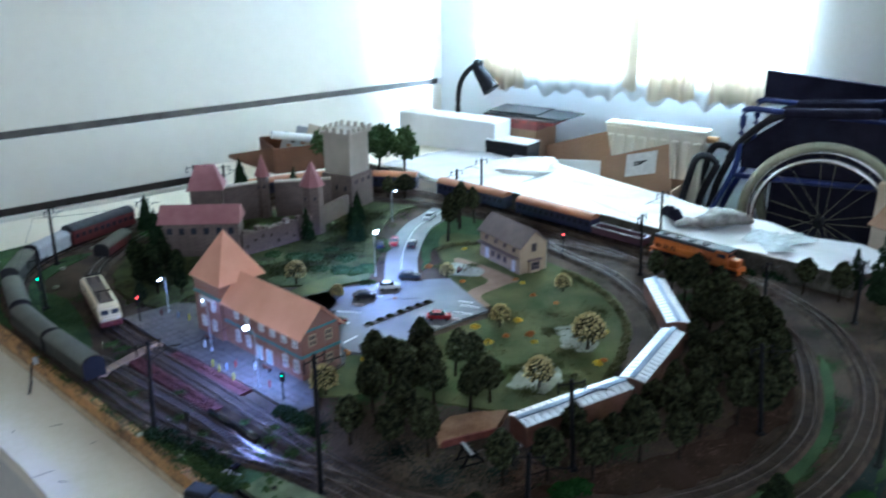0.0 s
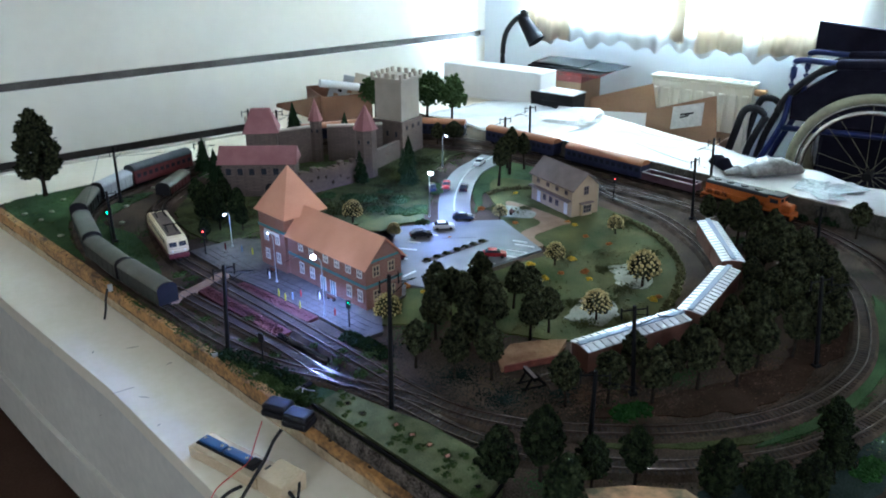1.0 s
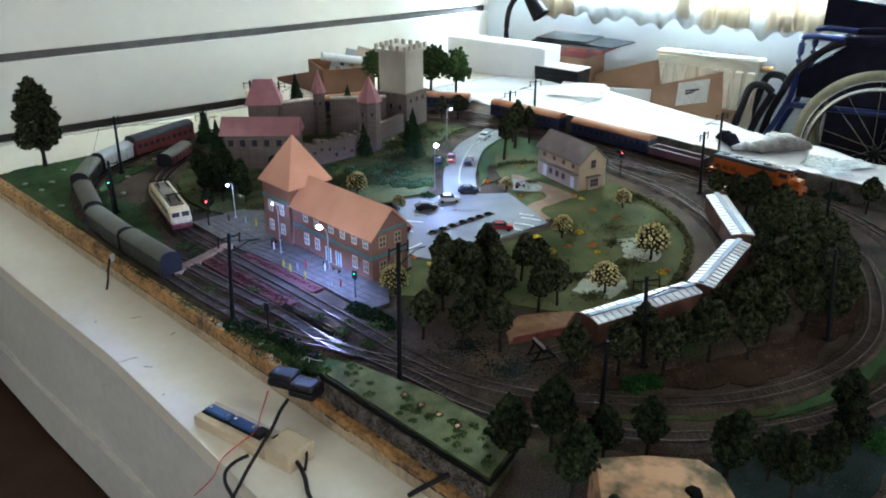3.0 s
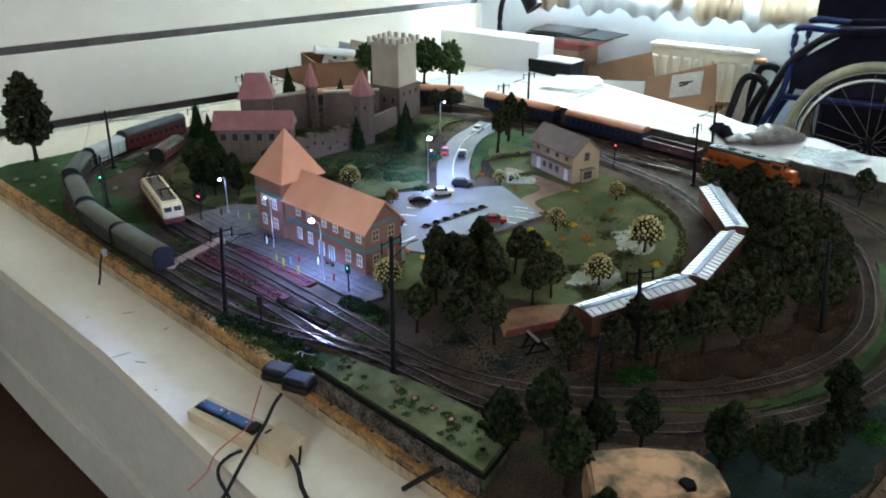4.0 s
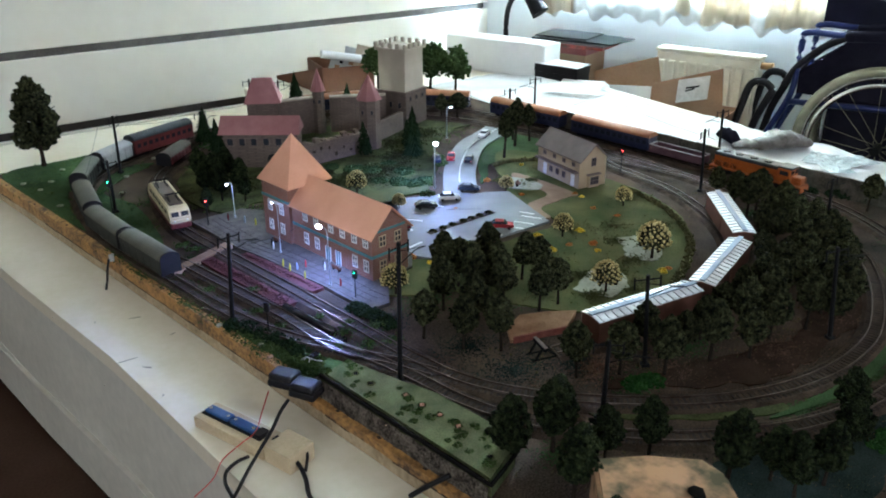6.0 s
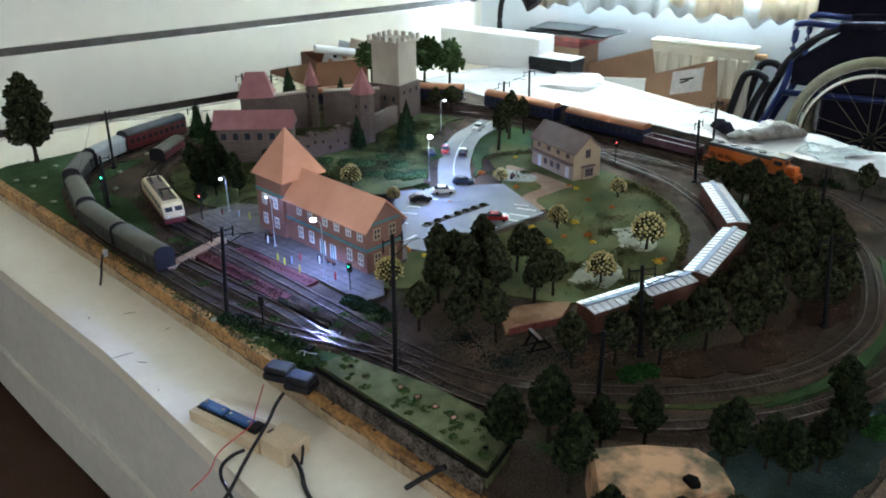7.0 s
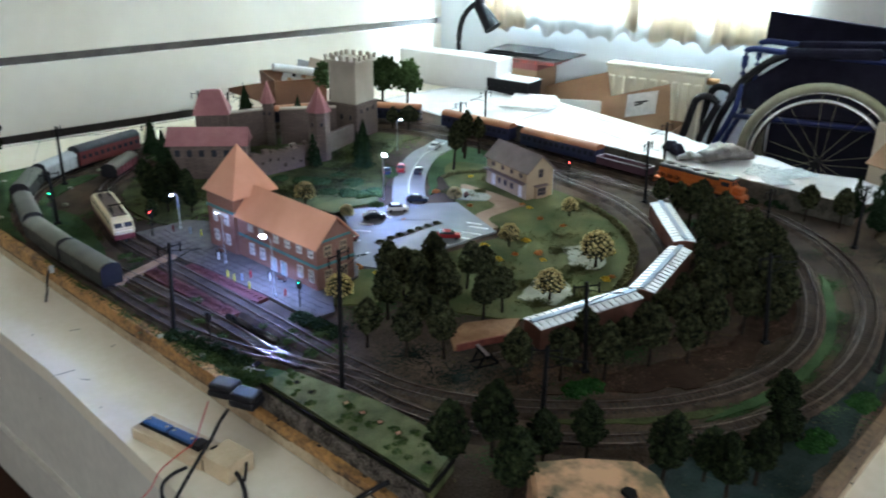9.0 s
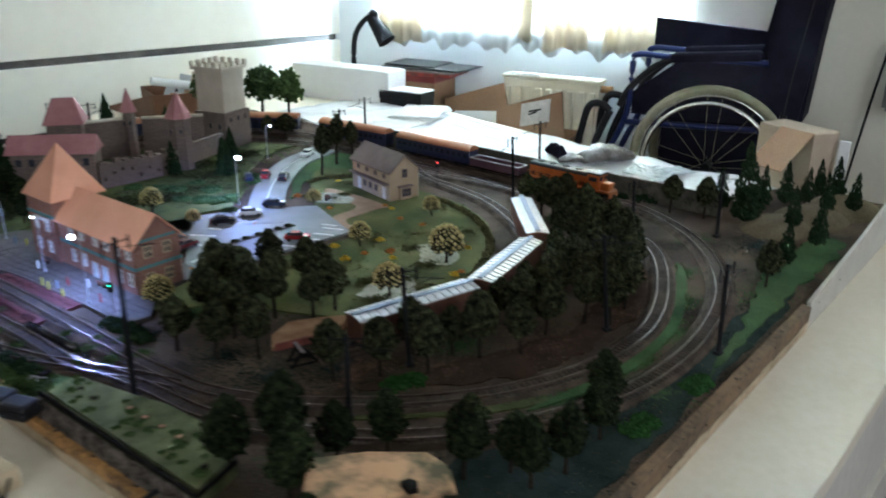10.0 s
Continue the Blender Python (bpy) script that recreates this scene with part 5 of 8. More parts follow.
for i, (x, y) in enumerate(((0.4466, 0.810), (0.4496, 0.779), (0.4696, 0.733), (0.4736, 0.704), (0.4786, 0.676), (0.4826, 0.646), (0.4766, 0.583))):
    bm = B()
    bmesh.ops.create_circle(bm, cap_ends=True, segments=9, radius=0.0042, matrix=pose(x, y, EMBZ + 0.0004))
    for v in bm.verts:
        v.co.x += 0.0014 * noise.noise(v.co * 900)
        v.co.y += 0.0014 * noise.noise(v.co * 900 + Vector((3, 3, 3)))
    bmesh.ops.solidify(bm, geom=bm.faces[:], thickness=0.0005)
    hole = part("planting_hole", bm, M_KERB, e, "dark punched hole")
    bm = B()
    for k in range(9):
        a = k * 0.698 + i
        q = 0.0042 + 0.0008 * (k % 2)
        cyl(bm, (x + q * math.cos(a), y + q * math.sin(a), EMBZ - 0.001), (x + (q - 0.0006) * math.cos(a), y + (q - 0.0006) * math.sin(a), EMBZ + 0.0012 + 0.0008 * (k % 3)), 0.0014, 0.0004, 5)
    part("torn_rim", bm, M_EMB, hole, "torn green rim")
    if 1 < i < 6:
        bm = B()
        for k in range(4):
            ball(bm, (x + 0.0018 * math.cos(k * 1.7 + i), y + 0.0018 * math.sin(k * 1.7 + i), EMBZ + 0.0010), 0.0013 + 0.0004 * (k % 2), 1, (1.3, 1, 0.5))
        part("hole_lining", bm, M_LINING, hole, "pale red lining")
er = random.Random(77)
for i in range(34):
    u, v = er.random(), er.random()
    p = Vector(EMB[0]).lerp(Vector((0.458, 0.566)), u).lerp(Vector(EMB[1]).lerp(Vector((0.515, 0.60)), u), 0.12 + 0.76 * v)
    ob = bush("tuft", p.x, p.y, er.uniform(0.0034, 0.0062), M_TURF, "", "", 0.45, 5, 300 + i, EMBZ - 0.0006)
    ob.parent = e
    del ob["category"]
bm = B()
face = [Vector((0.4085, 0.838, 0)).lerp(Vector((0.4495, 0.551, 0)), i / 60) for i in range(61)]
rows = []
for k, p in enumerate(face):
    rows.append([bm.verts.new(p + Vector((d + 0.0022 * noise.noise(Vector((k * 0.35, j * 1.3, 2))), 0, z))) for j, (d, z) in enumerate(((-0.0056, -0.013), (-0.0050, -0.003), (-0.0036, 0.007), (-0.0014, 0.0150)))])
for r0, r1 in zip(rows, rows[1:]):
    for j in range(3):
        bm.faces.new((r0[j], r0[j + 1], r1[j + 1], r1[j]))
bmesh.ops.solidify(bm, geom=bm.faces[:], thickness=0.003)
part("stone_face", bm, mat("rough grey stone facing", (0.050, 0.042, 0.034), (0.36, 0.31, 0.26), 0.95, 0, 70, 330, 1.0, 0.006, lo=0.38, hi=0.64), e, "rough grey stone facing")

# tan plaster mound at the near corner
bm = B()
prism(bm, [(0.484, 0.434), (0.535, 0.493), (0.580, 0.460), (0.625, 0.425), (0.625, 0.396), (0.602, 0.363), (0.556, 0.376), (0.512, 0.402)], 0.0005, 0.050)
for v in bm.verts:
    if v.co.z > 0.02:
        c = Vector((0.563, 0.415, v.co.z))
        v.co = c + (v.co - c) * 0.99
        v.co.z += 0.004 * noise.noise(v.co * 40)
bmesh.ops.bevel(bm, geom=bm.edges[:], offset=0.004, segments=2, affect="EDGES")
mo = thing("plaster_mound", "tan plaster mound with greenish patches and a dark opening", "mound")
part("shell", bm, M_TAN, mo)
bm = B()
prism(bm, [(0.567, 0.389), (0.575, 0.385), (0.581, 0.393), (0.578, 0.401), (0.570, 0.402)], 0.040, 0.0545)
part("opening", bm, M_KERB, mo, "dark rounded opening")

# retaining wall behind the rear tracks, and white fascia of the corner
w = thing("retaining_wall", "dark rough stone retaining wall behind the tracks", "wall", kind="structure")
bm = B()
pth = catmull([(1.608, 0.66), (1.59, 0.80), (1.565, 1.0), (1.535, 1.3), (1.51, 1.50), (1.49, 1.62)], 10)
sweep(bm, pth, [(-0.008, 0.0), (0.008, 0.0), (0.0065, 0.020), (0.006, 0.040), (-0.006, 0.042), (-0.0065, 0.020)])
for v in bm.verts:
    v.co += Vector((noise.noise(v.co * 60), noise.noise(v.co * 60 + Vector((3, 3, 3))), noise.noise(v.co * 50))) * 0.002
part("wall_body", bm, mat("mossy dark stone", (0.045, 0.042, 0.034), (0.14, 0.13, 0.105), 0.95, 0, 60, 300, 0.9, 0.004), w)
bm = B()
pts = [(1.328, 0.3595), (1.60, 0.3915), (1.75, 0.4095), (1.945, 0.4325)]
rows = []
for (x, y), h in zip(pts, (0.003, 0.03, 0.05, 0.062)):
    rows.append([bm.verts.new((x + dx, y + dy, z)) for dx, dy, z in ((0, 0, -0.039), (0, 0.006, -0.039), (0, 0.006, h), (0, 0, h))])
for r0, r1 in zip(rows, rows[1:]):
    for j in range(4):
        bm.faces.new((r0[j], r0[(j + 1) % 4], r1[(j + 1) % 4], r1[j]))
bm.faces.new(rows[0])
bm.faces.new(list(reversed(rows[-1])))
solid("fascia_board", bm, mat("off-white fascia paint", (0.48, 0.46, 0.41), (0.60, 0.58, 0.52), 0.7, 0, 20, 200, 0.1), "off-white fascia board following the corner hill", "fascia board", "structure")
bm = B()
for i in range(3):
    ball(bm, (1.62 + 0.10 * i, 0.55 - 0.02 * i, -0.022), 0.12 + 0.006 * i, 3, (0.75, 0.62, 0.36))
bmesh.ops.delete(bm, geom=[v for v in bm.verts if v.co.z < -0.035], context="VERTS")
for v in bm.verts:
    v.co.z += 0.004 * noise.noise(v.co * 22)
solid("corner_hill", bm, mat("dry brown hillside", (0.095, 0.080, 0.050), (0.200, 0.160, 0.105), 0.95, 0, 20, 300, 0.6, 0.003), "low dry brown hill at the far corner", "hill", "structure", smooth=True)


# ---- station ----
def window_part(parent, m, wd, ht, cols=2, rows=2, bar=0.0009, frame_mat=None):
    """A window on a wall: local x across, z up, y out of the wall towards minus."""
    bm = B()
    box(bm, (-wd / 2, -0.0004, 0), (wd / 2, 0.0006, ht), 0, m)
    pane = part("window", bm, M_PANE, parent)
    bm = B()
    for i in range(cols + 1):
        x = -wd / 2 + wd * i / cols
        box(bm, (x - bar, -0.0012, -bar), (x + bar, 0.0002, ht + bar), 0, m)
    for j in range(rows + 1):
        z = ht * j / rows
        box(bm, (-wd / 2, -0.00135, z - bar), (wd / 2, 0.0002, z + bar), 0, m)
    part("window_frame", bm, frame_mat or M_WHITE, pane)


st = thing("station_building", "red brick station with salmon orange roofs and tower", "building", pose(0.618, 1.040, 0.0062, 0, 0, 8))
SW, SL, SE, SR = 0.076, 0.211, 0.080, 0.118
bm = B()
profile = [(0, 0), (SW, 0), (SW, SE), (SW / 2, SR - 0.003), (0, SE)]
a = [bm.verts.new((x, 0, z)) for x, z in profile]
b = [bm.verts.new((x, SL, z)) for x, z in profile]
bm.faces.new(a)
bm.faces.new(list(reversed(b)))
for i in range(5):
    bm.faces.new((a[i], b[i], b[(i + 1) % 5], a[(i + 1) % 5]))
part("wall", bm, M_BRICK, st)
for sgn in (-1, 1):
    bm = B()
    x0 = SW / 2
    x1 = SW / 2 + sgn * (SW / 2 + 0.007)
    sl = (SR - SE) / (SW / 2)
    z1 = SR - sl * (SW / 2 + 0.007)
    q = [(x0, SR), (x1, z1), (x1, z1 - 0.0016), (x0, SR - 0.0022)]
    a = [bm.verts.new((x, -0.008, z)) for x, z in q]
    b = [bm.verts.new((x, SL + 0.004, z)) for x, z in q]
    bm.faces.new(a)
    bm.faces.new(list(reversed(b)))
    for i in range(4):
        bm.faces.new((a[i], b[i], b[(i + 1) % 4], a[(i + 1) % 4]))
    part("roof", bm, M_TILE, st)
bm = B()
box(bm, (-0.006, SL, 0), (0.070, SL + 0.078, 0.106))
part("tower", bm, M_BRICK, st)
bm = B()
c = Vector((0.036, SL + 0.037, 0.184))
base = [bm.verts.new((c.x + sx * 0.047, c.y + sy * 0.047, 0.103)) for sx, sy in ((-1, -1), (1, -1), (1, 1), (-1, 1))]
low = [bm.verts.new((c.x + sx * 0.046, c.y + sy * 0.046, 0.1015)) for sx, sy in ((-1, -1), (1, -1), (1, 1), (-1, 1))]
tip = bm.verts.new(c)
bm.faces.new(low)
for i in range(4):
    bm.faces.new((base[i], base[(i + 1) % 4], tip))
    bm.faces.new((low[i], low[(i + 1) % 4], base[(i + 1) % 4], base[i]))
part("tower_roof", bm, M_TILE, st)
for z in (0.040,):
    bm = B()
    box(bm, (-0.0012, -0.0012, z - 0.0025), (SW + 0.0012, SL - 0.001, z + 0.0025))
    part("frieze_band", bm, M_BAND, st, "blue green band")
bm = B()
box(bm, (0.006, -0.0012, 0.0785), (SW - 0.006, 0.001, 0.0825))
part("frieze_band", bm, M_BAND, st, "blue green band")
bm = B()
box(bm, (-0.0072, SL - 0.0012, 0.073), (0.0712, SL + 0.0792, 0.078))
part("frieze_band", bm, M_BAND, st, "blue green band")
for y in (0.014, 0.042, 0.072, 0.102, 0.142, 0.172):
    window_part(st, pose(-0.0002, y, 0.054, 0, 0, -90), 0.0105, 0.0165)
for y in (0.014, 0.042, 0.142, 0.172):
    window_part(st, pose(-0.0002, y, 0.012, 0, 0, -90), 0.0105, 0.019)
for y in (0.085, 0.112):
    bm = B()
    box(bm, (-0.006, -0.0008, 0.0), (0.006, 0.0008, 0.024), 0, pose(-0.0002, y, 0.0, 0, 0, -90))
    d = part("door", bm, M_BAND, st, "blue green panelled door")
    bm = B()
    for x in (-0.006, 0.0, 0.006):
        box(bm, (x - 0.0008, -0.0016, 0.0), (x + 0.0008, 0.0, 0.025), 0, pose(-0.0002, y, 0.0, 0, 0, -90))
    part("door_frame", bm, M_WHITE, d)
for x in (0.022, 0.054):
    for z in (0.012, 0.054):
        window_part(st, pose(x, -0.0002, z, 0, 0, 0), 0.0125, 0.0175, frame_mat=M_CREAM)
for y in (SL + 0.022, SL + 0.056):
    window_part(st, pose(-0.0062, y, 0.014, 0, 0, -90), 0.0105, 0.018)
    window_part(st, pose(-0.0062, y, 0.050, 0, 0, -90), 0.0105, 0.015)
bm = B()
box(bm, (-0.0082, SL + 0.015, 0.0655), (-0.0066, SL + 0.060, 0.0705))
part("name_board", bm, M_WHITE, st, "small white board with an unreadable name")

# ---- house in the park ----
ho = thing("house", "cream plastered model house with grey-brown roof", "house", pose(1.190, 1.150, 0.0028, 0, 0, -7))
HW, HL, HE, HR = 0.070, 0.142, 0.062, 0.093
bm = B()
profile = [(0, 0), (HW, 0), (HW, HE), (HW / 2, HR - 0.003), (0, HE)]
a = [bm.verts.new((x, 0, z)) for x, z in profile]
b = [bm.verts.new((x, HL, z)) for x, z in profile]
bm.faces.new(a)
bm.faces.new(list(reversed(b)))
for i in range(5):
    bm.faces.new((a[i], b[i], b[(i + 1) % 5], a[(i + 1) % 5]))
part("wall", bm, M_CREAM, ho)
for sgn in (-1, 1):
    bm = B()
    x1 = HW / 2 + sgn * (HW / 2 + 0.004)
    z1 = HR - (HR - HE) / (HW / 2) * (HW / 2 + 0.004)
    q = [(HW / 2, HR), (x1, z1), (x1, z1 - 0.0018), (HW / 2, HR - 0.0024)]
    a = [bm.verts.new((x, -0.007, z)) for x, z in q]
    b = [bm.verts.new((x, HL + 0.007, z)) for x, z in q]
    bm.faces.new(a)
    bm.faces.new(list(reversed(b)))
    for i in range(4):
        bm.faces.new((a[i], b[i], b[(i + 1) % 4], a[(i + 1) % 4]))
    part("roof", bm, M_GREYROOF, ho)
bm = B()
profile_x(bm, [(0.002, 0.0335), (0.140, 0.0335), (0.140, 0.0365), (0.002, 0.0365)], -0.011, 0.001)
part("canopy", bm, M_GREYROOF, ho, "narrow grey pent roof")
for y in (0.020, 0.052, 0.084, 0.118):
    window_part(ho, pose(-0.0002, y, 0.0445, 0, 0, -90), 0.0085, 0.0085, 2, 1, 0.0007, M_GREYROOF)
for y in (0.020, 0.115):
    bm = B()
    box(bm, (-0.0055, -0.0009, 0.002), (0.0055, 0.0008, 0.026), 0, pose(-0.0002, y, 0, 0, 0, -90))
    part("door", bm, M_WHITE, ho, "pale door")
for y in (0.050, 0.072, 0.094):
    window_part(ho, pose(-0.0002, y, 0.012, 0, 0, -90), 0.009, 0.012, 2, 1, 0.0007, M_GREYROOF)
window_part(ho, pose(0.036, -0.0002, 0.045, 0, 0, 0), 0.011, 0.017, 2, 2, 0.0006, M_GREYROOF)
bm = B()
box(bm, (0.022, -0.006, 0.0), (0.050, 0.001, 0.026), 0.0008)
bay = part("bay", bm, M_CREAM, ho, "shallow bay under a little roof")
window_part(ho, pose(0.036, -0.0064, 0.007, 0, 0, 0), 0.020, 0.016, 3, 2, 0.0007, M_GREYROOF)
bm = B()
box(bm, (0.019, -0.0085, 0.026), (0.053, 0.001, 0.029), 0.0008)
part("bay_roof", bm, M_GREYROOF, ho)

# ---- castle ----
ca = thing("castle", "grey stone model castle with dusty pink roofs", "castle")


def castle_block(name, m, lo, hi, material, label=""):
    bm = B()
    box(bm, lo, hi, 0.0008, m, 1)
    return part(name, bm, material, ca, label)


def gable_roof(m, x0, x1, y0, y1, z, h, hip=0.0):
    bm = B()
    ym = (y0 + y1) / 2
    lo = [bm.verts.new(m @ Vector(p)) for p in ((x0, y0, z), (x1, y0, z), (x1, y1, z), (x0, y1, z))]
    hi = [bm.verts.new(m @ Vector(p)) for p in ((x0 + hip, ym, z + h), (x1 - hip, ym, z + h))]
    bm.faces.new(lo)
    bm.faces.new((lo[0], lo[1], hi[1], hi[0]))
    bm.faces.new((lo[2], lo[3], hi[0], hi[1]))
    bm.faces.new((lo[1], lo[2], hi[1]))
    bm.faces.new((lo[3], lo[0], hi[0]))
    return part("roof", bm, M_PINK, ca)


HM = pose(0.662, 1.722, 0.0035, 0, 0, -36)           # hall: x along its front, y back
castle_block("hall", HM, (0, 0, 0), (0.167, 0.055, 0.078), M_STONE)
gable_roof(HM, -0.006, 0.172, -0.010, 0.065, 0.077, 0.034, 0.002)
for x in (0.018, 0.044, 0.070, 0.097, 0.124, 0.150):
    window_part(ca, HM @ pose(x, -0.0002, 0.050, 0, 0, 0), 0.0135, 0.017, 1, 1, 0.0009, M_STONE)
bm = B()
arch = [(-0.011, 0), (0.011, 0), (0.011, 0.020)] + [(0.011 * math.cos(t * 0.314), 0.020 + 0.011 * math.sin(t * 0.314)) for t in range(1, 10)] + [(-0.011, 0.020)]
prism(bm, arch, -0.0008, 0.0006, HM @ pose(0.108, 0, 0, 90, 0, 0))
part("gate", bm, M_BLACK, ca, "dark arched gate")
TM = pose(0.838, 1.875, 0.0035, 0, 0, -30)
castle_block("tower", TM, (-0.037, -0.032, 0), (0.037, 0.032, 0.098), M_STONE)
bm = B()
pb = [(-0.044, -0.040), (0.044, -0.040), (0.044, 0.040), (-0.044, 0.040)]
pt = [(-0.023, -0.006), (0.023, -0.006), (0.023, 0.006), (-0.023, 0.006)]
a = [bm.verts.new(TM @ Vector((*p, 0.096))) for p in pb]
b = [bm.verts.new(TM @ Vector((*p, 0.150))) for p in pt]
bm.faces.new(a)
bm.faces.new(b)
for i in range(4):
    bm.faces.new((a[i], a[(i + 1) % 4], b[(i + 1) % 4], b[i]))
part("tower_roof", bm, M_PINK, ca)


def turret(x, y, r, h, roof, rr, n=8):
    bm = B()
    cyl(bm, (x, y, 0.0), (x, y, h), r, r * 0.97, n)
    part("turret", bm, M_STONE, ca)
    bm = B()
    cyl(bm, (x, y, h - 0.001), (x, y, h + roof), rr, 0.0006, n)
    part("turret_roof", bm, M_PINK, ca)
    for a in (200, 250):
        ca_, sa_ = math.cos(radians(a)), math.sin(radians(a))
        window_part(ca, pose(x + ca_ * r * 0.97, y + sa_ * r * 0.97, h * 0.72, 0, 0, a + 90), 0.007, 0.010, 1, 1, 0.0006, M_STONE)


turret(0.972, 1.845, 0.0160, 0.111, 0.054, 0.0205)
turret(1.006, 1.660, 0.0265, 0.121, 0.056, 0.0315)


def curtain_wall(a, b, h, th, cap):
    bm = B()
    sweep(bm, [Vector((*a, 0)), Vector((*b, 0))], [(-th / 2, 0.001), (th / 2, 0.001), (th / 2, h), (-th / 2, h)])
    wl = part("curtain_wall", bm, M_STONE, ca)
    if cap:
        bm = B()
        sweep(bm, [Vector((*a, 0)), Vector((*b, 0))], [(-th / 2 - 0.003, h), (th / 2 + 0.003, h), (th / 2 + 0.003, h + 0.004), (-th / 2 - 0.003, h + 0.004)])
        part("wall_cap", bm, M_KEEP, wl, "pale coping")


curtain_wall((0.86, 1.865), (0.97, 1.852), 0.092, 0.012, True)
curtain_wall((0.995, 1.83), (1.12, 1.765), 0.092, 0.012, True)
curtain_wall((1.03, 1.685), (1.15, 1.74), 0.050, 0.012, False)
curtain_wall((0.80, 1.622), (0.985, 1.640), 0.052, 0.014, False)
for i in range(10):
    u = i / 9
    castle_block("merlon", pose(0.81 + 0.165 * u + rnd.uniform(-0.004, 0.004), 1.623 + 0.017 * u, 0.0525, 0, rnd.uniform(-8, 8), 5), (-rnd.uniform(0.003, 0.008), -0.0065, -0.002), (rnd.uniform(0.003, 0.008), 0.0065, rnd.uniform(0.001, 0.010)), M_STONE)
for i in range(9):
    bm = B()
    u = (i + 0.5) / 9
    box(bm, (-rnd.uniform(0.002, 0.005), -0.0078, 0), (rnd.uniform(0.002, 0.005), -0.0066, rnd.uniform(0.004, 0.010)), 0.0006, pose(0.80 + 0.185 * u, 1.622 + 0.018 * u, rnd.uniform(0.012, 0.036), 0, rnd.uniform(-12, 12), 5.5))
    part("breach", bm, M_SLEEP, ca, "dark broken hole in the wall")
KM = pose(1.194, 1.803, 0.0035, 0, 0, 21) @ Matrix.Diagonal((0.86, 0.86, 0.975, 1))
castle_block("keep_base", KM, (-0.055, -0.055, 0), (0.055, 0.055, 0.092), M_STONE)
castle_block("keep", KM, (-0.048, -0.048, 0.092), (0.048, 0.048, 0.196), M_KEEP)
castle_block("keep_ledge", KM, (-0.056, -0.056, 0.196), (0.056, 0.056, 0.204), M_KEEP)
for i in range(5):
    for s in (-1, 1):
        u = -0.052 + 0.026 * i
        castle_block("merlon", KM, (u - 0.006, s * 0.052 - 0.004, 0.204), (u + 0.006, s * 0.052 + 0.004, 0.217), M_KEEP)
        if 0 < i < 4:
            castle_block("merlon", KM, (s * 0.052 - 0.004, u - 0.006, 0.204), (s * 0.052 + 0.004, u + 0.006, 0.217), M_KEEP)
for x in (-0.032, 0.0, 0.032):
    window_part(ca, KM @ pose(x, -0.0552, 0.068, 0, 0, 0), 0.010, 0.012, 1, 1, 0.0007, M_STONE)
    window_part(ca, KM @ pose(-0.0552, x, 0.050, 0, 0, -90), 0.010, 0.015, 1, 1, 0.0007, M_STONE)

# ---- trains ----
RT = 0.0088     # top of the rail


def bogie(parent, x, wheels=(-0.012, 0.012), r=0.0055):
    bm = B()
    box(bm, (x + wheels[0] - 0.006, -0.011, RT + 0.002), (x + wheels[-1] + 0.006, 0.011, RT + 0.009), 0.001)
    bo = part("bogie", bm, M_BLACK, parent)
    for wx in wheels:
        bm = B()
        for s in (-1, 1):
            cyl(bm, (x + wx, s * 0.0072, RT + r), (x + wx, s * 0.0100, RT + r), r, r, 14)
        cyl(bm, (x + wx, -0.0072, RT + r), (x + wx, 0.0072, RT + r), 0.0012, None, 6)
        part("wheelset", bm, M_DARK, bo)


def couplers(parent, half):
    for s in (-1, 1):
        bm = B()
        box(bm, (s * half - 0.001, -0.002, RT + 0.006), (s * (half + 0.005) + 0.001 * s, 0.002, RT + 0.009))
        part("coupler", bm, M_BLACK, parent)


def on_track(path, near, flip=False):
    p, h = along(path, near)
    return pose(p.x, p.y, 0, 0, 0, h + (180 if flip else 0))


def arc_roof(L, W, z0, h, n=10):
    bm = B()
    profile_x(bm, [(W / 2 * math.cos(3.1416 * i / n), z0 + h * math.sin(3.1416 * i / n)) for i in range(n + 1)], -L / 2, L / 2)
    return bm


def van(m, L, label, side, roof, group, top=0.044, ribs=6, W=0.033):
    v = thing("goods_van", label, "railway wagon", m, group)
    bm = B()
    box(bm, (-L / 2, -W / 2, RT + 0.009), (L / 2, W / 2, RT + top - 0.010), 0.0008)
    part("body", bm, side, v)
    part("roof", arc_roof(L + 0.003, W + 0.002, RT + top - 0.0105, 0.0105), roof, v, smooth=False)
    for i in range(ribs):
        x = -L / 2 + L * (i + 0.5) / ribs
        for s in (-1, 1):
            bm = B()
            box(bm, (x - 0.0008, s * W / 2 - 0.0008, RT + 0.009), (x + 0.0008, s * W / 2 + 0.0008, RT + top - 0.011))
            part("rib", bm, side, v)
    bm = B()
    box(bm, (-L / 2 + 0.004, -0.012, RT + 0.005), (L / 2 - 0.004, 0.012, RT + 0.0095))
    part("underframe", bm, M_BLACK, v)
    for x in (-L * 0.32, L * 0.32):
        bogie(v, x, (0.0,))
    couplers(v, L / 2)
    for s in (-1, 1):
        bm = B()
        rim = [(W / 2 * 1.04 * math.cos(3.1416 * i / 10), RT + top - 0.0105 + 0.0112 * math.sin(3.1416 * i / 10)) for i in range(11)] + [(-W / 2 * 1.04, RT + 0.008), (W / 2 * 1.04, RT + 0.008)]
        xa, xb = sorted((s * (L / 2 - 0.0012), s * (L / 2 + 0.0024)))
        profile_x(bm, rim, xa, xb)
        part("end_wall", bm, M_BLACK, v, "black end wall")
    return v


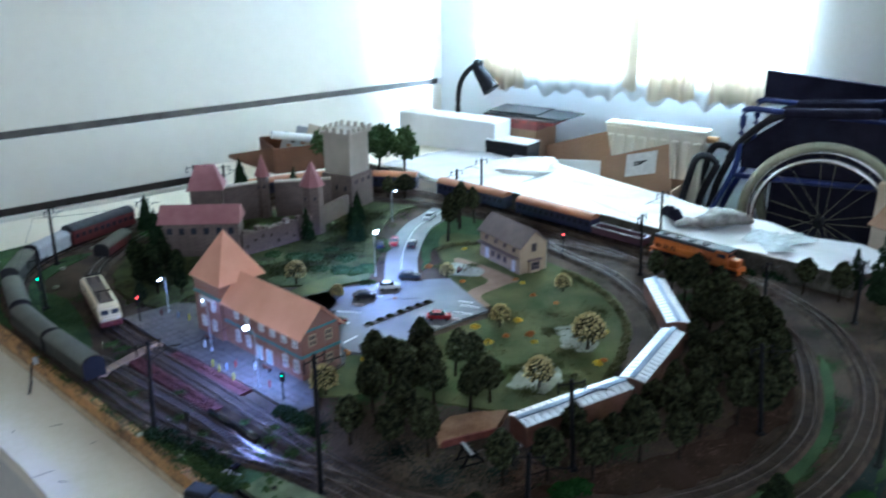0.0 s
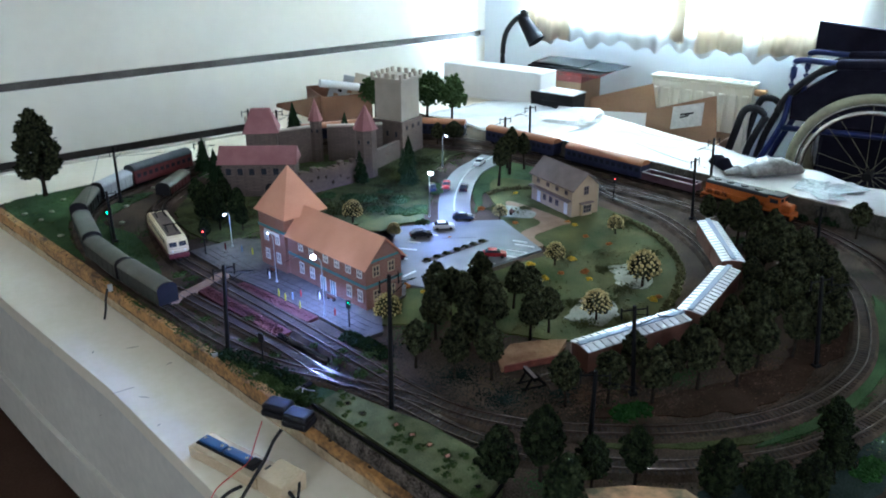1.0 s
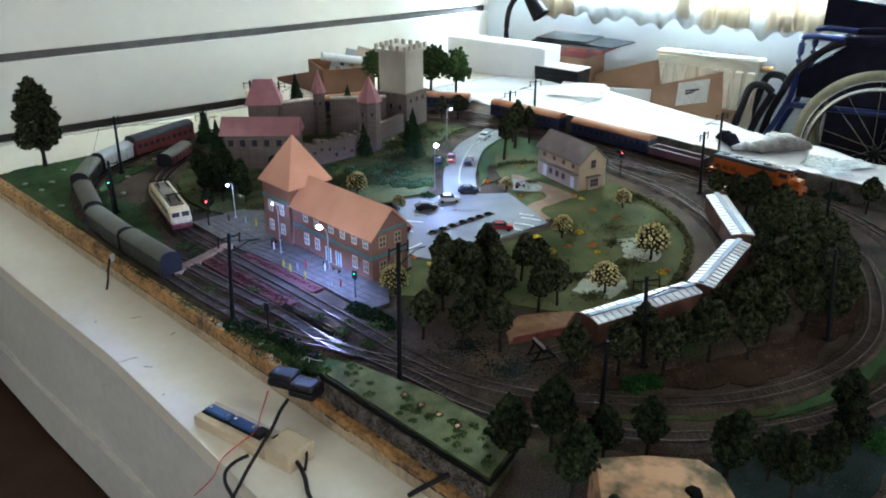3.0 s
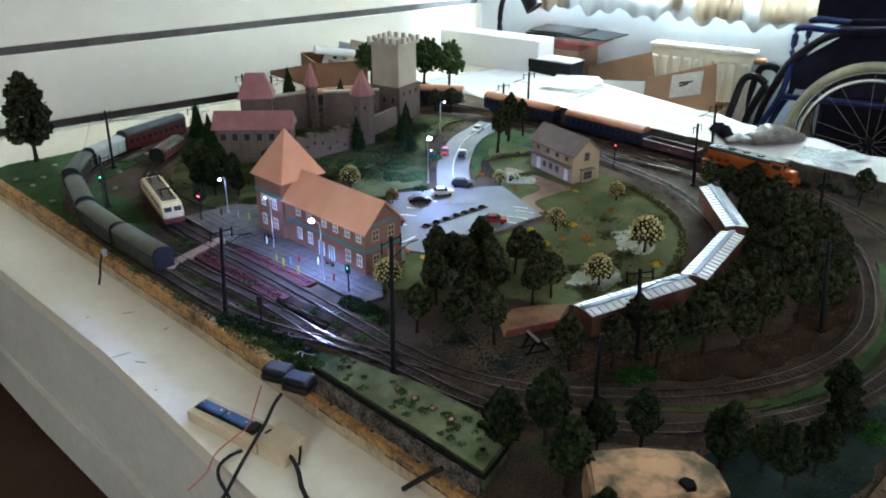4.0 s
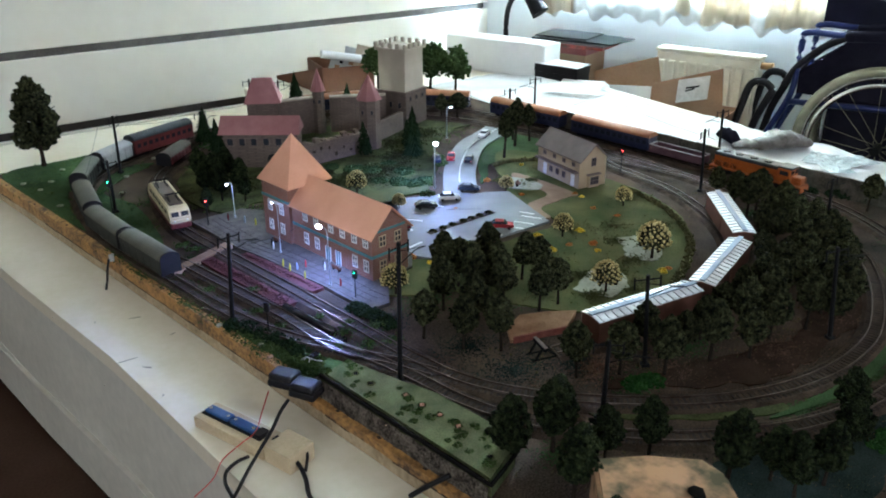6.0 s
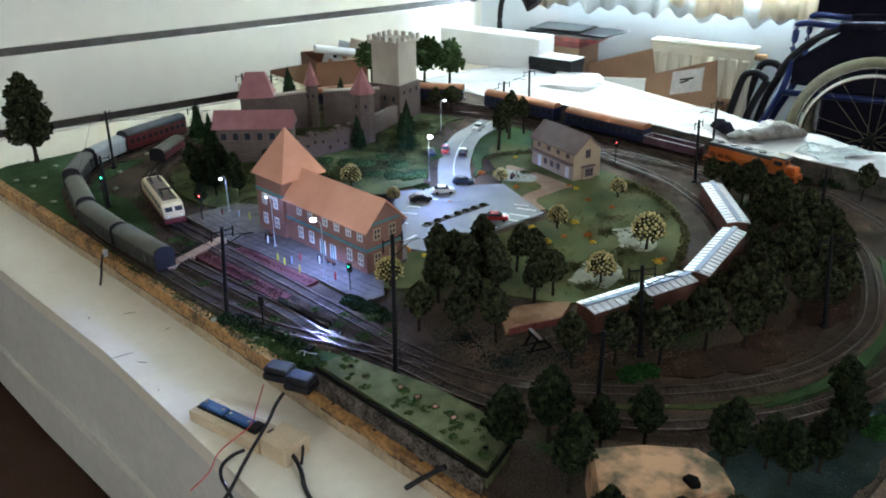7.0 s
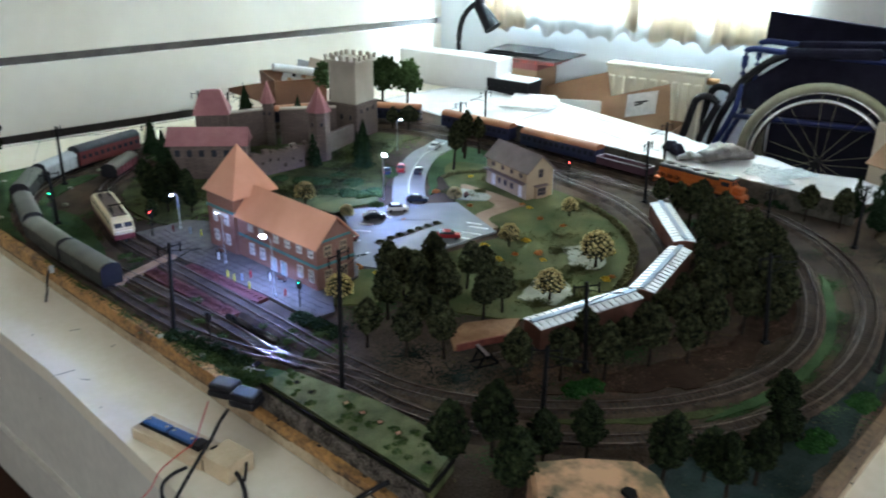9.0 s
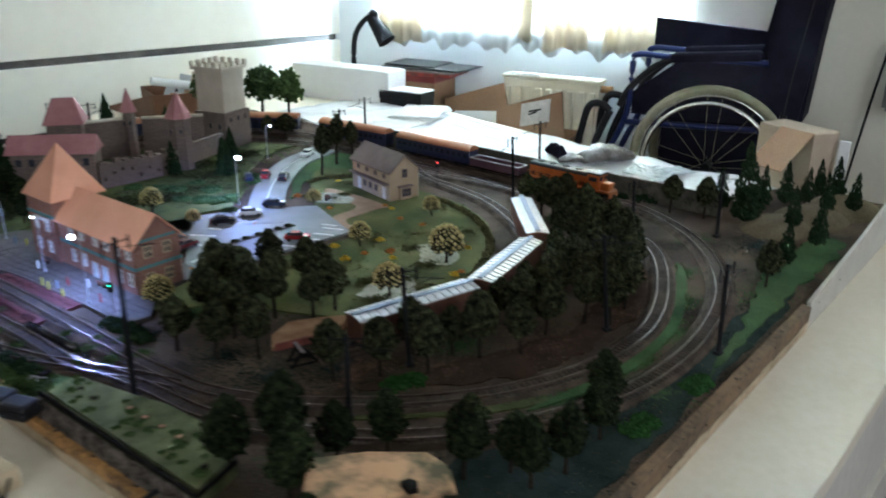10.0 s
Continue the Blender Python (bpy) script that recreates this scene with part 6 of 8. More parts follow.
van(on_track(A, (0.358, 1.300)), 0.138, "dull green goods van with a rounded grey roof", M_GREENVAN, M_VANROOF, "goods train")
van(on_track(A, (0.338, 1.452)), 0.138, "dull green goods van with a rounded grey roof", M_GREENVAN, M_VANROOF, "goods train")
van(on_track(A, (0.342, 1.605)), 0.138, "dull green goods van with a rounded grey roof", M_GREENVAN, M_VANROOF, "goods train")
van(on_track(A, (0.383, 1.772)), 0.112, "dull green goods van with a rounded grey roof", M_GREENVAN, M_VANROOF, "goods train")
van(on_track(A, (0.470, 1.874)), 0.100, "pale grey goods van with a light roof", M_GREYCAR, M_GREYCAR, "goods train")


def coach(m, L, label, side, roof, group, top=0.050, W=0.036, band=None, rooft=0.012):
    c = thing("coach", label, "railway coach", m, group)
    bm = B()
    box(bm, (-L / 2, -W / 2, RT + 0.008), (L / 2, W / 2, RT + top - rooft), 0.0012)
    body = part("body", bm, side, c)
    part("roof", arc_roof(L, W + 0.001, RT + top - rooft - 0.0005, rooft), roof, c)
    n = int(L / 0.017)
    for i in range(n):
        x = -L / 2 + 0.012 + (L - 0.024) * i / (n - 1)
        for s in (-1, 1):
            bm = B()
            box(bm, (x - 0.005, s * W / 2 - 0.0003, RT + 0.022), (x + 0.005, s * W / 2 + 0.0003, RT + 0.031))
            part("window", bm, M_PANE, c)
    if band:
        for s in (-1, 1):
            bm = B()
            box(bm, (-L / 2 + 0.001, s * W / 2 - 0.0002, RT + 0.0335), (L / 2 - 0.001, s * W / 2 + 0.0005, RT + 0.0365))
            part("stripe", bm, band, c)
    for x in (-L * 0.36, L * 0.36):
        bogie(c, x)
    couplers(c, L / 2)
    return c


# red diesel and brown wagons on the far-left bends
rl = coach(on_track(A, (0.60, 1.945)), 0.175, "dark red diesel locomotive with a blue-grey roof", M_REDLOCO, M_LOCOROOF, "", 0.052, band=None)
rl.name = "diesel_locomotive"
tagged(rl, category="locomotive")
van(on_track(Bp, (0.582, 1.812)), 0.105, "brown open-ended wagon with a pale roof", M_REDLOCO, M_VANROOF, "", 0.036)

# ivory electric locomotive
lo = thing("electric_locomotive", "ivory electric locomotive with a dark red skirt", "locomotive", on_track(Bp, (0.459, 1.500), True))
L, W = 0.192, 0.037
bm = B()
side = [(-L / 2 + 0.004, RT + 0.016), (L / 2 - 0.004, RT + 0.016), (L / 2, RT + 0.026), (L / 2 - 0.010, RT + 0.041), (L / 2 - 0.022, RT + 0.045), (-L / 2 + 0.022, RT + 0.045), (-L / 2 + 0.010, RT + 0.041), (-L / 2, RT + 0.026)]
prism(bm, side, -W / 2, W / 2, pose(0, 0, 0, 90, 0, 0))
bmesh.ops.bevel(bm, geom=bm.edges[:], offset=0.0025, segments=2, affect="EDGES")
part("body", bm, M_IVORY, lo, smooth=False)
bm = B()
box(bm, (-L / 2 + 0.001, -W / 2 - 0.0003, RT + 0.008), (L / 2 - 0.001, W / 2 + 0.0003, RT + 0.018), 0.002)
part("skirt", bm, M_REDLOCO, lo, "dark red skirt")
bm = B()
box(bm, (-L / 2 + 0.024, -W / 2 + 0.0055, RT + 0.0448), (L / 2 - 0.030, W / 2 - 0.0055, RT + 0.0470), 0.001)
part("roof_deck", bm, mat("brown roof deck", (0.055, 0.038, 0.03), (0.12, 0.085, 0.065), 0.7, 0, 60, 500, 0.3), lo, "brown equipment deck")
for x in (-0.045, 0.045):
    bm = B()
    for s in (-1, 1):
        tube(bm, [(x - 0.014, s * 0.008, RT + 0.048), (x + 0.010, s * 0.007, RT + 0.054), (x - 0.006, s * 0.009, RT + 0.060)], 0.0010, 5)
        tube(bm, [(x - 0.014, s * 0.008, RT + 0.048), (x + 0.016, s * 0.008, RT + 0.048)], 0.0012, 5)
    tube(bm, [(x - 0.006, -0.014, RT + 0.060), (x - 0.006, 0.014, RT + 0.060)], 0.0012, 5)
    part("pantograph", bm, M_DARK, lo)
for s in (-1, 1):
    for y in (-0.0085, 0.0085):
        bm = B()
        box(bm, (-0.0006, -0.0065, -0.0042), (0.0006, 0.0065, 0.0042), 0.0004, pose(s * (L / 2 - 0.0042), y, RT + 0.0345, 0, s * -33, 0))
        part("windscreen", bm, M_PANE, lo)
    for y in (-0.011, 0.011):
        bm = B()
        ball(bm, (s * (L / 2 + 0.0002), y, RT + 0.0235), 0.0018, 2)
        part("headlight", bm, M_WHITE, lo)
    for k in range(6):
        bm = B()
        x = -0.060 + 0.024 * k
        box(bm, (x - 0.007, s * W / 2 - 0.0004, RT + 0.029), (x + 0.007, s * W / 2 + 0.0004, RT + 0.037), 0.0003)
        part("window", bm, M_PANE, lo)
for x in (-0.055, 0.055):
    bogie(lo, x, (-0.014, 0.014), 0.007)
couplers(lo, L / 2)

# orange diesel with long hood
od = thing("diesel_locomotive", "orange hood diesel locomotive with a blue-grey roof", "locomotive", on_track(A, (1.515, 0.955), True))
L = 0.205
bm = B()
box(bm, (-L / 2, -0.018, RT + 0.010), (L / 2, 0.018, RT + 0.0155), 0.0008)
part("walkway", bm, M_ORANGE, od)
bm = B()
box(bm, (-L / 2 + 0.008, -0.0150, RT + 0.0155), (0.050, 0.0150, RT + 0.043), 0.0015)
part("hood", bm, M_ORANGE, od)
bm = B()
box(bm, (-L / 2 + 0.007, -0.0156, RT + 0.0375), (0.050, 0.0156, RT + 0.0468), 0.0030)
part("hood_roof", bm, M_LOCOROOF, od)
bm = B()
box(bm, (0.050, -0.017, RT + 0.0155), (0.078, 0.017, RT + 0.046), 0.002)
cab = part("cab", bm, M_ORANGE, od)
bm = B()
box(bm, (0.048, -0.0178, RT + 0.045), (0.081, 0.0178, RT + 0.0495), 0.002)
part("cab_roof", bm, M_LOCOROOF, cab)
bm = B()
box(bm, (0.078, -0.0115, RT + 0.0155), (L / 2 - 0.004, 0.0115, RT + 0.032), 0.003)
part("nose", bm, M_ORANGE, od)
for y in (-0.0085, 0.0085):
    bm = B()
    box(bm, (0.0776, y - 0.006, RT + 0.0345), (0.0786, y + 0.006, RT + 0.0425), 0.0003)
    part("windscreen", bm, M_PANE, cab)
for s in (-1, 1):
    bm = B()
    box(bm, (0.055, s * 0.017 - 0.0005, RT + 0.032), (0.073, s * 0.017 + 0.0005, RT + 0.041), 0.0003)
    part("cab_window", bm, M_PANE, cab)
    bm = B()
    for i in range(9):
        box(bm, (-0.085 + 0.014 * i, s * 0.0151 - 0.0004, RT + 0.033), (-0.0785 + 0.014 * i + 0.003 * (i % 2), s * 0.0151 + 0.0002, RT + 0.0345))
    part("lettering_bars", bm, mat("faded red brown lettering", (0.30, 0.07, 0.02), (0.36, 0.09, 0.03), 0.5, 0, 60, 400, 0), od, "dark bars of unreadable lettering")
    bm = B()
    pts = [(-L / 2 + 0.006, s * 0.0175, RT + 0.027), (L / 2 - 0.006, s * 0.0175, RT + 0.027)]
    tube(bm, pts, 0.0005, 5)
    for i in range(9):
        x = -L / 2 + 0.006 + (L - 0.012) * i / 8
        tube(bm, [(x, s * 0.0175, RT + 0.0155), (x, s * 0.0175, RT + 0.027)], 0.0005, 5)
    part("handrail", bm, M_ORANGE, od)
for s in (-1, 1):
    for x in (-0.090, -0.072, -0.054, 0.006, 0.030):
        bm = B()
        for k in range(4):
            box(bm, (x, s * 0.0152 - 0.0004, RT + 0.0185 + 0.0026 * k), (x + 0.013, s * 0.0152 + 0.0003, RT + 0.0199 + 0.0026 * k))
        part("louvre", bm, M_BLACK, od, "dark louvres")
    bm = B()
    box(bm, (-L / 2, s * 0.0181 - 0.0003, RT + 0.0100), (L / 2, s * 0.0181 + 0.0003, RT + 0.0125))
    part("sill_stripe", bm, M_BLACK, od, "dark sill stripe")
for x in (-0.075, -0.045, -0.012, 0.02):
    bm = B()
    cyl(bm, (x, 0, RT + 0.046), (x, 0, RT + 0.0492), 0.0085, 0.0075, 14)
    part("roof_fan", bm, M_BLACK, od)
for s in (-1, 1):
    bm = B()
    box(bm, (s * (L / 2 + 0.0002) - 0.001, -0.017, RT + 0.003), (s * (L / 2 + 0.0002) + 0.001, 0.017, RT + 0.013), 0.0006)
    part("pilot", bm, M_ORANGE, od)
bm = B()
box(bm, (-0.03, -0.014, RT + 0.003), (0.03, 0.014, RT + 0.010), 0.002)
part("fuel_tank", bm, M_BLACK, od)
for x in (-0.065, 0.065):
    bogie(od, x, (-0.016, 0.0, 0.016))
couplers(od, L / 2)

# low open wagon behind it
gw = thing("open_wagon", "low dark purple-brown open wagon with pale rim", "railway wagon", on_track(A, (1.500, 1.150)))
M_GOND = mat("purple brown wagon paint", (0.07, 0.03, 0.045), (0.12, 0.06, 0.08), 0.6, 0, 60, 400, 0.05)
L = 0.135
for lo_, hi_ in (((-L / 2, -0.017), (L / 2, -0.0155)), ((-L / 2, 0.0155), (L / 2, 0.017)), ((-L / 2, -0.0154), (-L / 2 + 0.0015, 0.0154)), ((L / 2 - 0.0015, -0.0154), (L / 2, 0.0154))):
    bm = B()
    box(bm, (*lo_, RT + 0.009), (*hi_, RT + 0.024))
    sd = part("side", bm, M_GOND, gw)
    bm = B()
    box(bm, (lo_[0] - 0.0004, lo_[1] - 0.0004, RT + 0.024), (hi_[0] + 0.0004, hi_[1] + 0.0004, RT + 0.0252))
    part("rim", bm, M_GREYCAR, sd, "pale worn rim")
bm = B()
box(bm, (-L / 2, -0.0168, RT + 0.007), (L / 2, 0.0168, RT + 0.0095))
part("floor", bm, M_GOND, gw)
for x in (-L * 0.34, L * 0.34):
    bogie(gw, x, (-0.009, 0.009))
couplers(gw, L / 2)

for near in ((1.481, 1.325), (1.442, 1.575), (1.335, 1.858), (1.10, 1.99)):
    coach(on_track(A, near), 0.225, "long dark blue coach with an orange roof", M_NAVY, M_COACHROOF, "blue and orange coaches", 0.050)


# boxcars on the siding
def boxcar(near):
    L, W = 0.188, 0.037
    v = thing("boxcar", "oxide brown boxcar with a ribbed white roof", "railway wagon", on_track(C, near), "boxcars on the siding")
    bm = B()
    box(bm, (-L / 2, -W / 2, RT + 0.010), (L / 2, W / 2, RT + 0.042), 0.0006)
    body = part("body", bm, M_BOXSIDE, v)
    for s in (-1, 1):
        bm = B()
        box(bm, (-0.018, s * W / 2 - 0.0008, RT + 0.012), (0.018, s * W / 2 + 0.0012, RT + 0.040), 0.0004)
        part("sliding_door", bm, M_BOXSIDE, v)
        bm = B()
        a = [(0.0, RT + 0.0462), (s * (W / 2 + 0.0008), RT + 0.0425), (s * (W / 2 + 0.0008), RT + 0.0412), (0.0, RT + 0.0445)]
        profile_x(bm, a, -L / 2 - 0.001, L / 2 + 0.001)
        rf = part("roof", bm, M_SILVER, v)
        for i in range(15):
            x = -L / 2 + L * (i + 0.5) / 15
            bm = B()
            q = [(s * 0.004, RT + 0.0466), (s * (W / 2 + 0.0008), RT + 0.0436), (s * (W / 2 + 0.0008), RT + 0.0424), (s * 0.004, RT + 0.0456)]
            profile_x(bm, q, x - 0.0011, x + 0.0011)
            part("rib", bm, M_GREYCAR, rf)
    bm = B()
    box(bm, (-L / 2 - 0.003, -0.0042, RT + 0.0468), (L / 2 + 0.003, 0.0042, RT + 0.0482))
    part("running_board", bm, M_WALKWAY, v, "blue-grey running board")
    bm = B()
    box(bm, (-L / 2 + 0.003, -0.013, RT + 0.006), (L / 2 - 0.003, 0.013, RT + 0.0102))
    part("underframe", bm, M_BLACK, v)
    for x in (-L * 0.36, L * 0.36):
        bogie(v, x, (-0.010, 0.010))
    couplers(v, L / 2)


boxcar((0.838, 0.684))
boxcar((1.042, 0.701))
boxcar((1.221, 0.814))

# buffer stop and loading ramp at the end of the siding
bs = thing("buffer_stop", "dark timber and rail buffer stop at the track end", "buffer stop", pose(0.684, 0.722, 0, 0, 0, 165) @ Matrix.Diagonal((0.92, 0.92, 0.85, 1)))
for y in (-0.010, 0.010):
    bm = B()
    tube(bm, [(-0.022, y, 0.001), (0.004, y, 0.024)], 0.0019, 6)
    tube(bm, [(0.016, y, 0.001), (0.003, y, 0.024)], 0.0019, 6)
    tube(bm, [(-0.024, y, 0.0025), (0.020, y, 0.0025)], 0.0016, 6)
    part("strut", bm, M_KERB, bs)
for y0, y1 in ((-0.010, 0.010), (0.010, -0.010)):
    bm = B()
    tube(bm, [(-0.020, y0, 0.004), (0.002, y1, 0.022)], 0.0013, 6)
    part("brace", bm, M_KERB, bs)
bm = B()
box(bm, (0.001, -0.018, 0.019), (0.006, 0.018, 0.0255), 0.0008)
part("beam", bm, M_KERB, bs)
bm = B()
box(bm, (0.0005, -0.018, 0.0258), (0.0062, 0.018, 0.0268), 0.0003)
part("beam_cap", bm, M_GREYROOF, bs, "worn pale top edge")
rp = thing("loading_ramp", "low loading ramp with brown top and brick side", "ramp")
bm = B()
prism(bm, [(0.672, 0.772), (0.715, 0.761), (0.757, 0.748), (0.800, 0.772), (0.765, 0.795), (0.724, 0.812), (0.690, 0.800)], 0.0005, 0.011)
for v in bm.verts:
    if v.co.z > 0.005:
        v.co.z = 0.005 + 0.006 * min(1.0, (v.co.x - 0.67) / 0.05)
part("ramp_body", bm, mat("brown earth top", (0.17, 0.085, 0.045), (0.36, 0.21, 0.12), 0.95, 0, 45, 700, 0.8, 0.002), rp)
bm = B()
sweep(bm, [Vector((0.676, 0.7695, 0)), Vector((0.715, 0.7595, 0)), Vector((0.757, 0.7465, 0))], [(-0.0014, 0.0005), (0.0014, 0.0005), (0.0014, 0.0104), (-0.0014, 0.0104)])
part("brick_face", bm, mat("dark red brick card", (0.13, 0.030, 0.022), (0.23, 0.065, 0.045), 0.85, 0, 90, 500, 0.3), rp, "dark red brick face")


# ---- masts, lamps, signals ----
def mast(x, y, h, heading, lean=(0, 0), label="dark catenary mast with a cross arm", arm=0.034, thick=0.0033):
    tilt = Vector((0, 0, 1)).rotation_difference(Vector((lean[0], lean[1], h))).to_matrix().to_4x4()
    t = thing("catenary_mast", label, "mast", pose(x, y, 0.001) @ tilt @ pose(0, 0, 0, 0, 0, heading), "catenary masts")
    bm = B()
    cyl(bm, (0, 0, 0), (0, 0, h), thick, thick * 0.75, 8)
    part("pole", bm, M_DARK, t)
    bm = B()
    box(bm, (-0.005, -0.005, 0), (0.005, 0.005, 0.005), 0.0008)
    part("foot", bm, M_DARK, t)
    bm = B()
    tube(bm, [(0, -arm / 2, h - 0.006), (0, arm / 2, h - 0.006)], 0.0009, 5)
    for s in (-1, 1):
        tube(bm, [(0, s * arm / 2, h - 0.002), (0, s * arm / 2, h - 0.018)], 0.0010, 5)
    part("cross_arm", bm, M_DARK, t)
    bm = B()
    tube(bm, [(0, 0, h - 0.030), (0.0, arm * 0.9, h - 0.020), (0.0, arm * 1.5, h - 0.022)], 0.0006, 5)
    tube(bm, [(0, 0, h - 0.012), (0.0, arm * 1.4, h - 0.021)], 0.0005, 5)
    part("bracket", bm, M_DARK, t)
    return t


for x, y, h, hd, lean in ((0.389, 1.058, 0.140, -80, (0.008, -0.003)), (0.495, 0.782, 0.196, -75, (0.002, -0.001)), (0.647, 0.578, 0.105, -130, (0, 0)), (1.385, 0.992, 0.132, 100, (-0.004, 0.006)),
                          (1.609, 1.111, 0.112, 80, (-0.002, 0.003)), (0.468, 1.832, 0.128, -45, (0.002, 0)), (0.387, 1.600, 0.104, -85, (0, 0.002)), (0.705, 1.955, 0.075, -70, (0, 0)),
                          (0.775, 0.622, 0.132, -120, (-0.005, 0.007)), (1.036, 0.513, 0.138, -110, (-0.006, 0.013)), (1.520, 1.64, 0.105, 80, (0, 0.001)), (1.465, 1.68, 0.075, 80, (0, 0)),
                          (0.93, 1.985, 0.115, -90, (0.002, 0)), (0.85, 1.978, 0.13, -90, (0, 0)), (1.085, 0.375, 0.125, -90, (-0.002, 0.003)), (1.473, 0.764, 0.074, -90, (-0.002, 0.004)), (1.49, 0.600, 0.120, -90, (0, 0.002))):
    mast(x, y, h, hd, lean)


def street_lamp(x, y, z, h, heading, label, lit=0.0, head=0.0028, reach=0.012, aim=(0, 0, -1), cone=168):
    t = thing("street_lamp", label, "lamp", pose(x, y, z, 0, 0, heading), "street lamps")
    bm = B()
    tube(bm, [(0, 0, 0), (0, 0, h * 0.9), (0.002, 0, h * 0.97), (reach * 0.5, 0, h), (reach - 0.001, 0, h - 0.001)], 0.0009, 6)
    cyl(bm, (0, 0, 0), (0, 0, 0.004), 0.0022, 0.0018, 8)
    part("post", bm, M_GREYCAR, t)
    bm = B()
    ball(bm, (reach, 0, h - 0.002), head, 2, (1.3, 1, 0.8))
    ob = part("bulb", bm, M_LED, t, "glowing white bulb")
    ob.visible_shadow = False
    if lit:
        bulb("street_lamp_light", Matrix(t.matrix_basis) @ Vector((reach, 0, h - 0.0062)), lit, aim=aim, cone=cone)
    return t


street_lamp(0.556, 1.066, 0.0062, 0.098, 103, "tall street lamp with a bright white bulb", 1.9, 0.0044, 0.018, (-0.72, 0.0, -0.69), 176)
street_lamp(0.956, 1.333, 0.0042, 0.093, 40, "tall street lamp with a bright white bulb", 1.1, 0.0050)
street_lamp(0.556, 1.425, 0.0062, 0.071, 200, "slim street lamp with a small white bulb", 0.05, 0.0021)
street_lamp(0.552, 1.228, 0.0062, 0.087, 90, "slim street lamp with a small white bulb", 0.04, 0.0018, 0.018)
street_lamp(1.195, 1.607, 0.0036, 0.078, 0, "slim street lamp with a small white bulb", 0.03, 0.0022)


def signal(x, y, h, light, label, face, lens=0.0013):
    t = thing("railway_signal", label, "signal", pose(x, y, 0.001, 0, 0, face), "railway signals")
    bm = B()
    cyl(bm, (0, 0, 0), (0, 0, h), 0.0011, 0.001, 6)
    part("post", bm, M_DARK, t)
    bm = B()
    box(bm, (-0.004, -0.0018, h - 0.004), (0.004, 0.0018, h + 0.011), 0.0012)
    part("head", bm, M_BLACK, t)
    if light:
        bm = B()
        ball(bm, (0, -0.0018, h + 0.006), lens, 2)
        part("lens", bm, light, t, "lit signal lens")


signal(0.501, 1.42, 0.046, M_RED_L, "black signal with a red light", -40)
signal(0.378, 1.585, 0.062, M_GREEN_L, "black signal with a green light", -30)
signal(1.335, 1.165, 0.048, M_RED_L, "small black signal with a red light", -50)
signal(0.568, 1.010, 0.040, M_GREEN_L, "black platform signal with a green light", -60, 0.0008)
signal(0.415, 0.992, 0.042, None, "black unlit signal at the turnout", -60)


# point motors beside the turnouts, each with its thin leads
def point_motor(x, y, rz, lead, label):
    t = thing("point_motor", label, "point motor", pose(x, y, 0.001, 0, 0, rz), "point motors")
    bm = B()
    box(bm, (-0.0085, -0.0042, 0), (0.0085, 0.0042, 0.0052), 0.001)
    part("housing", bm, M_KERB, t)
    bm = B()
    cyl(bm, (-0.0055, 0, 0.0050), (-0.0055, 0, 0.0082), 0.0024, 0.0020, 10)
    part("coil_cap", bm, M_DARK, t)
    bm = B()
    box(bm, (0.0080, -0.0010, 0.0010), (0.0150, 0.0010, 0.0022))
    part("throw_rod", bm, M_KERB, t)
    for k in (-1, 1):
        bm = B()
        tube(bm, catmull([(-0.008, k * 0.0020, 0.0035), (-0.012, k * 0.0032, 0.0060), (-0.016, k * 0.0050, 0.0010)], 5), 0.0006, 5)
        part("lead", bm, lead, t, "thin coloured lead")
    return t


point_motor(0.489, 0.911, 60, M_PLY, "small black point motor with orange leads")
point_motor(0.437, 0.902, 20, M_WHITE, "small black point motor with white leads")


# contact wires, hanging in faint arcs
def wire(a, b, label="thin dark contact wire between masts"):
    a, b = Vector(a), Vector(b)
    bm = B()
    tube(bm, [a.lerp(b, i / 10) - Vector((0, 0, 0.004 * math.sin(3.1416 * i / 10))) for i in range(11)], 0.00035, 4)
    solid("contact_wire", bm, M_DARK, label, "wire", group="contact wires")


wire((0.43, 1.06, 0.115), (0.535, 1.09, 0.110))
wire((0.345, 1.60, 0.086), (0.44, 1.845, 0.108))
wire((0.44, 1.845, 0.108), (0.70, 1.98, 0.055))
wire((1.41, 0.99, 0.108), (1.49, 1.30, 0.10))


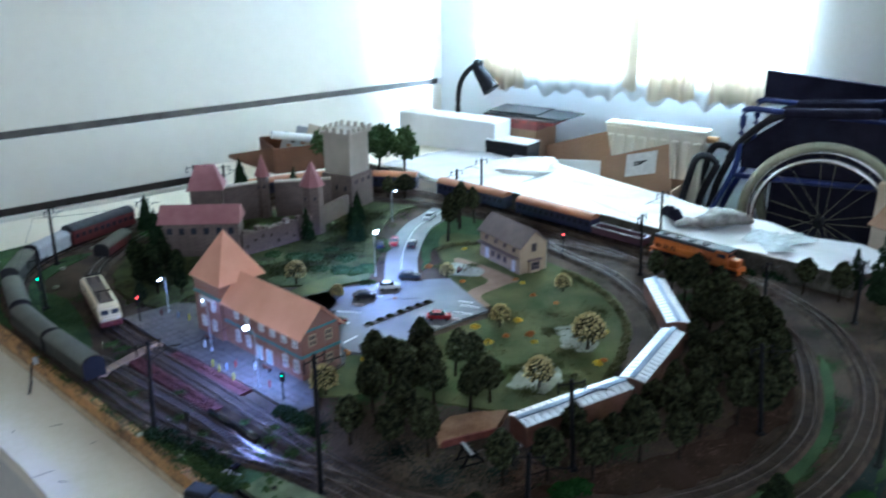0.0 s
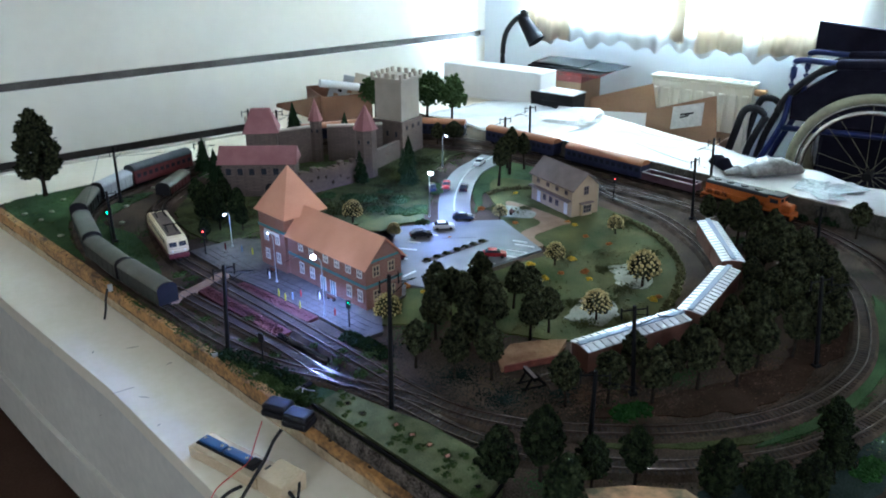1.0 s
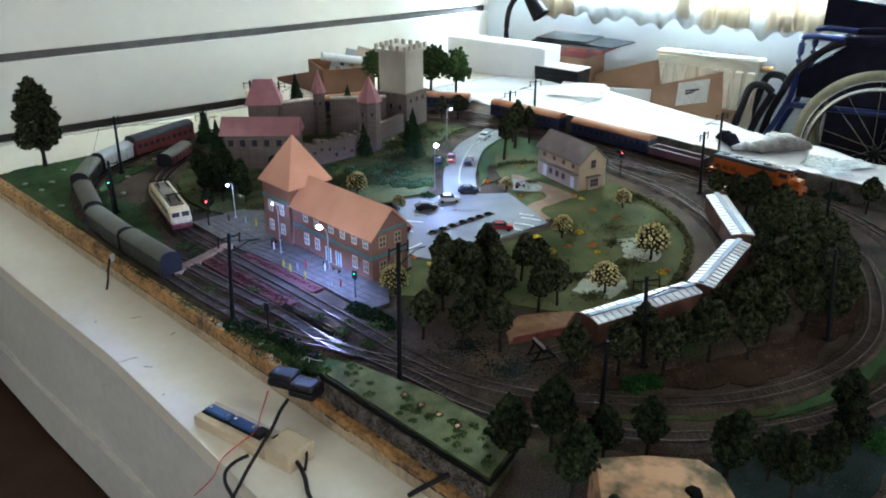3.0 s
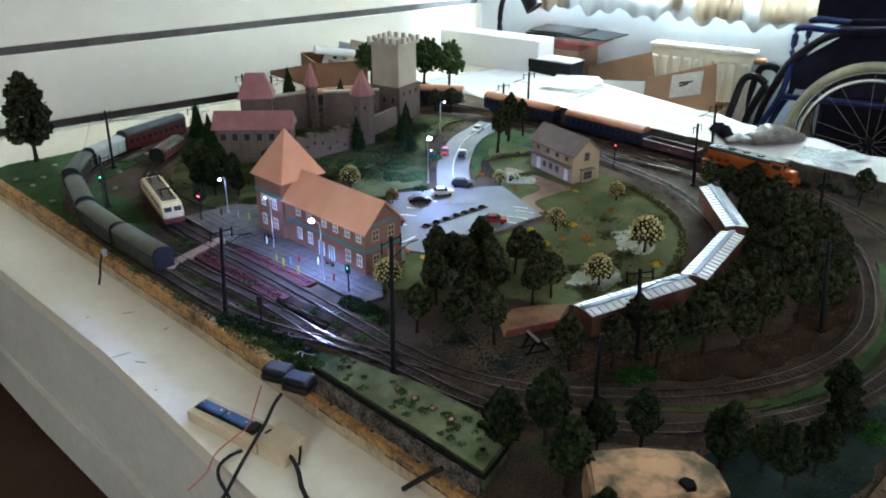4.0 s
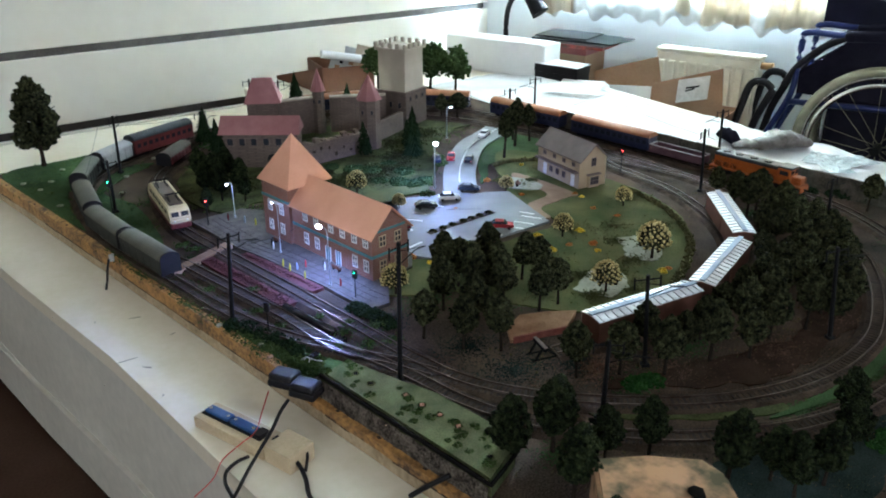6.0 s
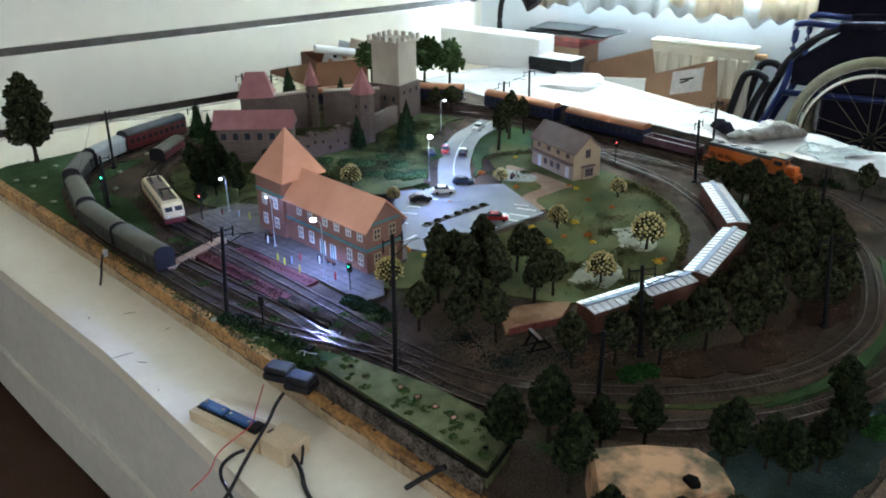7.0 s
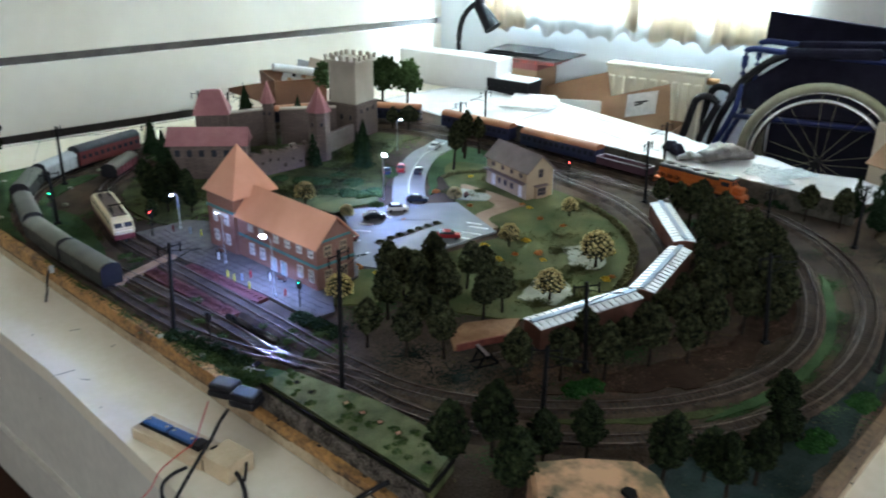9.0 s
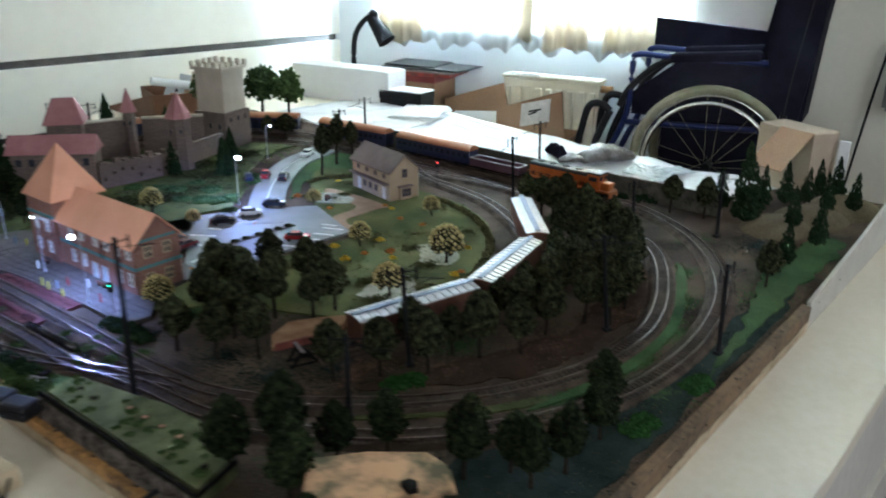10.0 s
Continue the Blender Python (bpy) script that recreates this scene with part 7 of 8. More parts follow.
# ---- cars ----
def car(x, y, rz, paint, label, z=0.0048, van_like=False):
    c = thing("car", label, "car", pose(x, y, z, 0, 0, rz) @ Matrix.Diagonal((0.9, 0.9, 0.9, 1)), "model cars")
    bm = B()
    prof = [(-0.0245, 0.0035), (0.0245, 0.0035), (0.0250, 0.0085), (0.0225, 0.0105), (0.0120, 0.0115), (-0.0200, 0.0120), (-0.0245, 0.0110)]
    prism(bm, prof, -0.0098, 0.0098, pose(0, 0, 0, 90, 0, 0))
    bmesh.ops.bevel(bm, geom=bm.edges[:], offset=0.0013, segments=2, affect="EDGES")
    part("body", bm, paint, c)
    bm = B()
    prof = [(0.0120, 0.0112), (0.0050, 0.0165), (-0.0130, 0.0168), (-0.0205, 0.0115)]
    prism(bm, prof, -0.0082, 0.0082, pose(0, 0, 0, 90, 0, 0))
    part("cabin_glass", bm, M_PANE, c)
    bm = B()
    prof = [(0.0050, 0.0163), (0.0045, 0.0172), (-0.0125, 0.0175), (-0.0135, 0.0166)]
    prism(bm, prof, -0.0084, 0.0084, pose(0, 0, 0, 90, 0, 0))
    part("roof", bm, paint, c)
    for wx in (-0.0155, 0.0155):
        for s in (-1, 1):
            bm = B()
            cyl(bm, (wx, s * 0.0072, 0.0034), (wx, s * 0.0101, 0.0034), 0.0034, None, 12)
            wh = part("wheel", bm, M_BLACK, c)
    for s in (-1, 1):
        bm = B()
        ball(bm, (0.0247, s * 0.0070, 0.0078), 0.0012, 1)
        part("headlight", bm, M_WHITE, c)
        bm = B()
        ball(bm, (-0.0246, s * 0.0075, 0.0085), 0.0011, 1)
        part("tail_light", bm, M_REDWIRE, c)


P_BLK = mat("black car paint", (0.012, 0.012, 0.015), (0.02, 0.02, 0.024), 0.2, 0, 60, 400, 0.0)
P_WHT = mat("white car paint", (0.70, 0.70, 0.68), (0.78, 0.78, 0.76), 0.25, 0, 60, 400, 0.0)
P_RED = mat("red car paint", (0.30, 0.02, 0.025), (0.38, 0.035, 0.04), 0.25, 0, 60, 400, 0.0)
P_BLU = mat("dark blue car paint", (0.02, 0.03, 0.06), (0.03, 0.045, 0.08), 0.25, 0, 60, 400, 0.0)
P_MAR = mat("maroon car paint", (0.10, 0.015, 0.02), (0.14, 0.025, 0.03), 0.25, 0, 60, 400, 0.0)
car(0.936, 1.258, -30, P_WHT, "white model car parked in a bay")
car(0.874, 1.250, -25, P_BLK, "black model car parked in a bay")
car(1.000, 1.275, -40, P_BLU, "dark blue model car at the junction")
car(1.098, 1.462, 230, P_RED, "red model car driving down the road")
car(1.120, 1.425, 45, P_BLK, "dark model car driving up the road")
car(1.275, 1.558, 210, P_WHT, "white model car at the road's far end")
car(0.925, 1.085, -40, P_RED, "dark red model car parked in a bay")
car(0.765, 1.180, 15, P_MAR, "maroon model car parked behind the station")
car(1.062, 1.470, 60, P_BLU, "dark blue model van at the roadside", van_like=True)


# ---- little figures and benches on the platform ----
def figure(x, y, colour, label, z=0.0062):
    bm = B()
    cyl(bm, (0, 0, 0), (0, 0, 0.010), 0.0022, 0.0026, 8)
    cyl(bm, (0, 0, 0.0098), (0, 0, 0.0165), 0.0030, 0.0018, 8)
    ball(bm, (0, 0, 0.0185), 0.0019, 2)
    solid("figurine", bm, colour, label, "figurine", group="platform figurines", m=pose(x, y, z, 0, 0, 0) @ Matrix.Diagonal((0.58, 0.58, 0.66, 1)))


P_YEL = mat("yellow paint", (0.45, 0.40, 0.03), (0.55, 0.50, 0.06), 0.6, 0, 60, 400, 0)
P_SKY = mat("pale blue paint", (0.20, 0.25, 0.34), (0.28, 0.34, 0.42), 0.6, 0, 60, 400, 0)
for x, y, c, n in ((0.530, 1.175, P_YEL, "yellow"), (0.531, 1.153, P_YEL, "yellow"), (0.542, 1.149, P_SKY, "pale blue"), (0.558, 1.150, P_RED, "red"), (0.537, 1.113, P_YEL, "yellow"), (0.580, 1.130, P_BLK, "black"), (0.578, 1.122, P_WHT, "white"),
                   (0.571, 1.367, P_YEL, "yellow"), (0.560, 1.390, P_SKY, "pale blue"), (0.569, 1.056, P_RED, "red"), (0.54, 1.42, P_MAR, "maroon"), (0.549, 1.249, P_WHT, "white"), (0.552, 1.262, P_BLK, "black")):
    figure(x, y, c, f"tiny {n} painted plain figurine on the platform")


def bench(x, y, rz):
    b = thing("bench", "small brown bench on the platform", "bench", pose(x, y, 0.0062, 0, 0, rz), "platform benches")
    bm = B()
    box(bm, (-0.009, -0.003, 0.0045), (0.009, 0.003, 0.0055))
    part("seat", bm, M_BOXSIDE, b)
    bm = B()
    box(bm, (-0.009, 0.0025, 0.0060), (0.009, 0.0035, 0.0105))
    part("backrest", bm, M_BOXSIDE, b)
    for s in (-1, 1):
        bm = B()
        box(bm, (s * 0.007 - 0.0006, -0.0025, 0), (s * 0.007 + 0.0006, 0.003, 0.0062))
        part("leg", bm, M_DARK, b)


bench(0.592, 1.108, 98)
bench(0.566, 1.266, 98)
bench(1.10, 1.235, 30)

# ---- things on the near edge of the table ----
TZ = -0.04
BLK = pose(0.306, 0.858, TZ, 0, 0, 19)
wb = thing("wooden_block", "pale wooden block with blue terminal strip", "wooden block", BLK)
bm = B()
box(bm, (-0.019, -0.060, 0), (0.019, 0.060, 0.016), 0.0015)
part("block", bm, M_WOOD, wb)
bm = B()
box(bm, (-0.009, -0.046, 0.0155), (0.009, 0.056, 0.0180), 0.0008)
part("socket", bm, M_BLACK, wb, "black socket under the terminals")
for y in (-0.012, 0.032):
    bm = B()
    box(bm, (-0.0072, y - 0.0205, 0.018), (0.0072, y + 0.0205, 0.0225), 0.0022)
    tm = part("terminal", bm, M_BLUE, wb, "blue plastic terminal")
    for yy in (y - 0.0155, y + 0.0155):
        bm = B()
        cyl(bm, (0, yy, 0.0222), (0, yy, 0.0230), 0.0022, None, 10)
        part("screw", bm, M_CHROME, tm)
bm = B()
box(bm, (-0.0085, -0.0455, 0.018), (0.0085, -0.0335, 0.0225), 0.001)
part("clamp", bm, M_BLACK, wb)
sb = thing("wooden_block", "short pale wooden block with a cable end", "wooden block", BLK @ pose(0.001, -0.084, 0, 0, 0, -3))
bm = B()
box(bm, (-0.020, -0.022, 0), (0.020, 0.022, 0.024), 0.0015)
part("block", bm, M_WOOD, sb)
bm = B()
box(bm, (-0.007, 0.0185, 0.0200), (0.003, 0.0224, 0.0244), 0.0008)
part("cable_notch", bm, M_BLACK, sb, "dark cable notch")
for x, y, rz in ((0.3765, 0.866, 31), (0.3865, 0.829, 29)):
    t = thing("power_adapter", "black moulded power adapter with a blue sheen", "power adapter", pose(x, y, 0.0030, 0, 0, rz), "power adapters")
    bm = B()
    box(bm, (-0.0140, -0.0185, 0), (0.0140, 0.0185, 0.010), 0.003)
    part("case", bm, M_BLACK, t)
    bm = B()
    box(bm, (-0.0134, -0.0180, 0.0085), (0.0134, 0.0180, 0.0185), 0.0045)
    part("lid", bm, M_BLACK, t)


def cable(pts, r, material, label, category="cable"):
    bm = B()
    tube(bm, catmull(pts, 8), r, 7)
    return solid("cable", bm, material, label, category, smooth=True)


cable([(0.362, 0.829, 0.0060), (0.349, 0.826, -0.0040), (0.326, 0.802, -0.0060), (0.306, 0.788, -0.0120), (0.283, 0.780, -0.0300), (0.264, 0.765, -0.0365), (0.250, 0.751, -0.0365), (0.233, 0.737, -0.0368)], 0.0022, M_BLACK, "black power cable running over the wooden block")
cable([(0.296, 0.809, -0.0360), (0.280, 0.808, -0.0360), (0.264, 0.799, -0.0360), (0.255, 0.782, -0.0365), (0.252, 0.756, -0.0370), (0.249, 0.730, -0.0372)], 0.0022, M_BLACK, "black cable end looping out from the wooden block")
cable([(0.330, 0.763, -0.0260), (0.333, 0.751, -0.0300), (0.330, 0.732, -0.0350), (0.322, 0.711, -0.0365), (0.317, 0.687, -0.0365)], 0.0027, M_BLACK, "black plug cable on the table edge")
cable([(0.351, 0.773, -0.0200), (0.347, 0.758, -0.0260), (0.336, 0.743, -0.0345)], 0.0018, M_BLACK, "thin black cable beside the plug")
cable([(0.409, 0.638, -0.0360), (0.420, 0.626, -0.0220), (0.428, 0.611, -0.0060), (0.436, 0.601, 0.0040)], 0.0032, M_BLACK, "short black cable running up the edge")
cable([(0.356, 0.874, -0.0040), (0.337, 0.856, -0.0180), (0.314, 0.825, -0.0180), (0.292, 0.817, -0.0200), (0.269, 0.822, -0.0360), (0.248, 0.800, -0.0385), (0.219, 0.783, -0.0385)], 0.0008, M_REDWIRE, "thin red wire over the wooden block")
cable([(0.418, 0.905, 0.002), (0.420, 0.890, 0.014), (0.424, 0.875, 0.016), (0.427, 0.860, 0.021)], 0.0006, M_GREYCAR, "thin pale wire at the embankment")
cl = thing("spring_clamp", "white and black spring clamp on the wooden edging", "clamp", pose(0.312, 1.375, -0.002, 0, 0, 8))
bm = B()
box(bm, (-0.003, -0.003, 0.004), (0.005, 0.003, 0.017), 0.0015)
part("jaw", bm, M_GREYCAR, cl)
bm = B()
tube(bm, [(-0.004, 0, 0.010), (-0.010, 0.0, -0.010), (-0.0125, 0.0, -0.026), (-0.022, -0.012, -0.037)], 0.0020, 6)
part("grip", bm, M_BLACK, cl)

# ---- behind the railway ----
def open_box(name, m, sx, sy, sz, label, flaps, wall=0.004, outer=None, inner=None):
    t = thing(name, label, "box", m)
    for i, (lo_, hi_) in enumerate((((-sx / 2, -sy / 2), (sx / 2, -sy / 2 + wall)), ((-sx / 2, sy / 2 - wall), (sx / 2, sy / 2)), ((-sx / 2, -sy / 2 + wall), (-sx / 2 + wall, sy / 2 - wall)), ((sx / 2 - wall, -sy / 2 + wall), (sx / 2, sy / 2 - wall)))):
        bm = B()
        box(bm, (*lo_, 0), (*hi_, sz), 0.0008)
        part("side", bm, outer or M_CARD, t)
    bm = B()
    box(bm, (-sx / 2 + wall, -sy / 2 + wall, 0), (sx / 2 - wall, sy / 2 - wall, wall))
    part("bottom", bm, inner or M_CARDIN, t)
    for x, y, rz, tilt, ln, wd in flaps:
        bm = B()
        box(bm, (-wd / 2, 0, 0), (wd / 2, wall, ln), 0.0008, pose(x, y, sz, tilt, 0, rz))
        part("flap", bm, outer or M_CARD, t)
    return t

# cardboard box standing open behind the table
cb = open_box("cardboard_box", wall_m(0.845, 0.21, FLOOR), 0.55, 0.175, 0.27, "open brown cardboard box with a white label", ())
CBI = Matrix(cb.matrix_basis).inverted()


def flap(outline, inward, name="flap", material=None, label="", thick=0.002):
    """A flap folded up: outline along the wall and up."""
    bm = B()
    prism(bm, [(x, z) for x, z in outline], -thick, thick, CBI @ wall_m(0, inward, 0) @ pose(0, 0, 0, 90, 0, 0))
    return part(name, bm, material or M_CARD, cb, label)


flap([(0.865, -0.14), (1.118, -0.14), (1.099, 0.033), (0.865, -0.046)], 0.298)
flap([(0.575, -0.14), (0.85, -0.14), (0.815, 0.014), (0.572, -0.066)], 0.135)
flap([(0.665, -0.14), (0.862, -0.14), (0.862, -0.058), (0.700, -0.073)], 0.292, "lining", M_STYRO, "white inside face")
flap([(0.955, -0.100), (1.060, -0.072), (1.062, 0.006), (0.958, -0.022)], 0.2985, "label", M_PAPER, "white paper label", 0.0034)

for x0, x1, z_ in ((0.985, 1.03, -0.048), (0.985, 1.015, -0.058)):
    flap([(x0, z_), (x1, z_ + 0.012), (x1, z_ + 0.018), (x0, z_ + 0.006)], 0.2990, "label_bar", M_DARK, "dark unreadable print", 0.0040)

# white foam block and boxes on the table behind the castle
fb = thing("foam_box", "long white foam packing box", "box", pose(1.955, 2.28, -0.04, 0, 0, 107))
bm = B()
box(bm, (-0.19, -0.05, 0), (0.21, 0.05, 0.118), 0.004)
part("base", bm, M_STYRO, fb)
bm = B()
box(bm, (-0.205, -0.056, 0.02), (-0.188, 0.056, 0.116), 0.004)
part("lid", bm, M_STYRO, fb)


def carton(name, x, y, z, rz, sx, sy, sz, m1, m2, label, tilt=0):
    t = thing(name, label, "box", pose(x, y, z, tilt, 0, rz))
    bm = B()
    box(bm, (-sx / 2, -sy / 2, 0), (sx / 2, sy / 2, sz * 0.8), 0.002)
    part("base", bm, m1, t)
    bm = B()
    box(bm, (-sx / 2 - 0.0015, -sy / 2 - 0.0015, sz * 0.55), (sx / 2 + 0.0015, sy / 2 + 0.0015, sz), 0.002)
    part("lid", bm, m2, t)
    return t


M_REDCARD = mat("red and brown printed carton", (0.10, 0.04, 0.03), (0.42, 0.05, 0.035), 0.5, 0, 24, 200, 0.05, lo=0.42, hi=0.58)
ct = thing("carton", "tall brown carton with a red printed rim", "box", wall_m(0.455, 0.105, FLOOR - 0.0))
bm = B()
box(bm, (-0.165, -0.085, 0), (0.100, 0.085, 0.413), 0.002)
part("body", bm, M_CARD, ct)
bm = B()
box(bm, (-0.168, -0.088, 0.395), (0.103, 0.088, 0.420), 0.002)
part("rim", bm, mat("dark red carton rim", (0.16, 0.02, 0.02), (0.24, 0.035, 0.03), 0.5, 0, 24, 200, 0.05), ct, "dark red printed rim")
bm = B()
box(bm, (-0.02, 0.0885 * YIN - 0.001, 0.22), (0.08, 0.0885 * YIN + 0.001, 0.36), 0.0004)
part("label", bm, M_CARDIN, ct, "pale paper label")
ma = thing("magazine_pile", "dark folders and red magazines piled on the carton", "magazines", wall_m(0.50, 0.12, FLOOR + 0.421))
for x, y, rz, sx, sy, z0_, z1_, m_, lb in ((0.02, 0.0, 3, 0.205, 0.17, 0.0, 0.013, M_REDCARD, "red printed magazine"), (0.01, 0.0, -4, 0.26, 0.17, 0.0132, 0.020, M_GREYROOF, "grey-brown folder"),
                                           (-0.02, 0.006, 5, 0.30, 0.18, 0.0202, 0.027, M_BLACK, "black folder"), (0.035, 0.0, -7, 0.29, 0.17, 0.0272, 0.031, M_DARK, "dark grey cover"), (-0.05, 0.0, 2, 0.21, 0.16, 0.0312, 0.036, M_BLACK, "black folder")):
    bm = B()
    box(bm, (-sx / 2, -sy / 2, z0_), (sx / 2, sy / 2, z1_), 0.001, pose(x, y, 0, 0, 0, rz))
    part("magazine", bm, m_, ma, lb)
bc = carton("carton", 2.010, 2.03, -0.04, FAR_RZ - 2, 0.165, 0.085, 0.058, M_BLACK, M_BLACK, "flat black carton with white papers on it")
bm = B()
box(bm, (-0.085, -0.046, 0), (0.080, 0.044, 0.003), 0.0005)
solid("paper_sheet", bm, M_SHEET, "white paper lying on the black carton", "papers", m=pose(2.010, 2.03, 0.0185, 0, 0, FAR_RZ - 4))
ps = thing("paper_stack", "loose stack of white papers", "papers", pose(1.92, 1.86, -0.024, 0, 0, 20))
for i in range(5):
    bm = B()
    box(bm, (-0.10 + 0.004 * i, -0.07, 0.0012 * i), (0.09 + 0.006 * i, 0.07, 0.0012 * i + 0.001), 0, pose(0, 0, 0, 0, 0, 4 * i))
    part("sheet", bm, M_PAPER, ps)
bm = B()
prism(bm, [(-0.14, -0.11), (0.10, -0.13), (0.15, 0.06), (0.02, 0.13), (-0.13, 0.10)], 0.0, 0.0015)
solid("paper_sheet", bm, M_PAPER, "white paper sheet hanging over the table edge", "papers", m=pose(1.82, 1.87, -0.028, 0, -2, 12))

# brown open box with magazines behind the castle
M_BROWNBOX = mat("dark brown carton", (0.115, 0.046, 0.021), (0.175, 0.074, 0.035), 0.6, 0, 14, 200, 0.1)
BXM = pose(1.266, 2.35, -0.04, 0, 0, -13.6)
tr = open_box("cardboard_box", BXM @ pose(0.085, 0.10, 0), 0.17, 0.20, 0.083, "dark brown open carton holding magazines behind the castle", (), 0.004, M_BROWNBOX, M_CARD)
bm = B()
prism(bm, [(0.0, 0.0), (0.30, 0.0), (0.30, 0.012), (0.0, 0.086)], -0.0015, 0.0015, Matrix(tr.matrix_basis).inverted() @ BXM @ pose(-0.001, 0.002, 0, 90, 0, 107))
part("flap", bm, M_BROWNBOX, tr, "long brown side flap")
mg = thing("rolled_magazine", "rolled white magazine lying across the carton", "magazine")
bm = B()
cyl(bm, (1.275, 2.375, 0.084), (1.425, 2.345, 0.054), 0.0125, 0.0135, 14)
part("roll", bm, M_SHEET, mg)
bm = B()
cyl(bm, (1.405, 2.349, 0.058), (1.418, 2.3464, 0.0554), 0.0140, 0.0142, 14)
part("cover_stripe", bm, P_BLU, mg, "dark blue cover stripe")
for i, (x, y, rz, tl, ht) in enumerate(((0.125, 0.05, -20, 24, 0.135), (0.105, 0.09, -8, 12, 0.12), (0.06, 0.12, -30, 30, 0.105))):
    t = thing("magazine", "worn printed magazine leaning in the carton", "magazine", BXM @ pose(x, y, 0.006, -tl, 14, rz), "magazines in the carton")
    bm = B()
    box(bm, (-0.026, -0.002, 0), (0.026, 0.002, ht), 0.0006)
    part("pages", bm, M_PAPER, t)
    bm = B()
    box(bm, (-0.0265, -0.0032, -0.001), (0.0265, -0.0022, ht + 0.001), 0.0003)
    cv = part("cover", bm, M_GREYCAR if i else M_CARDIN, t)
    for k in range(3):
        bm = B()
        box(bm, (-0.020 + 0.012 * k, -0.0038, ht * (0.35 + 0.17 * k)), (-0.004 + 0.012 * k, -0.0030, ht * (0.45 + 0.17 * k)), 0.0002)
        part("print_block", bm, (M_GREYROOF, M_CARD, M_DARK)[k], cv, "dull printed block")

# desk lamp with a black bent arm
dl = thing("desk_lamp", "black desk lamp with a bent neck", "lamp", pose(2.095, 2.385, -0.04, 0, 0, 0))
bm = B()
cyl(bm, (0, 0, 0), (0, 0, 0.014), 0.055, 0.05, 24)
part("base", bm, M_BLACK, dl)
bm = B()
tube(bm, catmull([(-0.01, 0.01, 0.012), (-0.02, 0.015, 0.12), (-0.012, 0.008, 0.21), (0.02, -0.02, 0.265), (0.045, -0.045, 0.262)], 6), 0.010, 10)
part("neck", bm, M_BLACK, dl, smooth=True)
bm = B()
cyl(bm, (0.030, -0.030, 0.268), (0.050, -0.095, 0.185), 0.020, 0.034, 18)
ball(bm, (0.035, -0.035, 0.275), 0.021, 2)
part("shade", bm, M_BLACK, dl)

# plastic bags on the sheet: folded pouches with creased film
def pouch(x, y, rz, ln, wd, ht, material, label, seed):
    bm = B()
    n, k = 22, 16
    rows = []
    for i in range(n + 1):
        u = i / n
        row = []
        for j in range(k):
            a = 6.2832 * j / k
            p = Vector((u * 9, math.cos(a) * 2, math.sin(a) * 2 + seed))
            f = 1 + 0.20 * noise.noise(p * 0.6) + 0.10 * noise.noise(p * 1.9)
            prof = math.sin(3.1416 * (0.06 + 0.86 * u)) ** 0.5
            zz = ht * 0.5 * prof * (1 + math.sin(a)) * f
            row.append(bm.verts.new((ln * (u - 0.5), wd * 0.5 * math.cos(a) * (0.75 + 0.25 * prof) * f, max(0.0004, zz))))
        rows.append(row)
    for r0, r1 in zip(rows, rows[1:]):
        for j in range(k):
            bm.faces.new((r0[j], r0[(j + 1) % k], r1[(j + 1) % k], r1[j]))
    bm.faces.new(rows[0])
    bm.faces.new(list(reversed(rows[-1])))
    solid("plastic_bag", bm, material, label, "bag", m=pose(x, y, -0.026, 0, 0, rz), smooth=True)


M_GREYBAG = mat("grey brown plastic film", (0.07, 0.062, 0.05), (0.20, 0.185, 0.165), 0.3, 0, 30, 160, 0.8, 0.004)
pouch(1.875, 1.115, -25, 0.135, 0.075, 0.042, M_GREYBAG, "creased grey-brown plastic bag on the sheet", 3)
pouch(1.805, 1.165, -40, 0.07, 0.045, 0.020, M_GREYBAG, "small creased grey plastic bag on the sheet", 8)
pouch(1.815, 1.225, 62, 0.085, 0.034, 0.034, M_NAVYCLOTH, "dark rolled pouch lying beside the bags", 5)
for i, (x, y, rz) in enumerate(((1.86, 1.00, 15), (1.90, 0.94, -20), (1.83, 0.95, 50))):
    bm = B()
    nx = 12
    vs = [[bm.verts.new((0.05 * (a / nx - 0.5) * 2, 0.032 * (b / nx - 0.5) * 2, 0.0035 + 0.004 * noise.noise(Vector((a * 0.5, b * 0.5, i * 7))))) for b in range(nx + 1)] for a in range(nx + 1)]
    for a in range(nx):
        for b in range(nx):
            bm.faces.new((vs[a][b], vs[a + 1][b], vs[a + 1][b + 1], vs[a][b + 1]))
    ob = solid("film_wrapper", bm, mat("clear blue-grey film", (0.42, 0.50, 0.52), (0.60, 0.68, 0.70), 0.08, 0, 40, 200, 0.6, 0.004) if not i else ob.data.materials[0], "clear glossy film wrapper on the sheet", "wrapper", m=pose(x, y, -0.026, 0, 0, rz), group="film wrappers")
    ob.modifiers.new("thick", "SOLIDIFY").thickness = 0.0008

# ---- radiator ----
ra = thing("radiator", "cream enamelled radiator under the window", "radiator", wall_m(0, 0, 0))
R0, R1, RZ0, RZ1 = 0.795, 1.158, -0.36, 0.041


def yin(v):
    return v * YIN


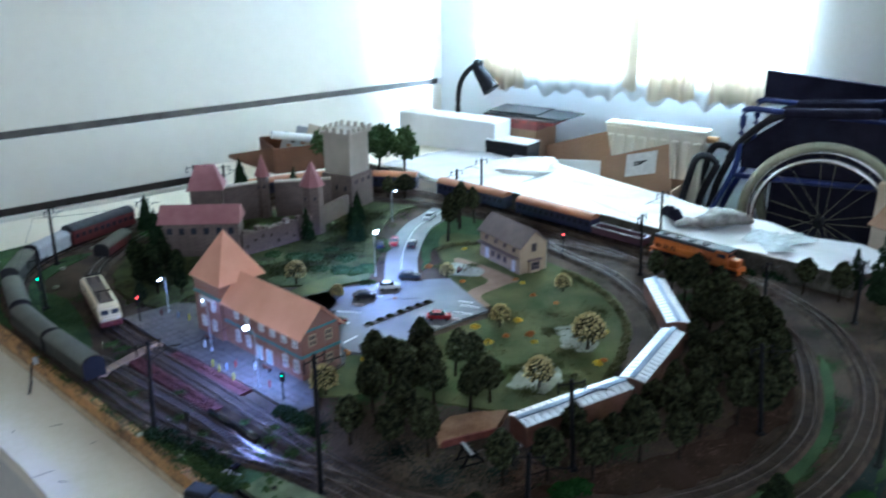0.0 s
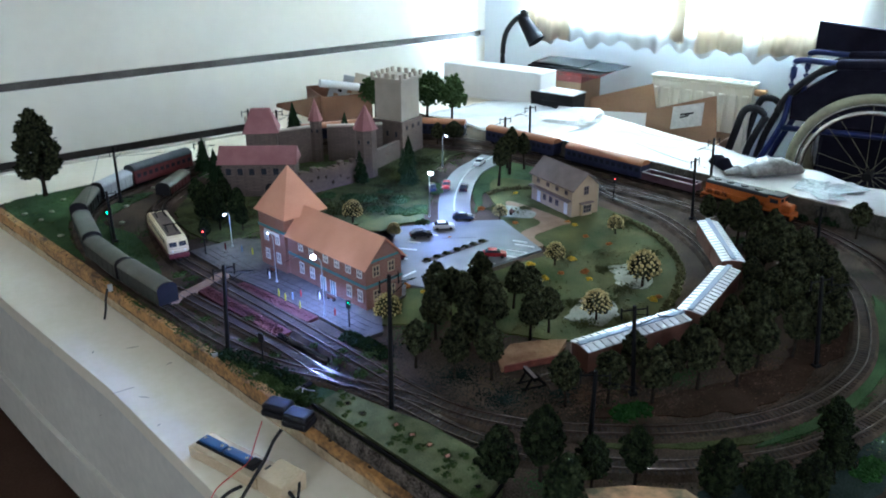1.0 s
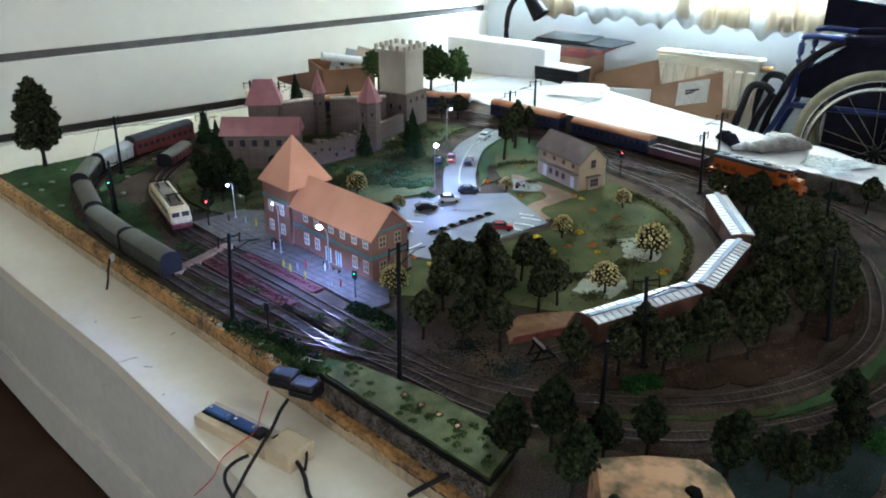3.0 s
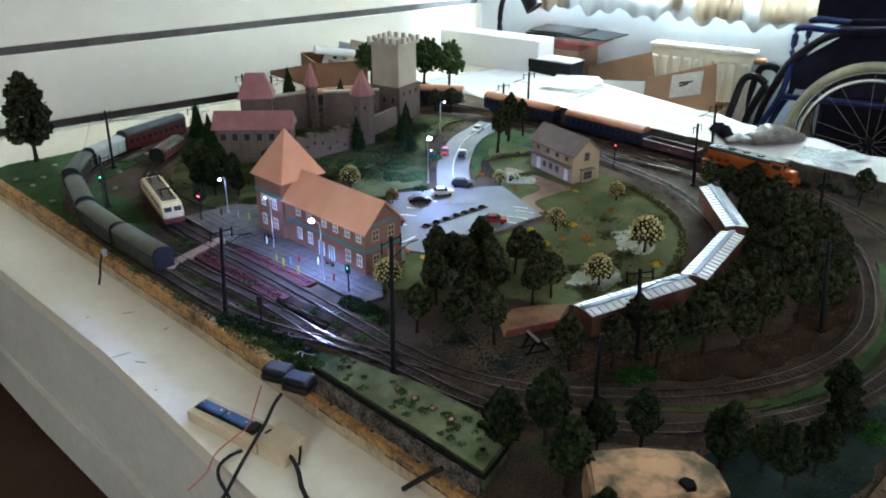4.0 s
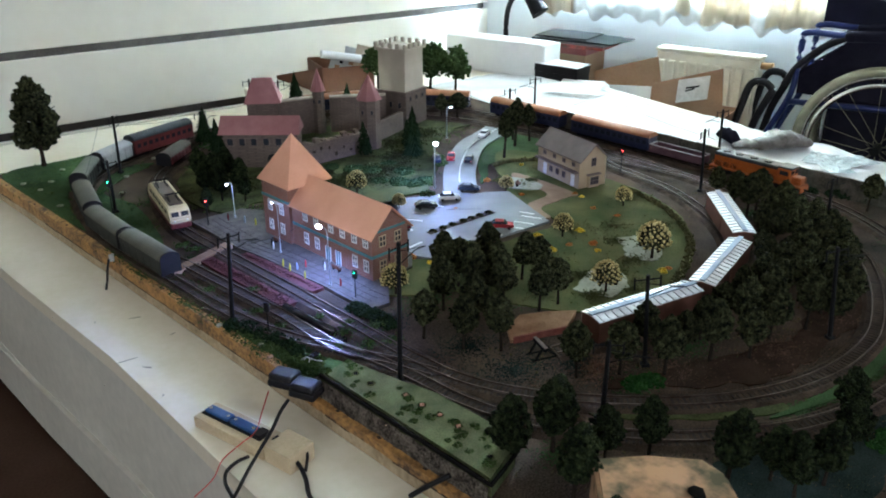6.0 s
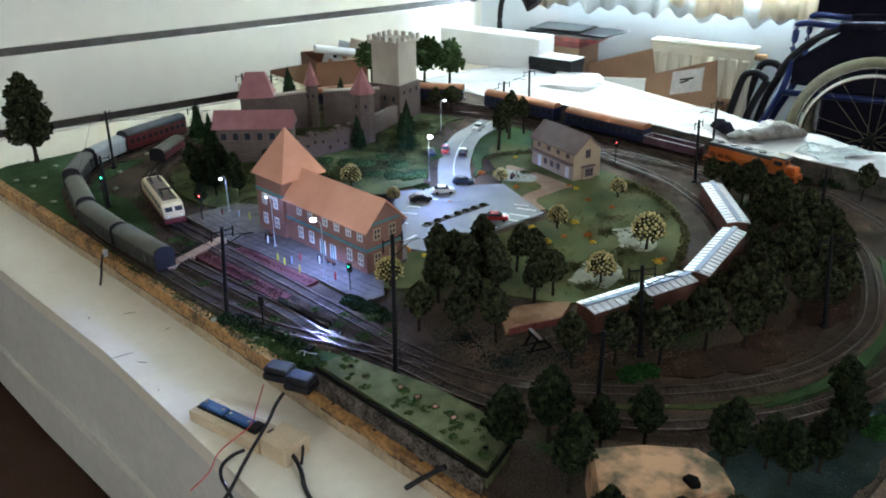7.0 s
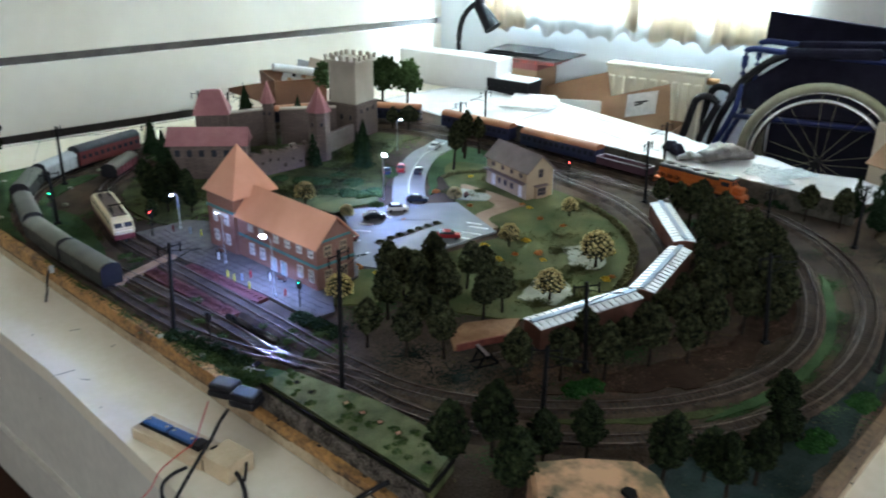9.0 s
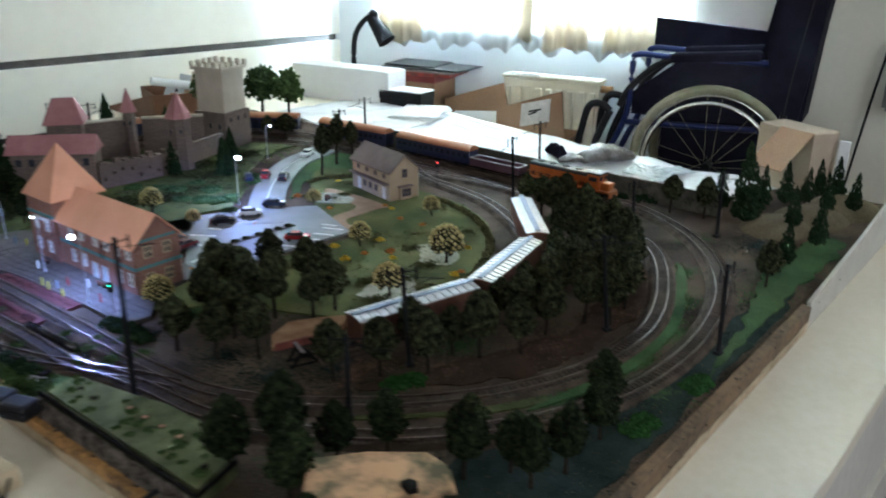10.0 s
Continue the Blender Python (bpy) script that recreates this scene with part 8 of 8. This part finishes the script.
bm = B()
box(bm, (R0, yin(0.035), RZ0), (R1, yin(0.098), RZ1 - 0.012), 0.004)
part("panel", bm, M_RADIATOR, ra)
n = 9
for i in range(n):
    x = R0 + 0.02 + (R1 - R0 - 0.04) * i / (n - 1)
    bm = B()
    box(bm, (x - 0.013, yin(0.097), RZ0 + 0.03), (x + 0.013, yin(0.114), RZ1 - 0.040), 0.005)
    part("flute", bm, M_RADIATOR, ra)
bm = B()
box(bm, (R0 - 0.004, yin(0.030), RZ1 - 0.011), (R1 + 0.004, yin(0.104), RZ1), 0.003)
gr = part("top_grille", bm, M_RADIATOR, ra)
for i in range(14):
    x = R0 + 0.012 + (R1 - R0 - 0.024) * (i + 0.5) / 14
    bm = B()
    ya, yb = sorted((yin(0.045), yin(0.080)))
    box(bm, (x - 0.008, ya, RZ1 - 0.001), (x + 0.008, yb, RZ1 + 0.0006))
    part("slot", bm, M_GREYCAR, gr, "grey vent slot")
bm = B()
cyl(bm, (R1, yin(0.07), RZ1 - 0.03), (R1 + 0.04, yin(0.07), RZ1 - 0.03), 0.012, 0.014, 14)
part("valve", bm, M_COPPER, ra, "brass valve knob")
for x in (R0 + 0.03, R1 - 0.03):
    bm = B()
    box(bm, (x - 0.012, yin(0.06), FLOOR), (x + 0.012, yin(0.085), RZ0 + 0.002))
    part("foot", bm, M_RADIATOR, ra)

# ---- wheelchair ----
wc = thing("wheelchair", "folded navy wheelchair with chromed wheel rims", "wheelchair", Matrix.Translation(far(1.586, 0.30, 0)) @ pose(0, 0, 0, 0, 0, FAR_RZ))
WZ, WR = -0.152, 0.248


def ring(bm, y, r, t, n=48, seg=8):
    pts = [(r * math.cos(6.2832 * i / n), y, WZ + r * math.sin(6.2832 * i / n)) for i in range(n)]
    rows = []
    for i, p in enumerate(pts):
        a = 6.2832 * i / n
        rows.append([bm.verts.new((p[0] + t * math.cos(6.2832 * k / seg) * math.cos(a), y + t * math.sin(6.2832 * k / seg), p[2] + t * math.cos(6.2832 * k / seg) * math.sin(a))) for k in range(seg)])
    for i in range(n):
        for k in range(seg):
            bm.faces.new((rows[i][k], rows[i][(k + 1) % seg], rows[(i + 1) % n][(k + 1) % seg], rows[(i + 1) % n][k]))


for y, out in ((0.0, 0.028), (-0.24, -0.028)):
    bm = B()
    ring(bm, y, WR - 0.014, 0.0135)
    wh = part("wheel", bm, M_TYRE, wc, "cream-grey rubber tyred wheel", smooth=True)
    bm = B()
    ring(bm, y, WR - 0.032, 0.006)
    part("rim", bm, M_CHROME, wh, smooth=True)
    bm = B()
    ring(bm, y + out, WR - 0.052, 0.0075)
    part("push_rim", bm, M_CHROME, wh, "chromed push rim", smooth=True)
    bm = B()
    cyl(bm, (0, y - 0.03, WZ), (0, y + 0.03, WZ), 0.013, None, 14)
    part("hub", bm, M_DARK, wh)
    for i in range(18):
        a, b = 6.2832 * i / 18, 6.2832 * (i + (1.2 if i % 2 else -1.2)) / 18
        bm = B()
        tube(bm, [(0.018 * math.cos(a), y + 0.012 * (1 if i % 2 else -1), WZ + 0.018 * math.sin(a)), ((WR - 0.034) * math.cos(b), y, WZ + (WR - 0.034) * math.sin(b))], 0.0007, 5)
        part("spoke", bm, M_TYRE, wh)
for y in (-0.03, -0.215):
    bm = B()
    tube(bm, catmull([(-0.19, y, WZ + 0.02), (-0.20, y, 0.10), (-0.235, y, 0.40), (-0.25, y, 0.56), (-0.31, y, 0.575)], 6), 0.011, 8)
    part("back_post", bm, M_BLACK, wc, smooth=True)
    bm = B()
    tube(bm, catmull([(-0.19, y, 0.165), (0.14, y, 0.165), (0.255, y, 0.165), (0.268, y, 0.13), (0.275, y, -0.02), (0.33, y, -0.16), (0.36, y, -0.25)], 6), 0.010, 8)
    tube(bm, [(-0.19, y, -0.03), (0.29, y, -0.05)], 0.010, 8)
    part("side_tube", bm, M_BLUEFRAME, wc, "blue enamelled tube", smooth=True)
    bm = B()
    box(bm, (-0.13, y - 0.022, 0.160), (0.135, y + 0.022, 0.190), 0.010, pose(0, 0, 0, 0, 5, 0))
    part("armrest", bm, M_NAVYCLOTH, wc)
    bm = B()
    tube(bm, catmull([(0.13, y, 0.165), (0.20, y, 0.13), (0.27, y, 0.06), (0.30, y, 0.0)], 6), 0.011, 8)
    part("arm_tube", bm, M_BLACK, wc, smooth=True)
    bm = B()
    prism(bm, [(-0.18, -0.02), (0.26, -0.02), (0.26, 0.05), (0.12, 0.16), (-0.19, 0.17)], y - 0.004, y + 0.004, pose(0, 0, 0, 90, 0, 0) @ pose(0, 0, -2 * y))
    part("side_panel", bm, M_NAVYCLOTH, wc)
    bm = B()
    tube(bm, catmull([(0.33, y, -0.02), (0.36, y, 0.0), (0.40, y, -0.01), (0.42, y, -0.08), (0.44, y, -0.20), (0.40, y, -0.24), (0.37, y, -0.12), (0.33, y, -0.02)], 6), 0.012, 8)
    part("legrest", bm, M_BLACK, wc, smooth=True)
    bm = B()
    cyl(bm, (0.30, y - 0.012, FLOOR + 0.08), (0.30, y + 0.012, FLOOR + 0.08), 0.08, None, 22)
    ca2 = part("caster", bm, M_TYRE, wc)
    bm = B()
    box(bm, (-0.36, y - 0.02, 0.555), (-0.25, y + 0.02, 0.59), 0.012)
    part("push_grip", bm, M_BLACK, wc)
bm = B()
box(bm, (-0.20, -0.215, 0.04), (0.22, -0.03, 0.09), 0.015)
part("seat", bm, M_NAVYCLOTH, wc)
bm = B()
prism(bm, [(-0.245, -0.01), (-0.15, 0.03), (-0.11, 0.22), (-0.155, 0.52), (-0.285, 0.52), (-0.26, 0.25)], -0.225, -0.02, pose(0, 0, 0, 90, 0, 0) @ pose(0, 0, 0.245))
bmesh.ops.bevel(bm, geom=bm.edges[:], offset=0.012, segments=2, affect="EDGES")
part("backrest", bm, M_NAVYCLOTH, wc)
bm = B()
prism(bm, [(-0.12, 0.150), (0.255, 0.160), (0.255, 0.262), (-0.12, 0.235)], -0.012, 0.012, pose(0, -0.23, 0, 90, 0, 0))
part("side_cushion", bm, M_NAVYCLOTH, wc)

# Block added to make the space behind the spokes dark.
bm = B()
box(bm, (-0.16, -0.20, -0.24), (0.17, -0.06, -0.02), 0.012)
part("dark_filler", bm, M_NAVYCLOTH, wc, "dark block added behind the wheel spokes")

# cartons beside the wheelchair
cbx = thing("cardboard_box", "tall tan cardboard box with an open flap beside the wheelchair", "box", pose(2.417, 0.976, FLOOR, 0, 0, -106.6))
bm = B()
box(bm, (0, 0, 0), (0.185, 0.10, 0.42), 0.002)
part("box_body", bm, M_CARDIN, cbx)
bm = B()
box(bm, (0.075, -0.142, -0.003), (0.186, 0, 0.0005), 0.0008, pose(0, -0.0005, 0.4225, 39, 0, 0))
part("flap", bm, M_CARD, cbx, "brown open flap folded outwards")
bm = B()
box(bm, (-0.014, -0.006, 0), (0.014, 0.006, 0.40), 0.002)
solid("white_board", bm, M_STYRO, "white board leaning behind the table", "board", m=pose(2.42, 0.74, FLOOR, -4, 0, -75))
cable([(2.87, 0.82, 0.22), (2.86, 0.84, 0.05), (2.85, 0.86, -0.15), (2.83, 0.88, -0.39)], 0.004, M_DARK, "dark cord hanging down the wall")

# grey cloth bag hanging on the wall by its strap
hb = thing("hanging_bag", "grey cloth bag hanging on the wall", "bag", Matrix.Translation(far(2.085, 0.035, -0.10)) @ pose(0, 0, 0, 0, 0, FAR_RZ))
bm = B()
prism(bm, [(-0.07, 0.13), (0.06, 0.12), (0.045, 0.21), (0.06, 0.31), (-0.06, 0.30)], -0.025, 0.025, pose(0, 0, 0, 90, 0, 0))
bmesh.ops.bevel(bm, geom=bm.edges[:], offset=0.012, segments=2, affect="EDGES")
part("bag_body", bm, mat("grey woven cloth", (0.22, 0.21, 0.20), (0.34, 0.33, 0.31), 0.9, 0, 20, 300, 0.4), hb)
bm = B()
tube(bm, catmull([(-0.04, 0, 0.30), (-0.02, 0, 0.44), (0.0, -0.01, 0.50), (0.03, 0, 0.42), (0.03, 0, 0.34)], 6), 0.004, 6)
part("strap", bm, M_DARK, hb)
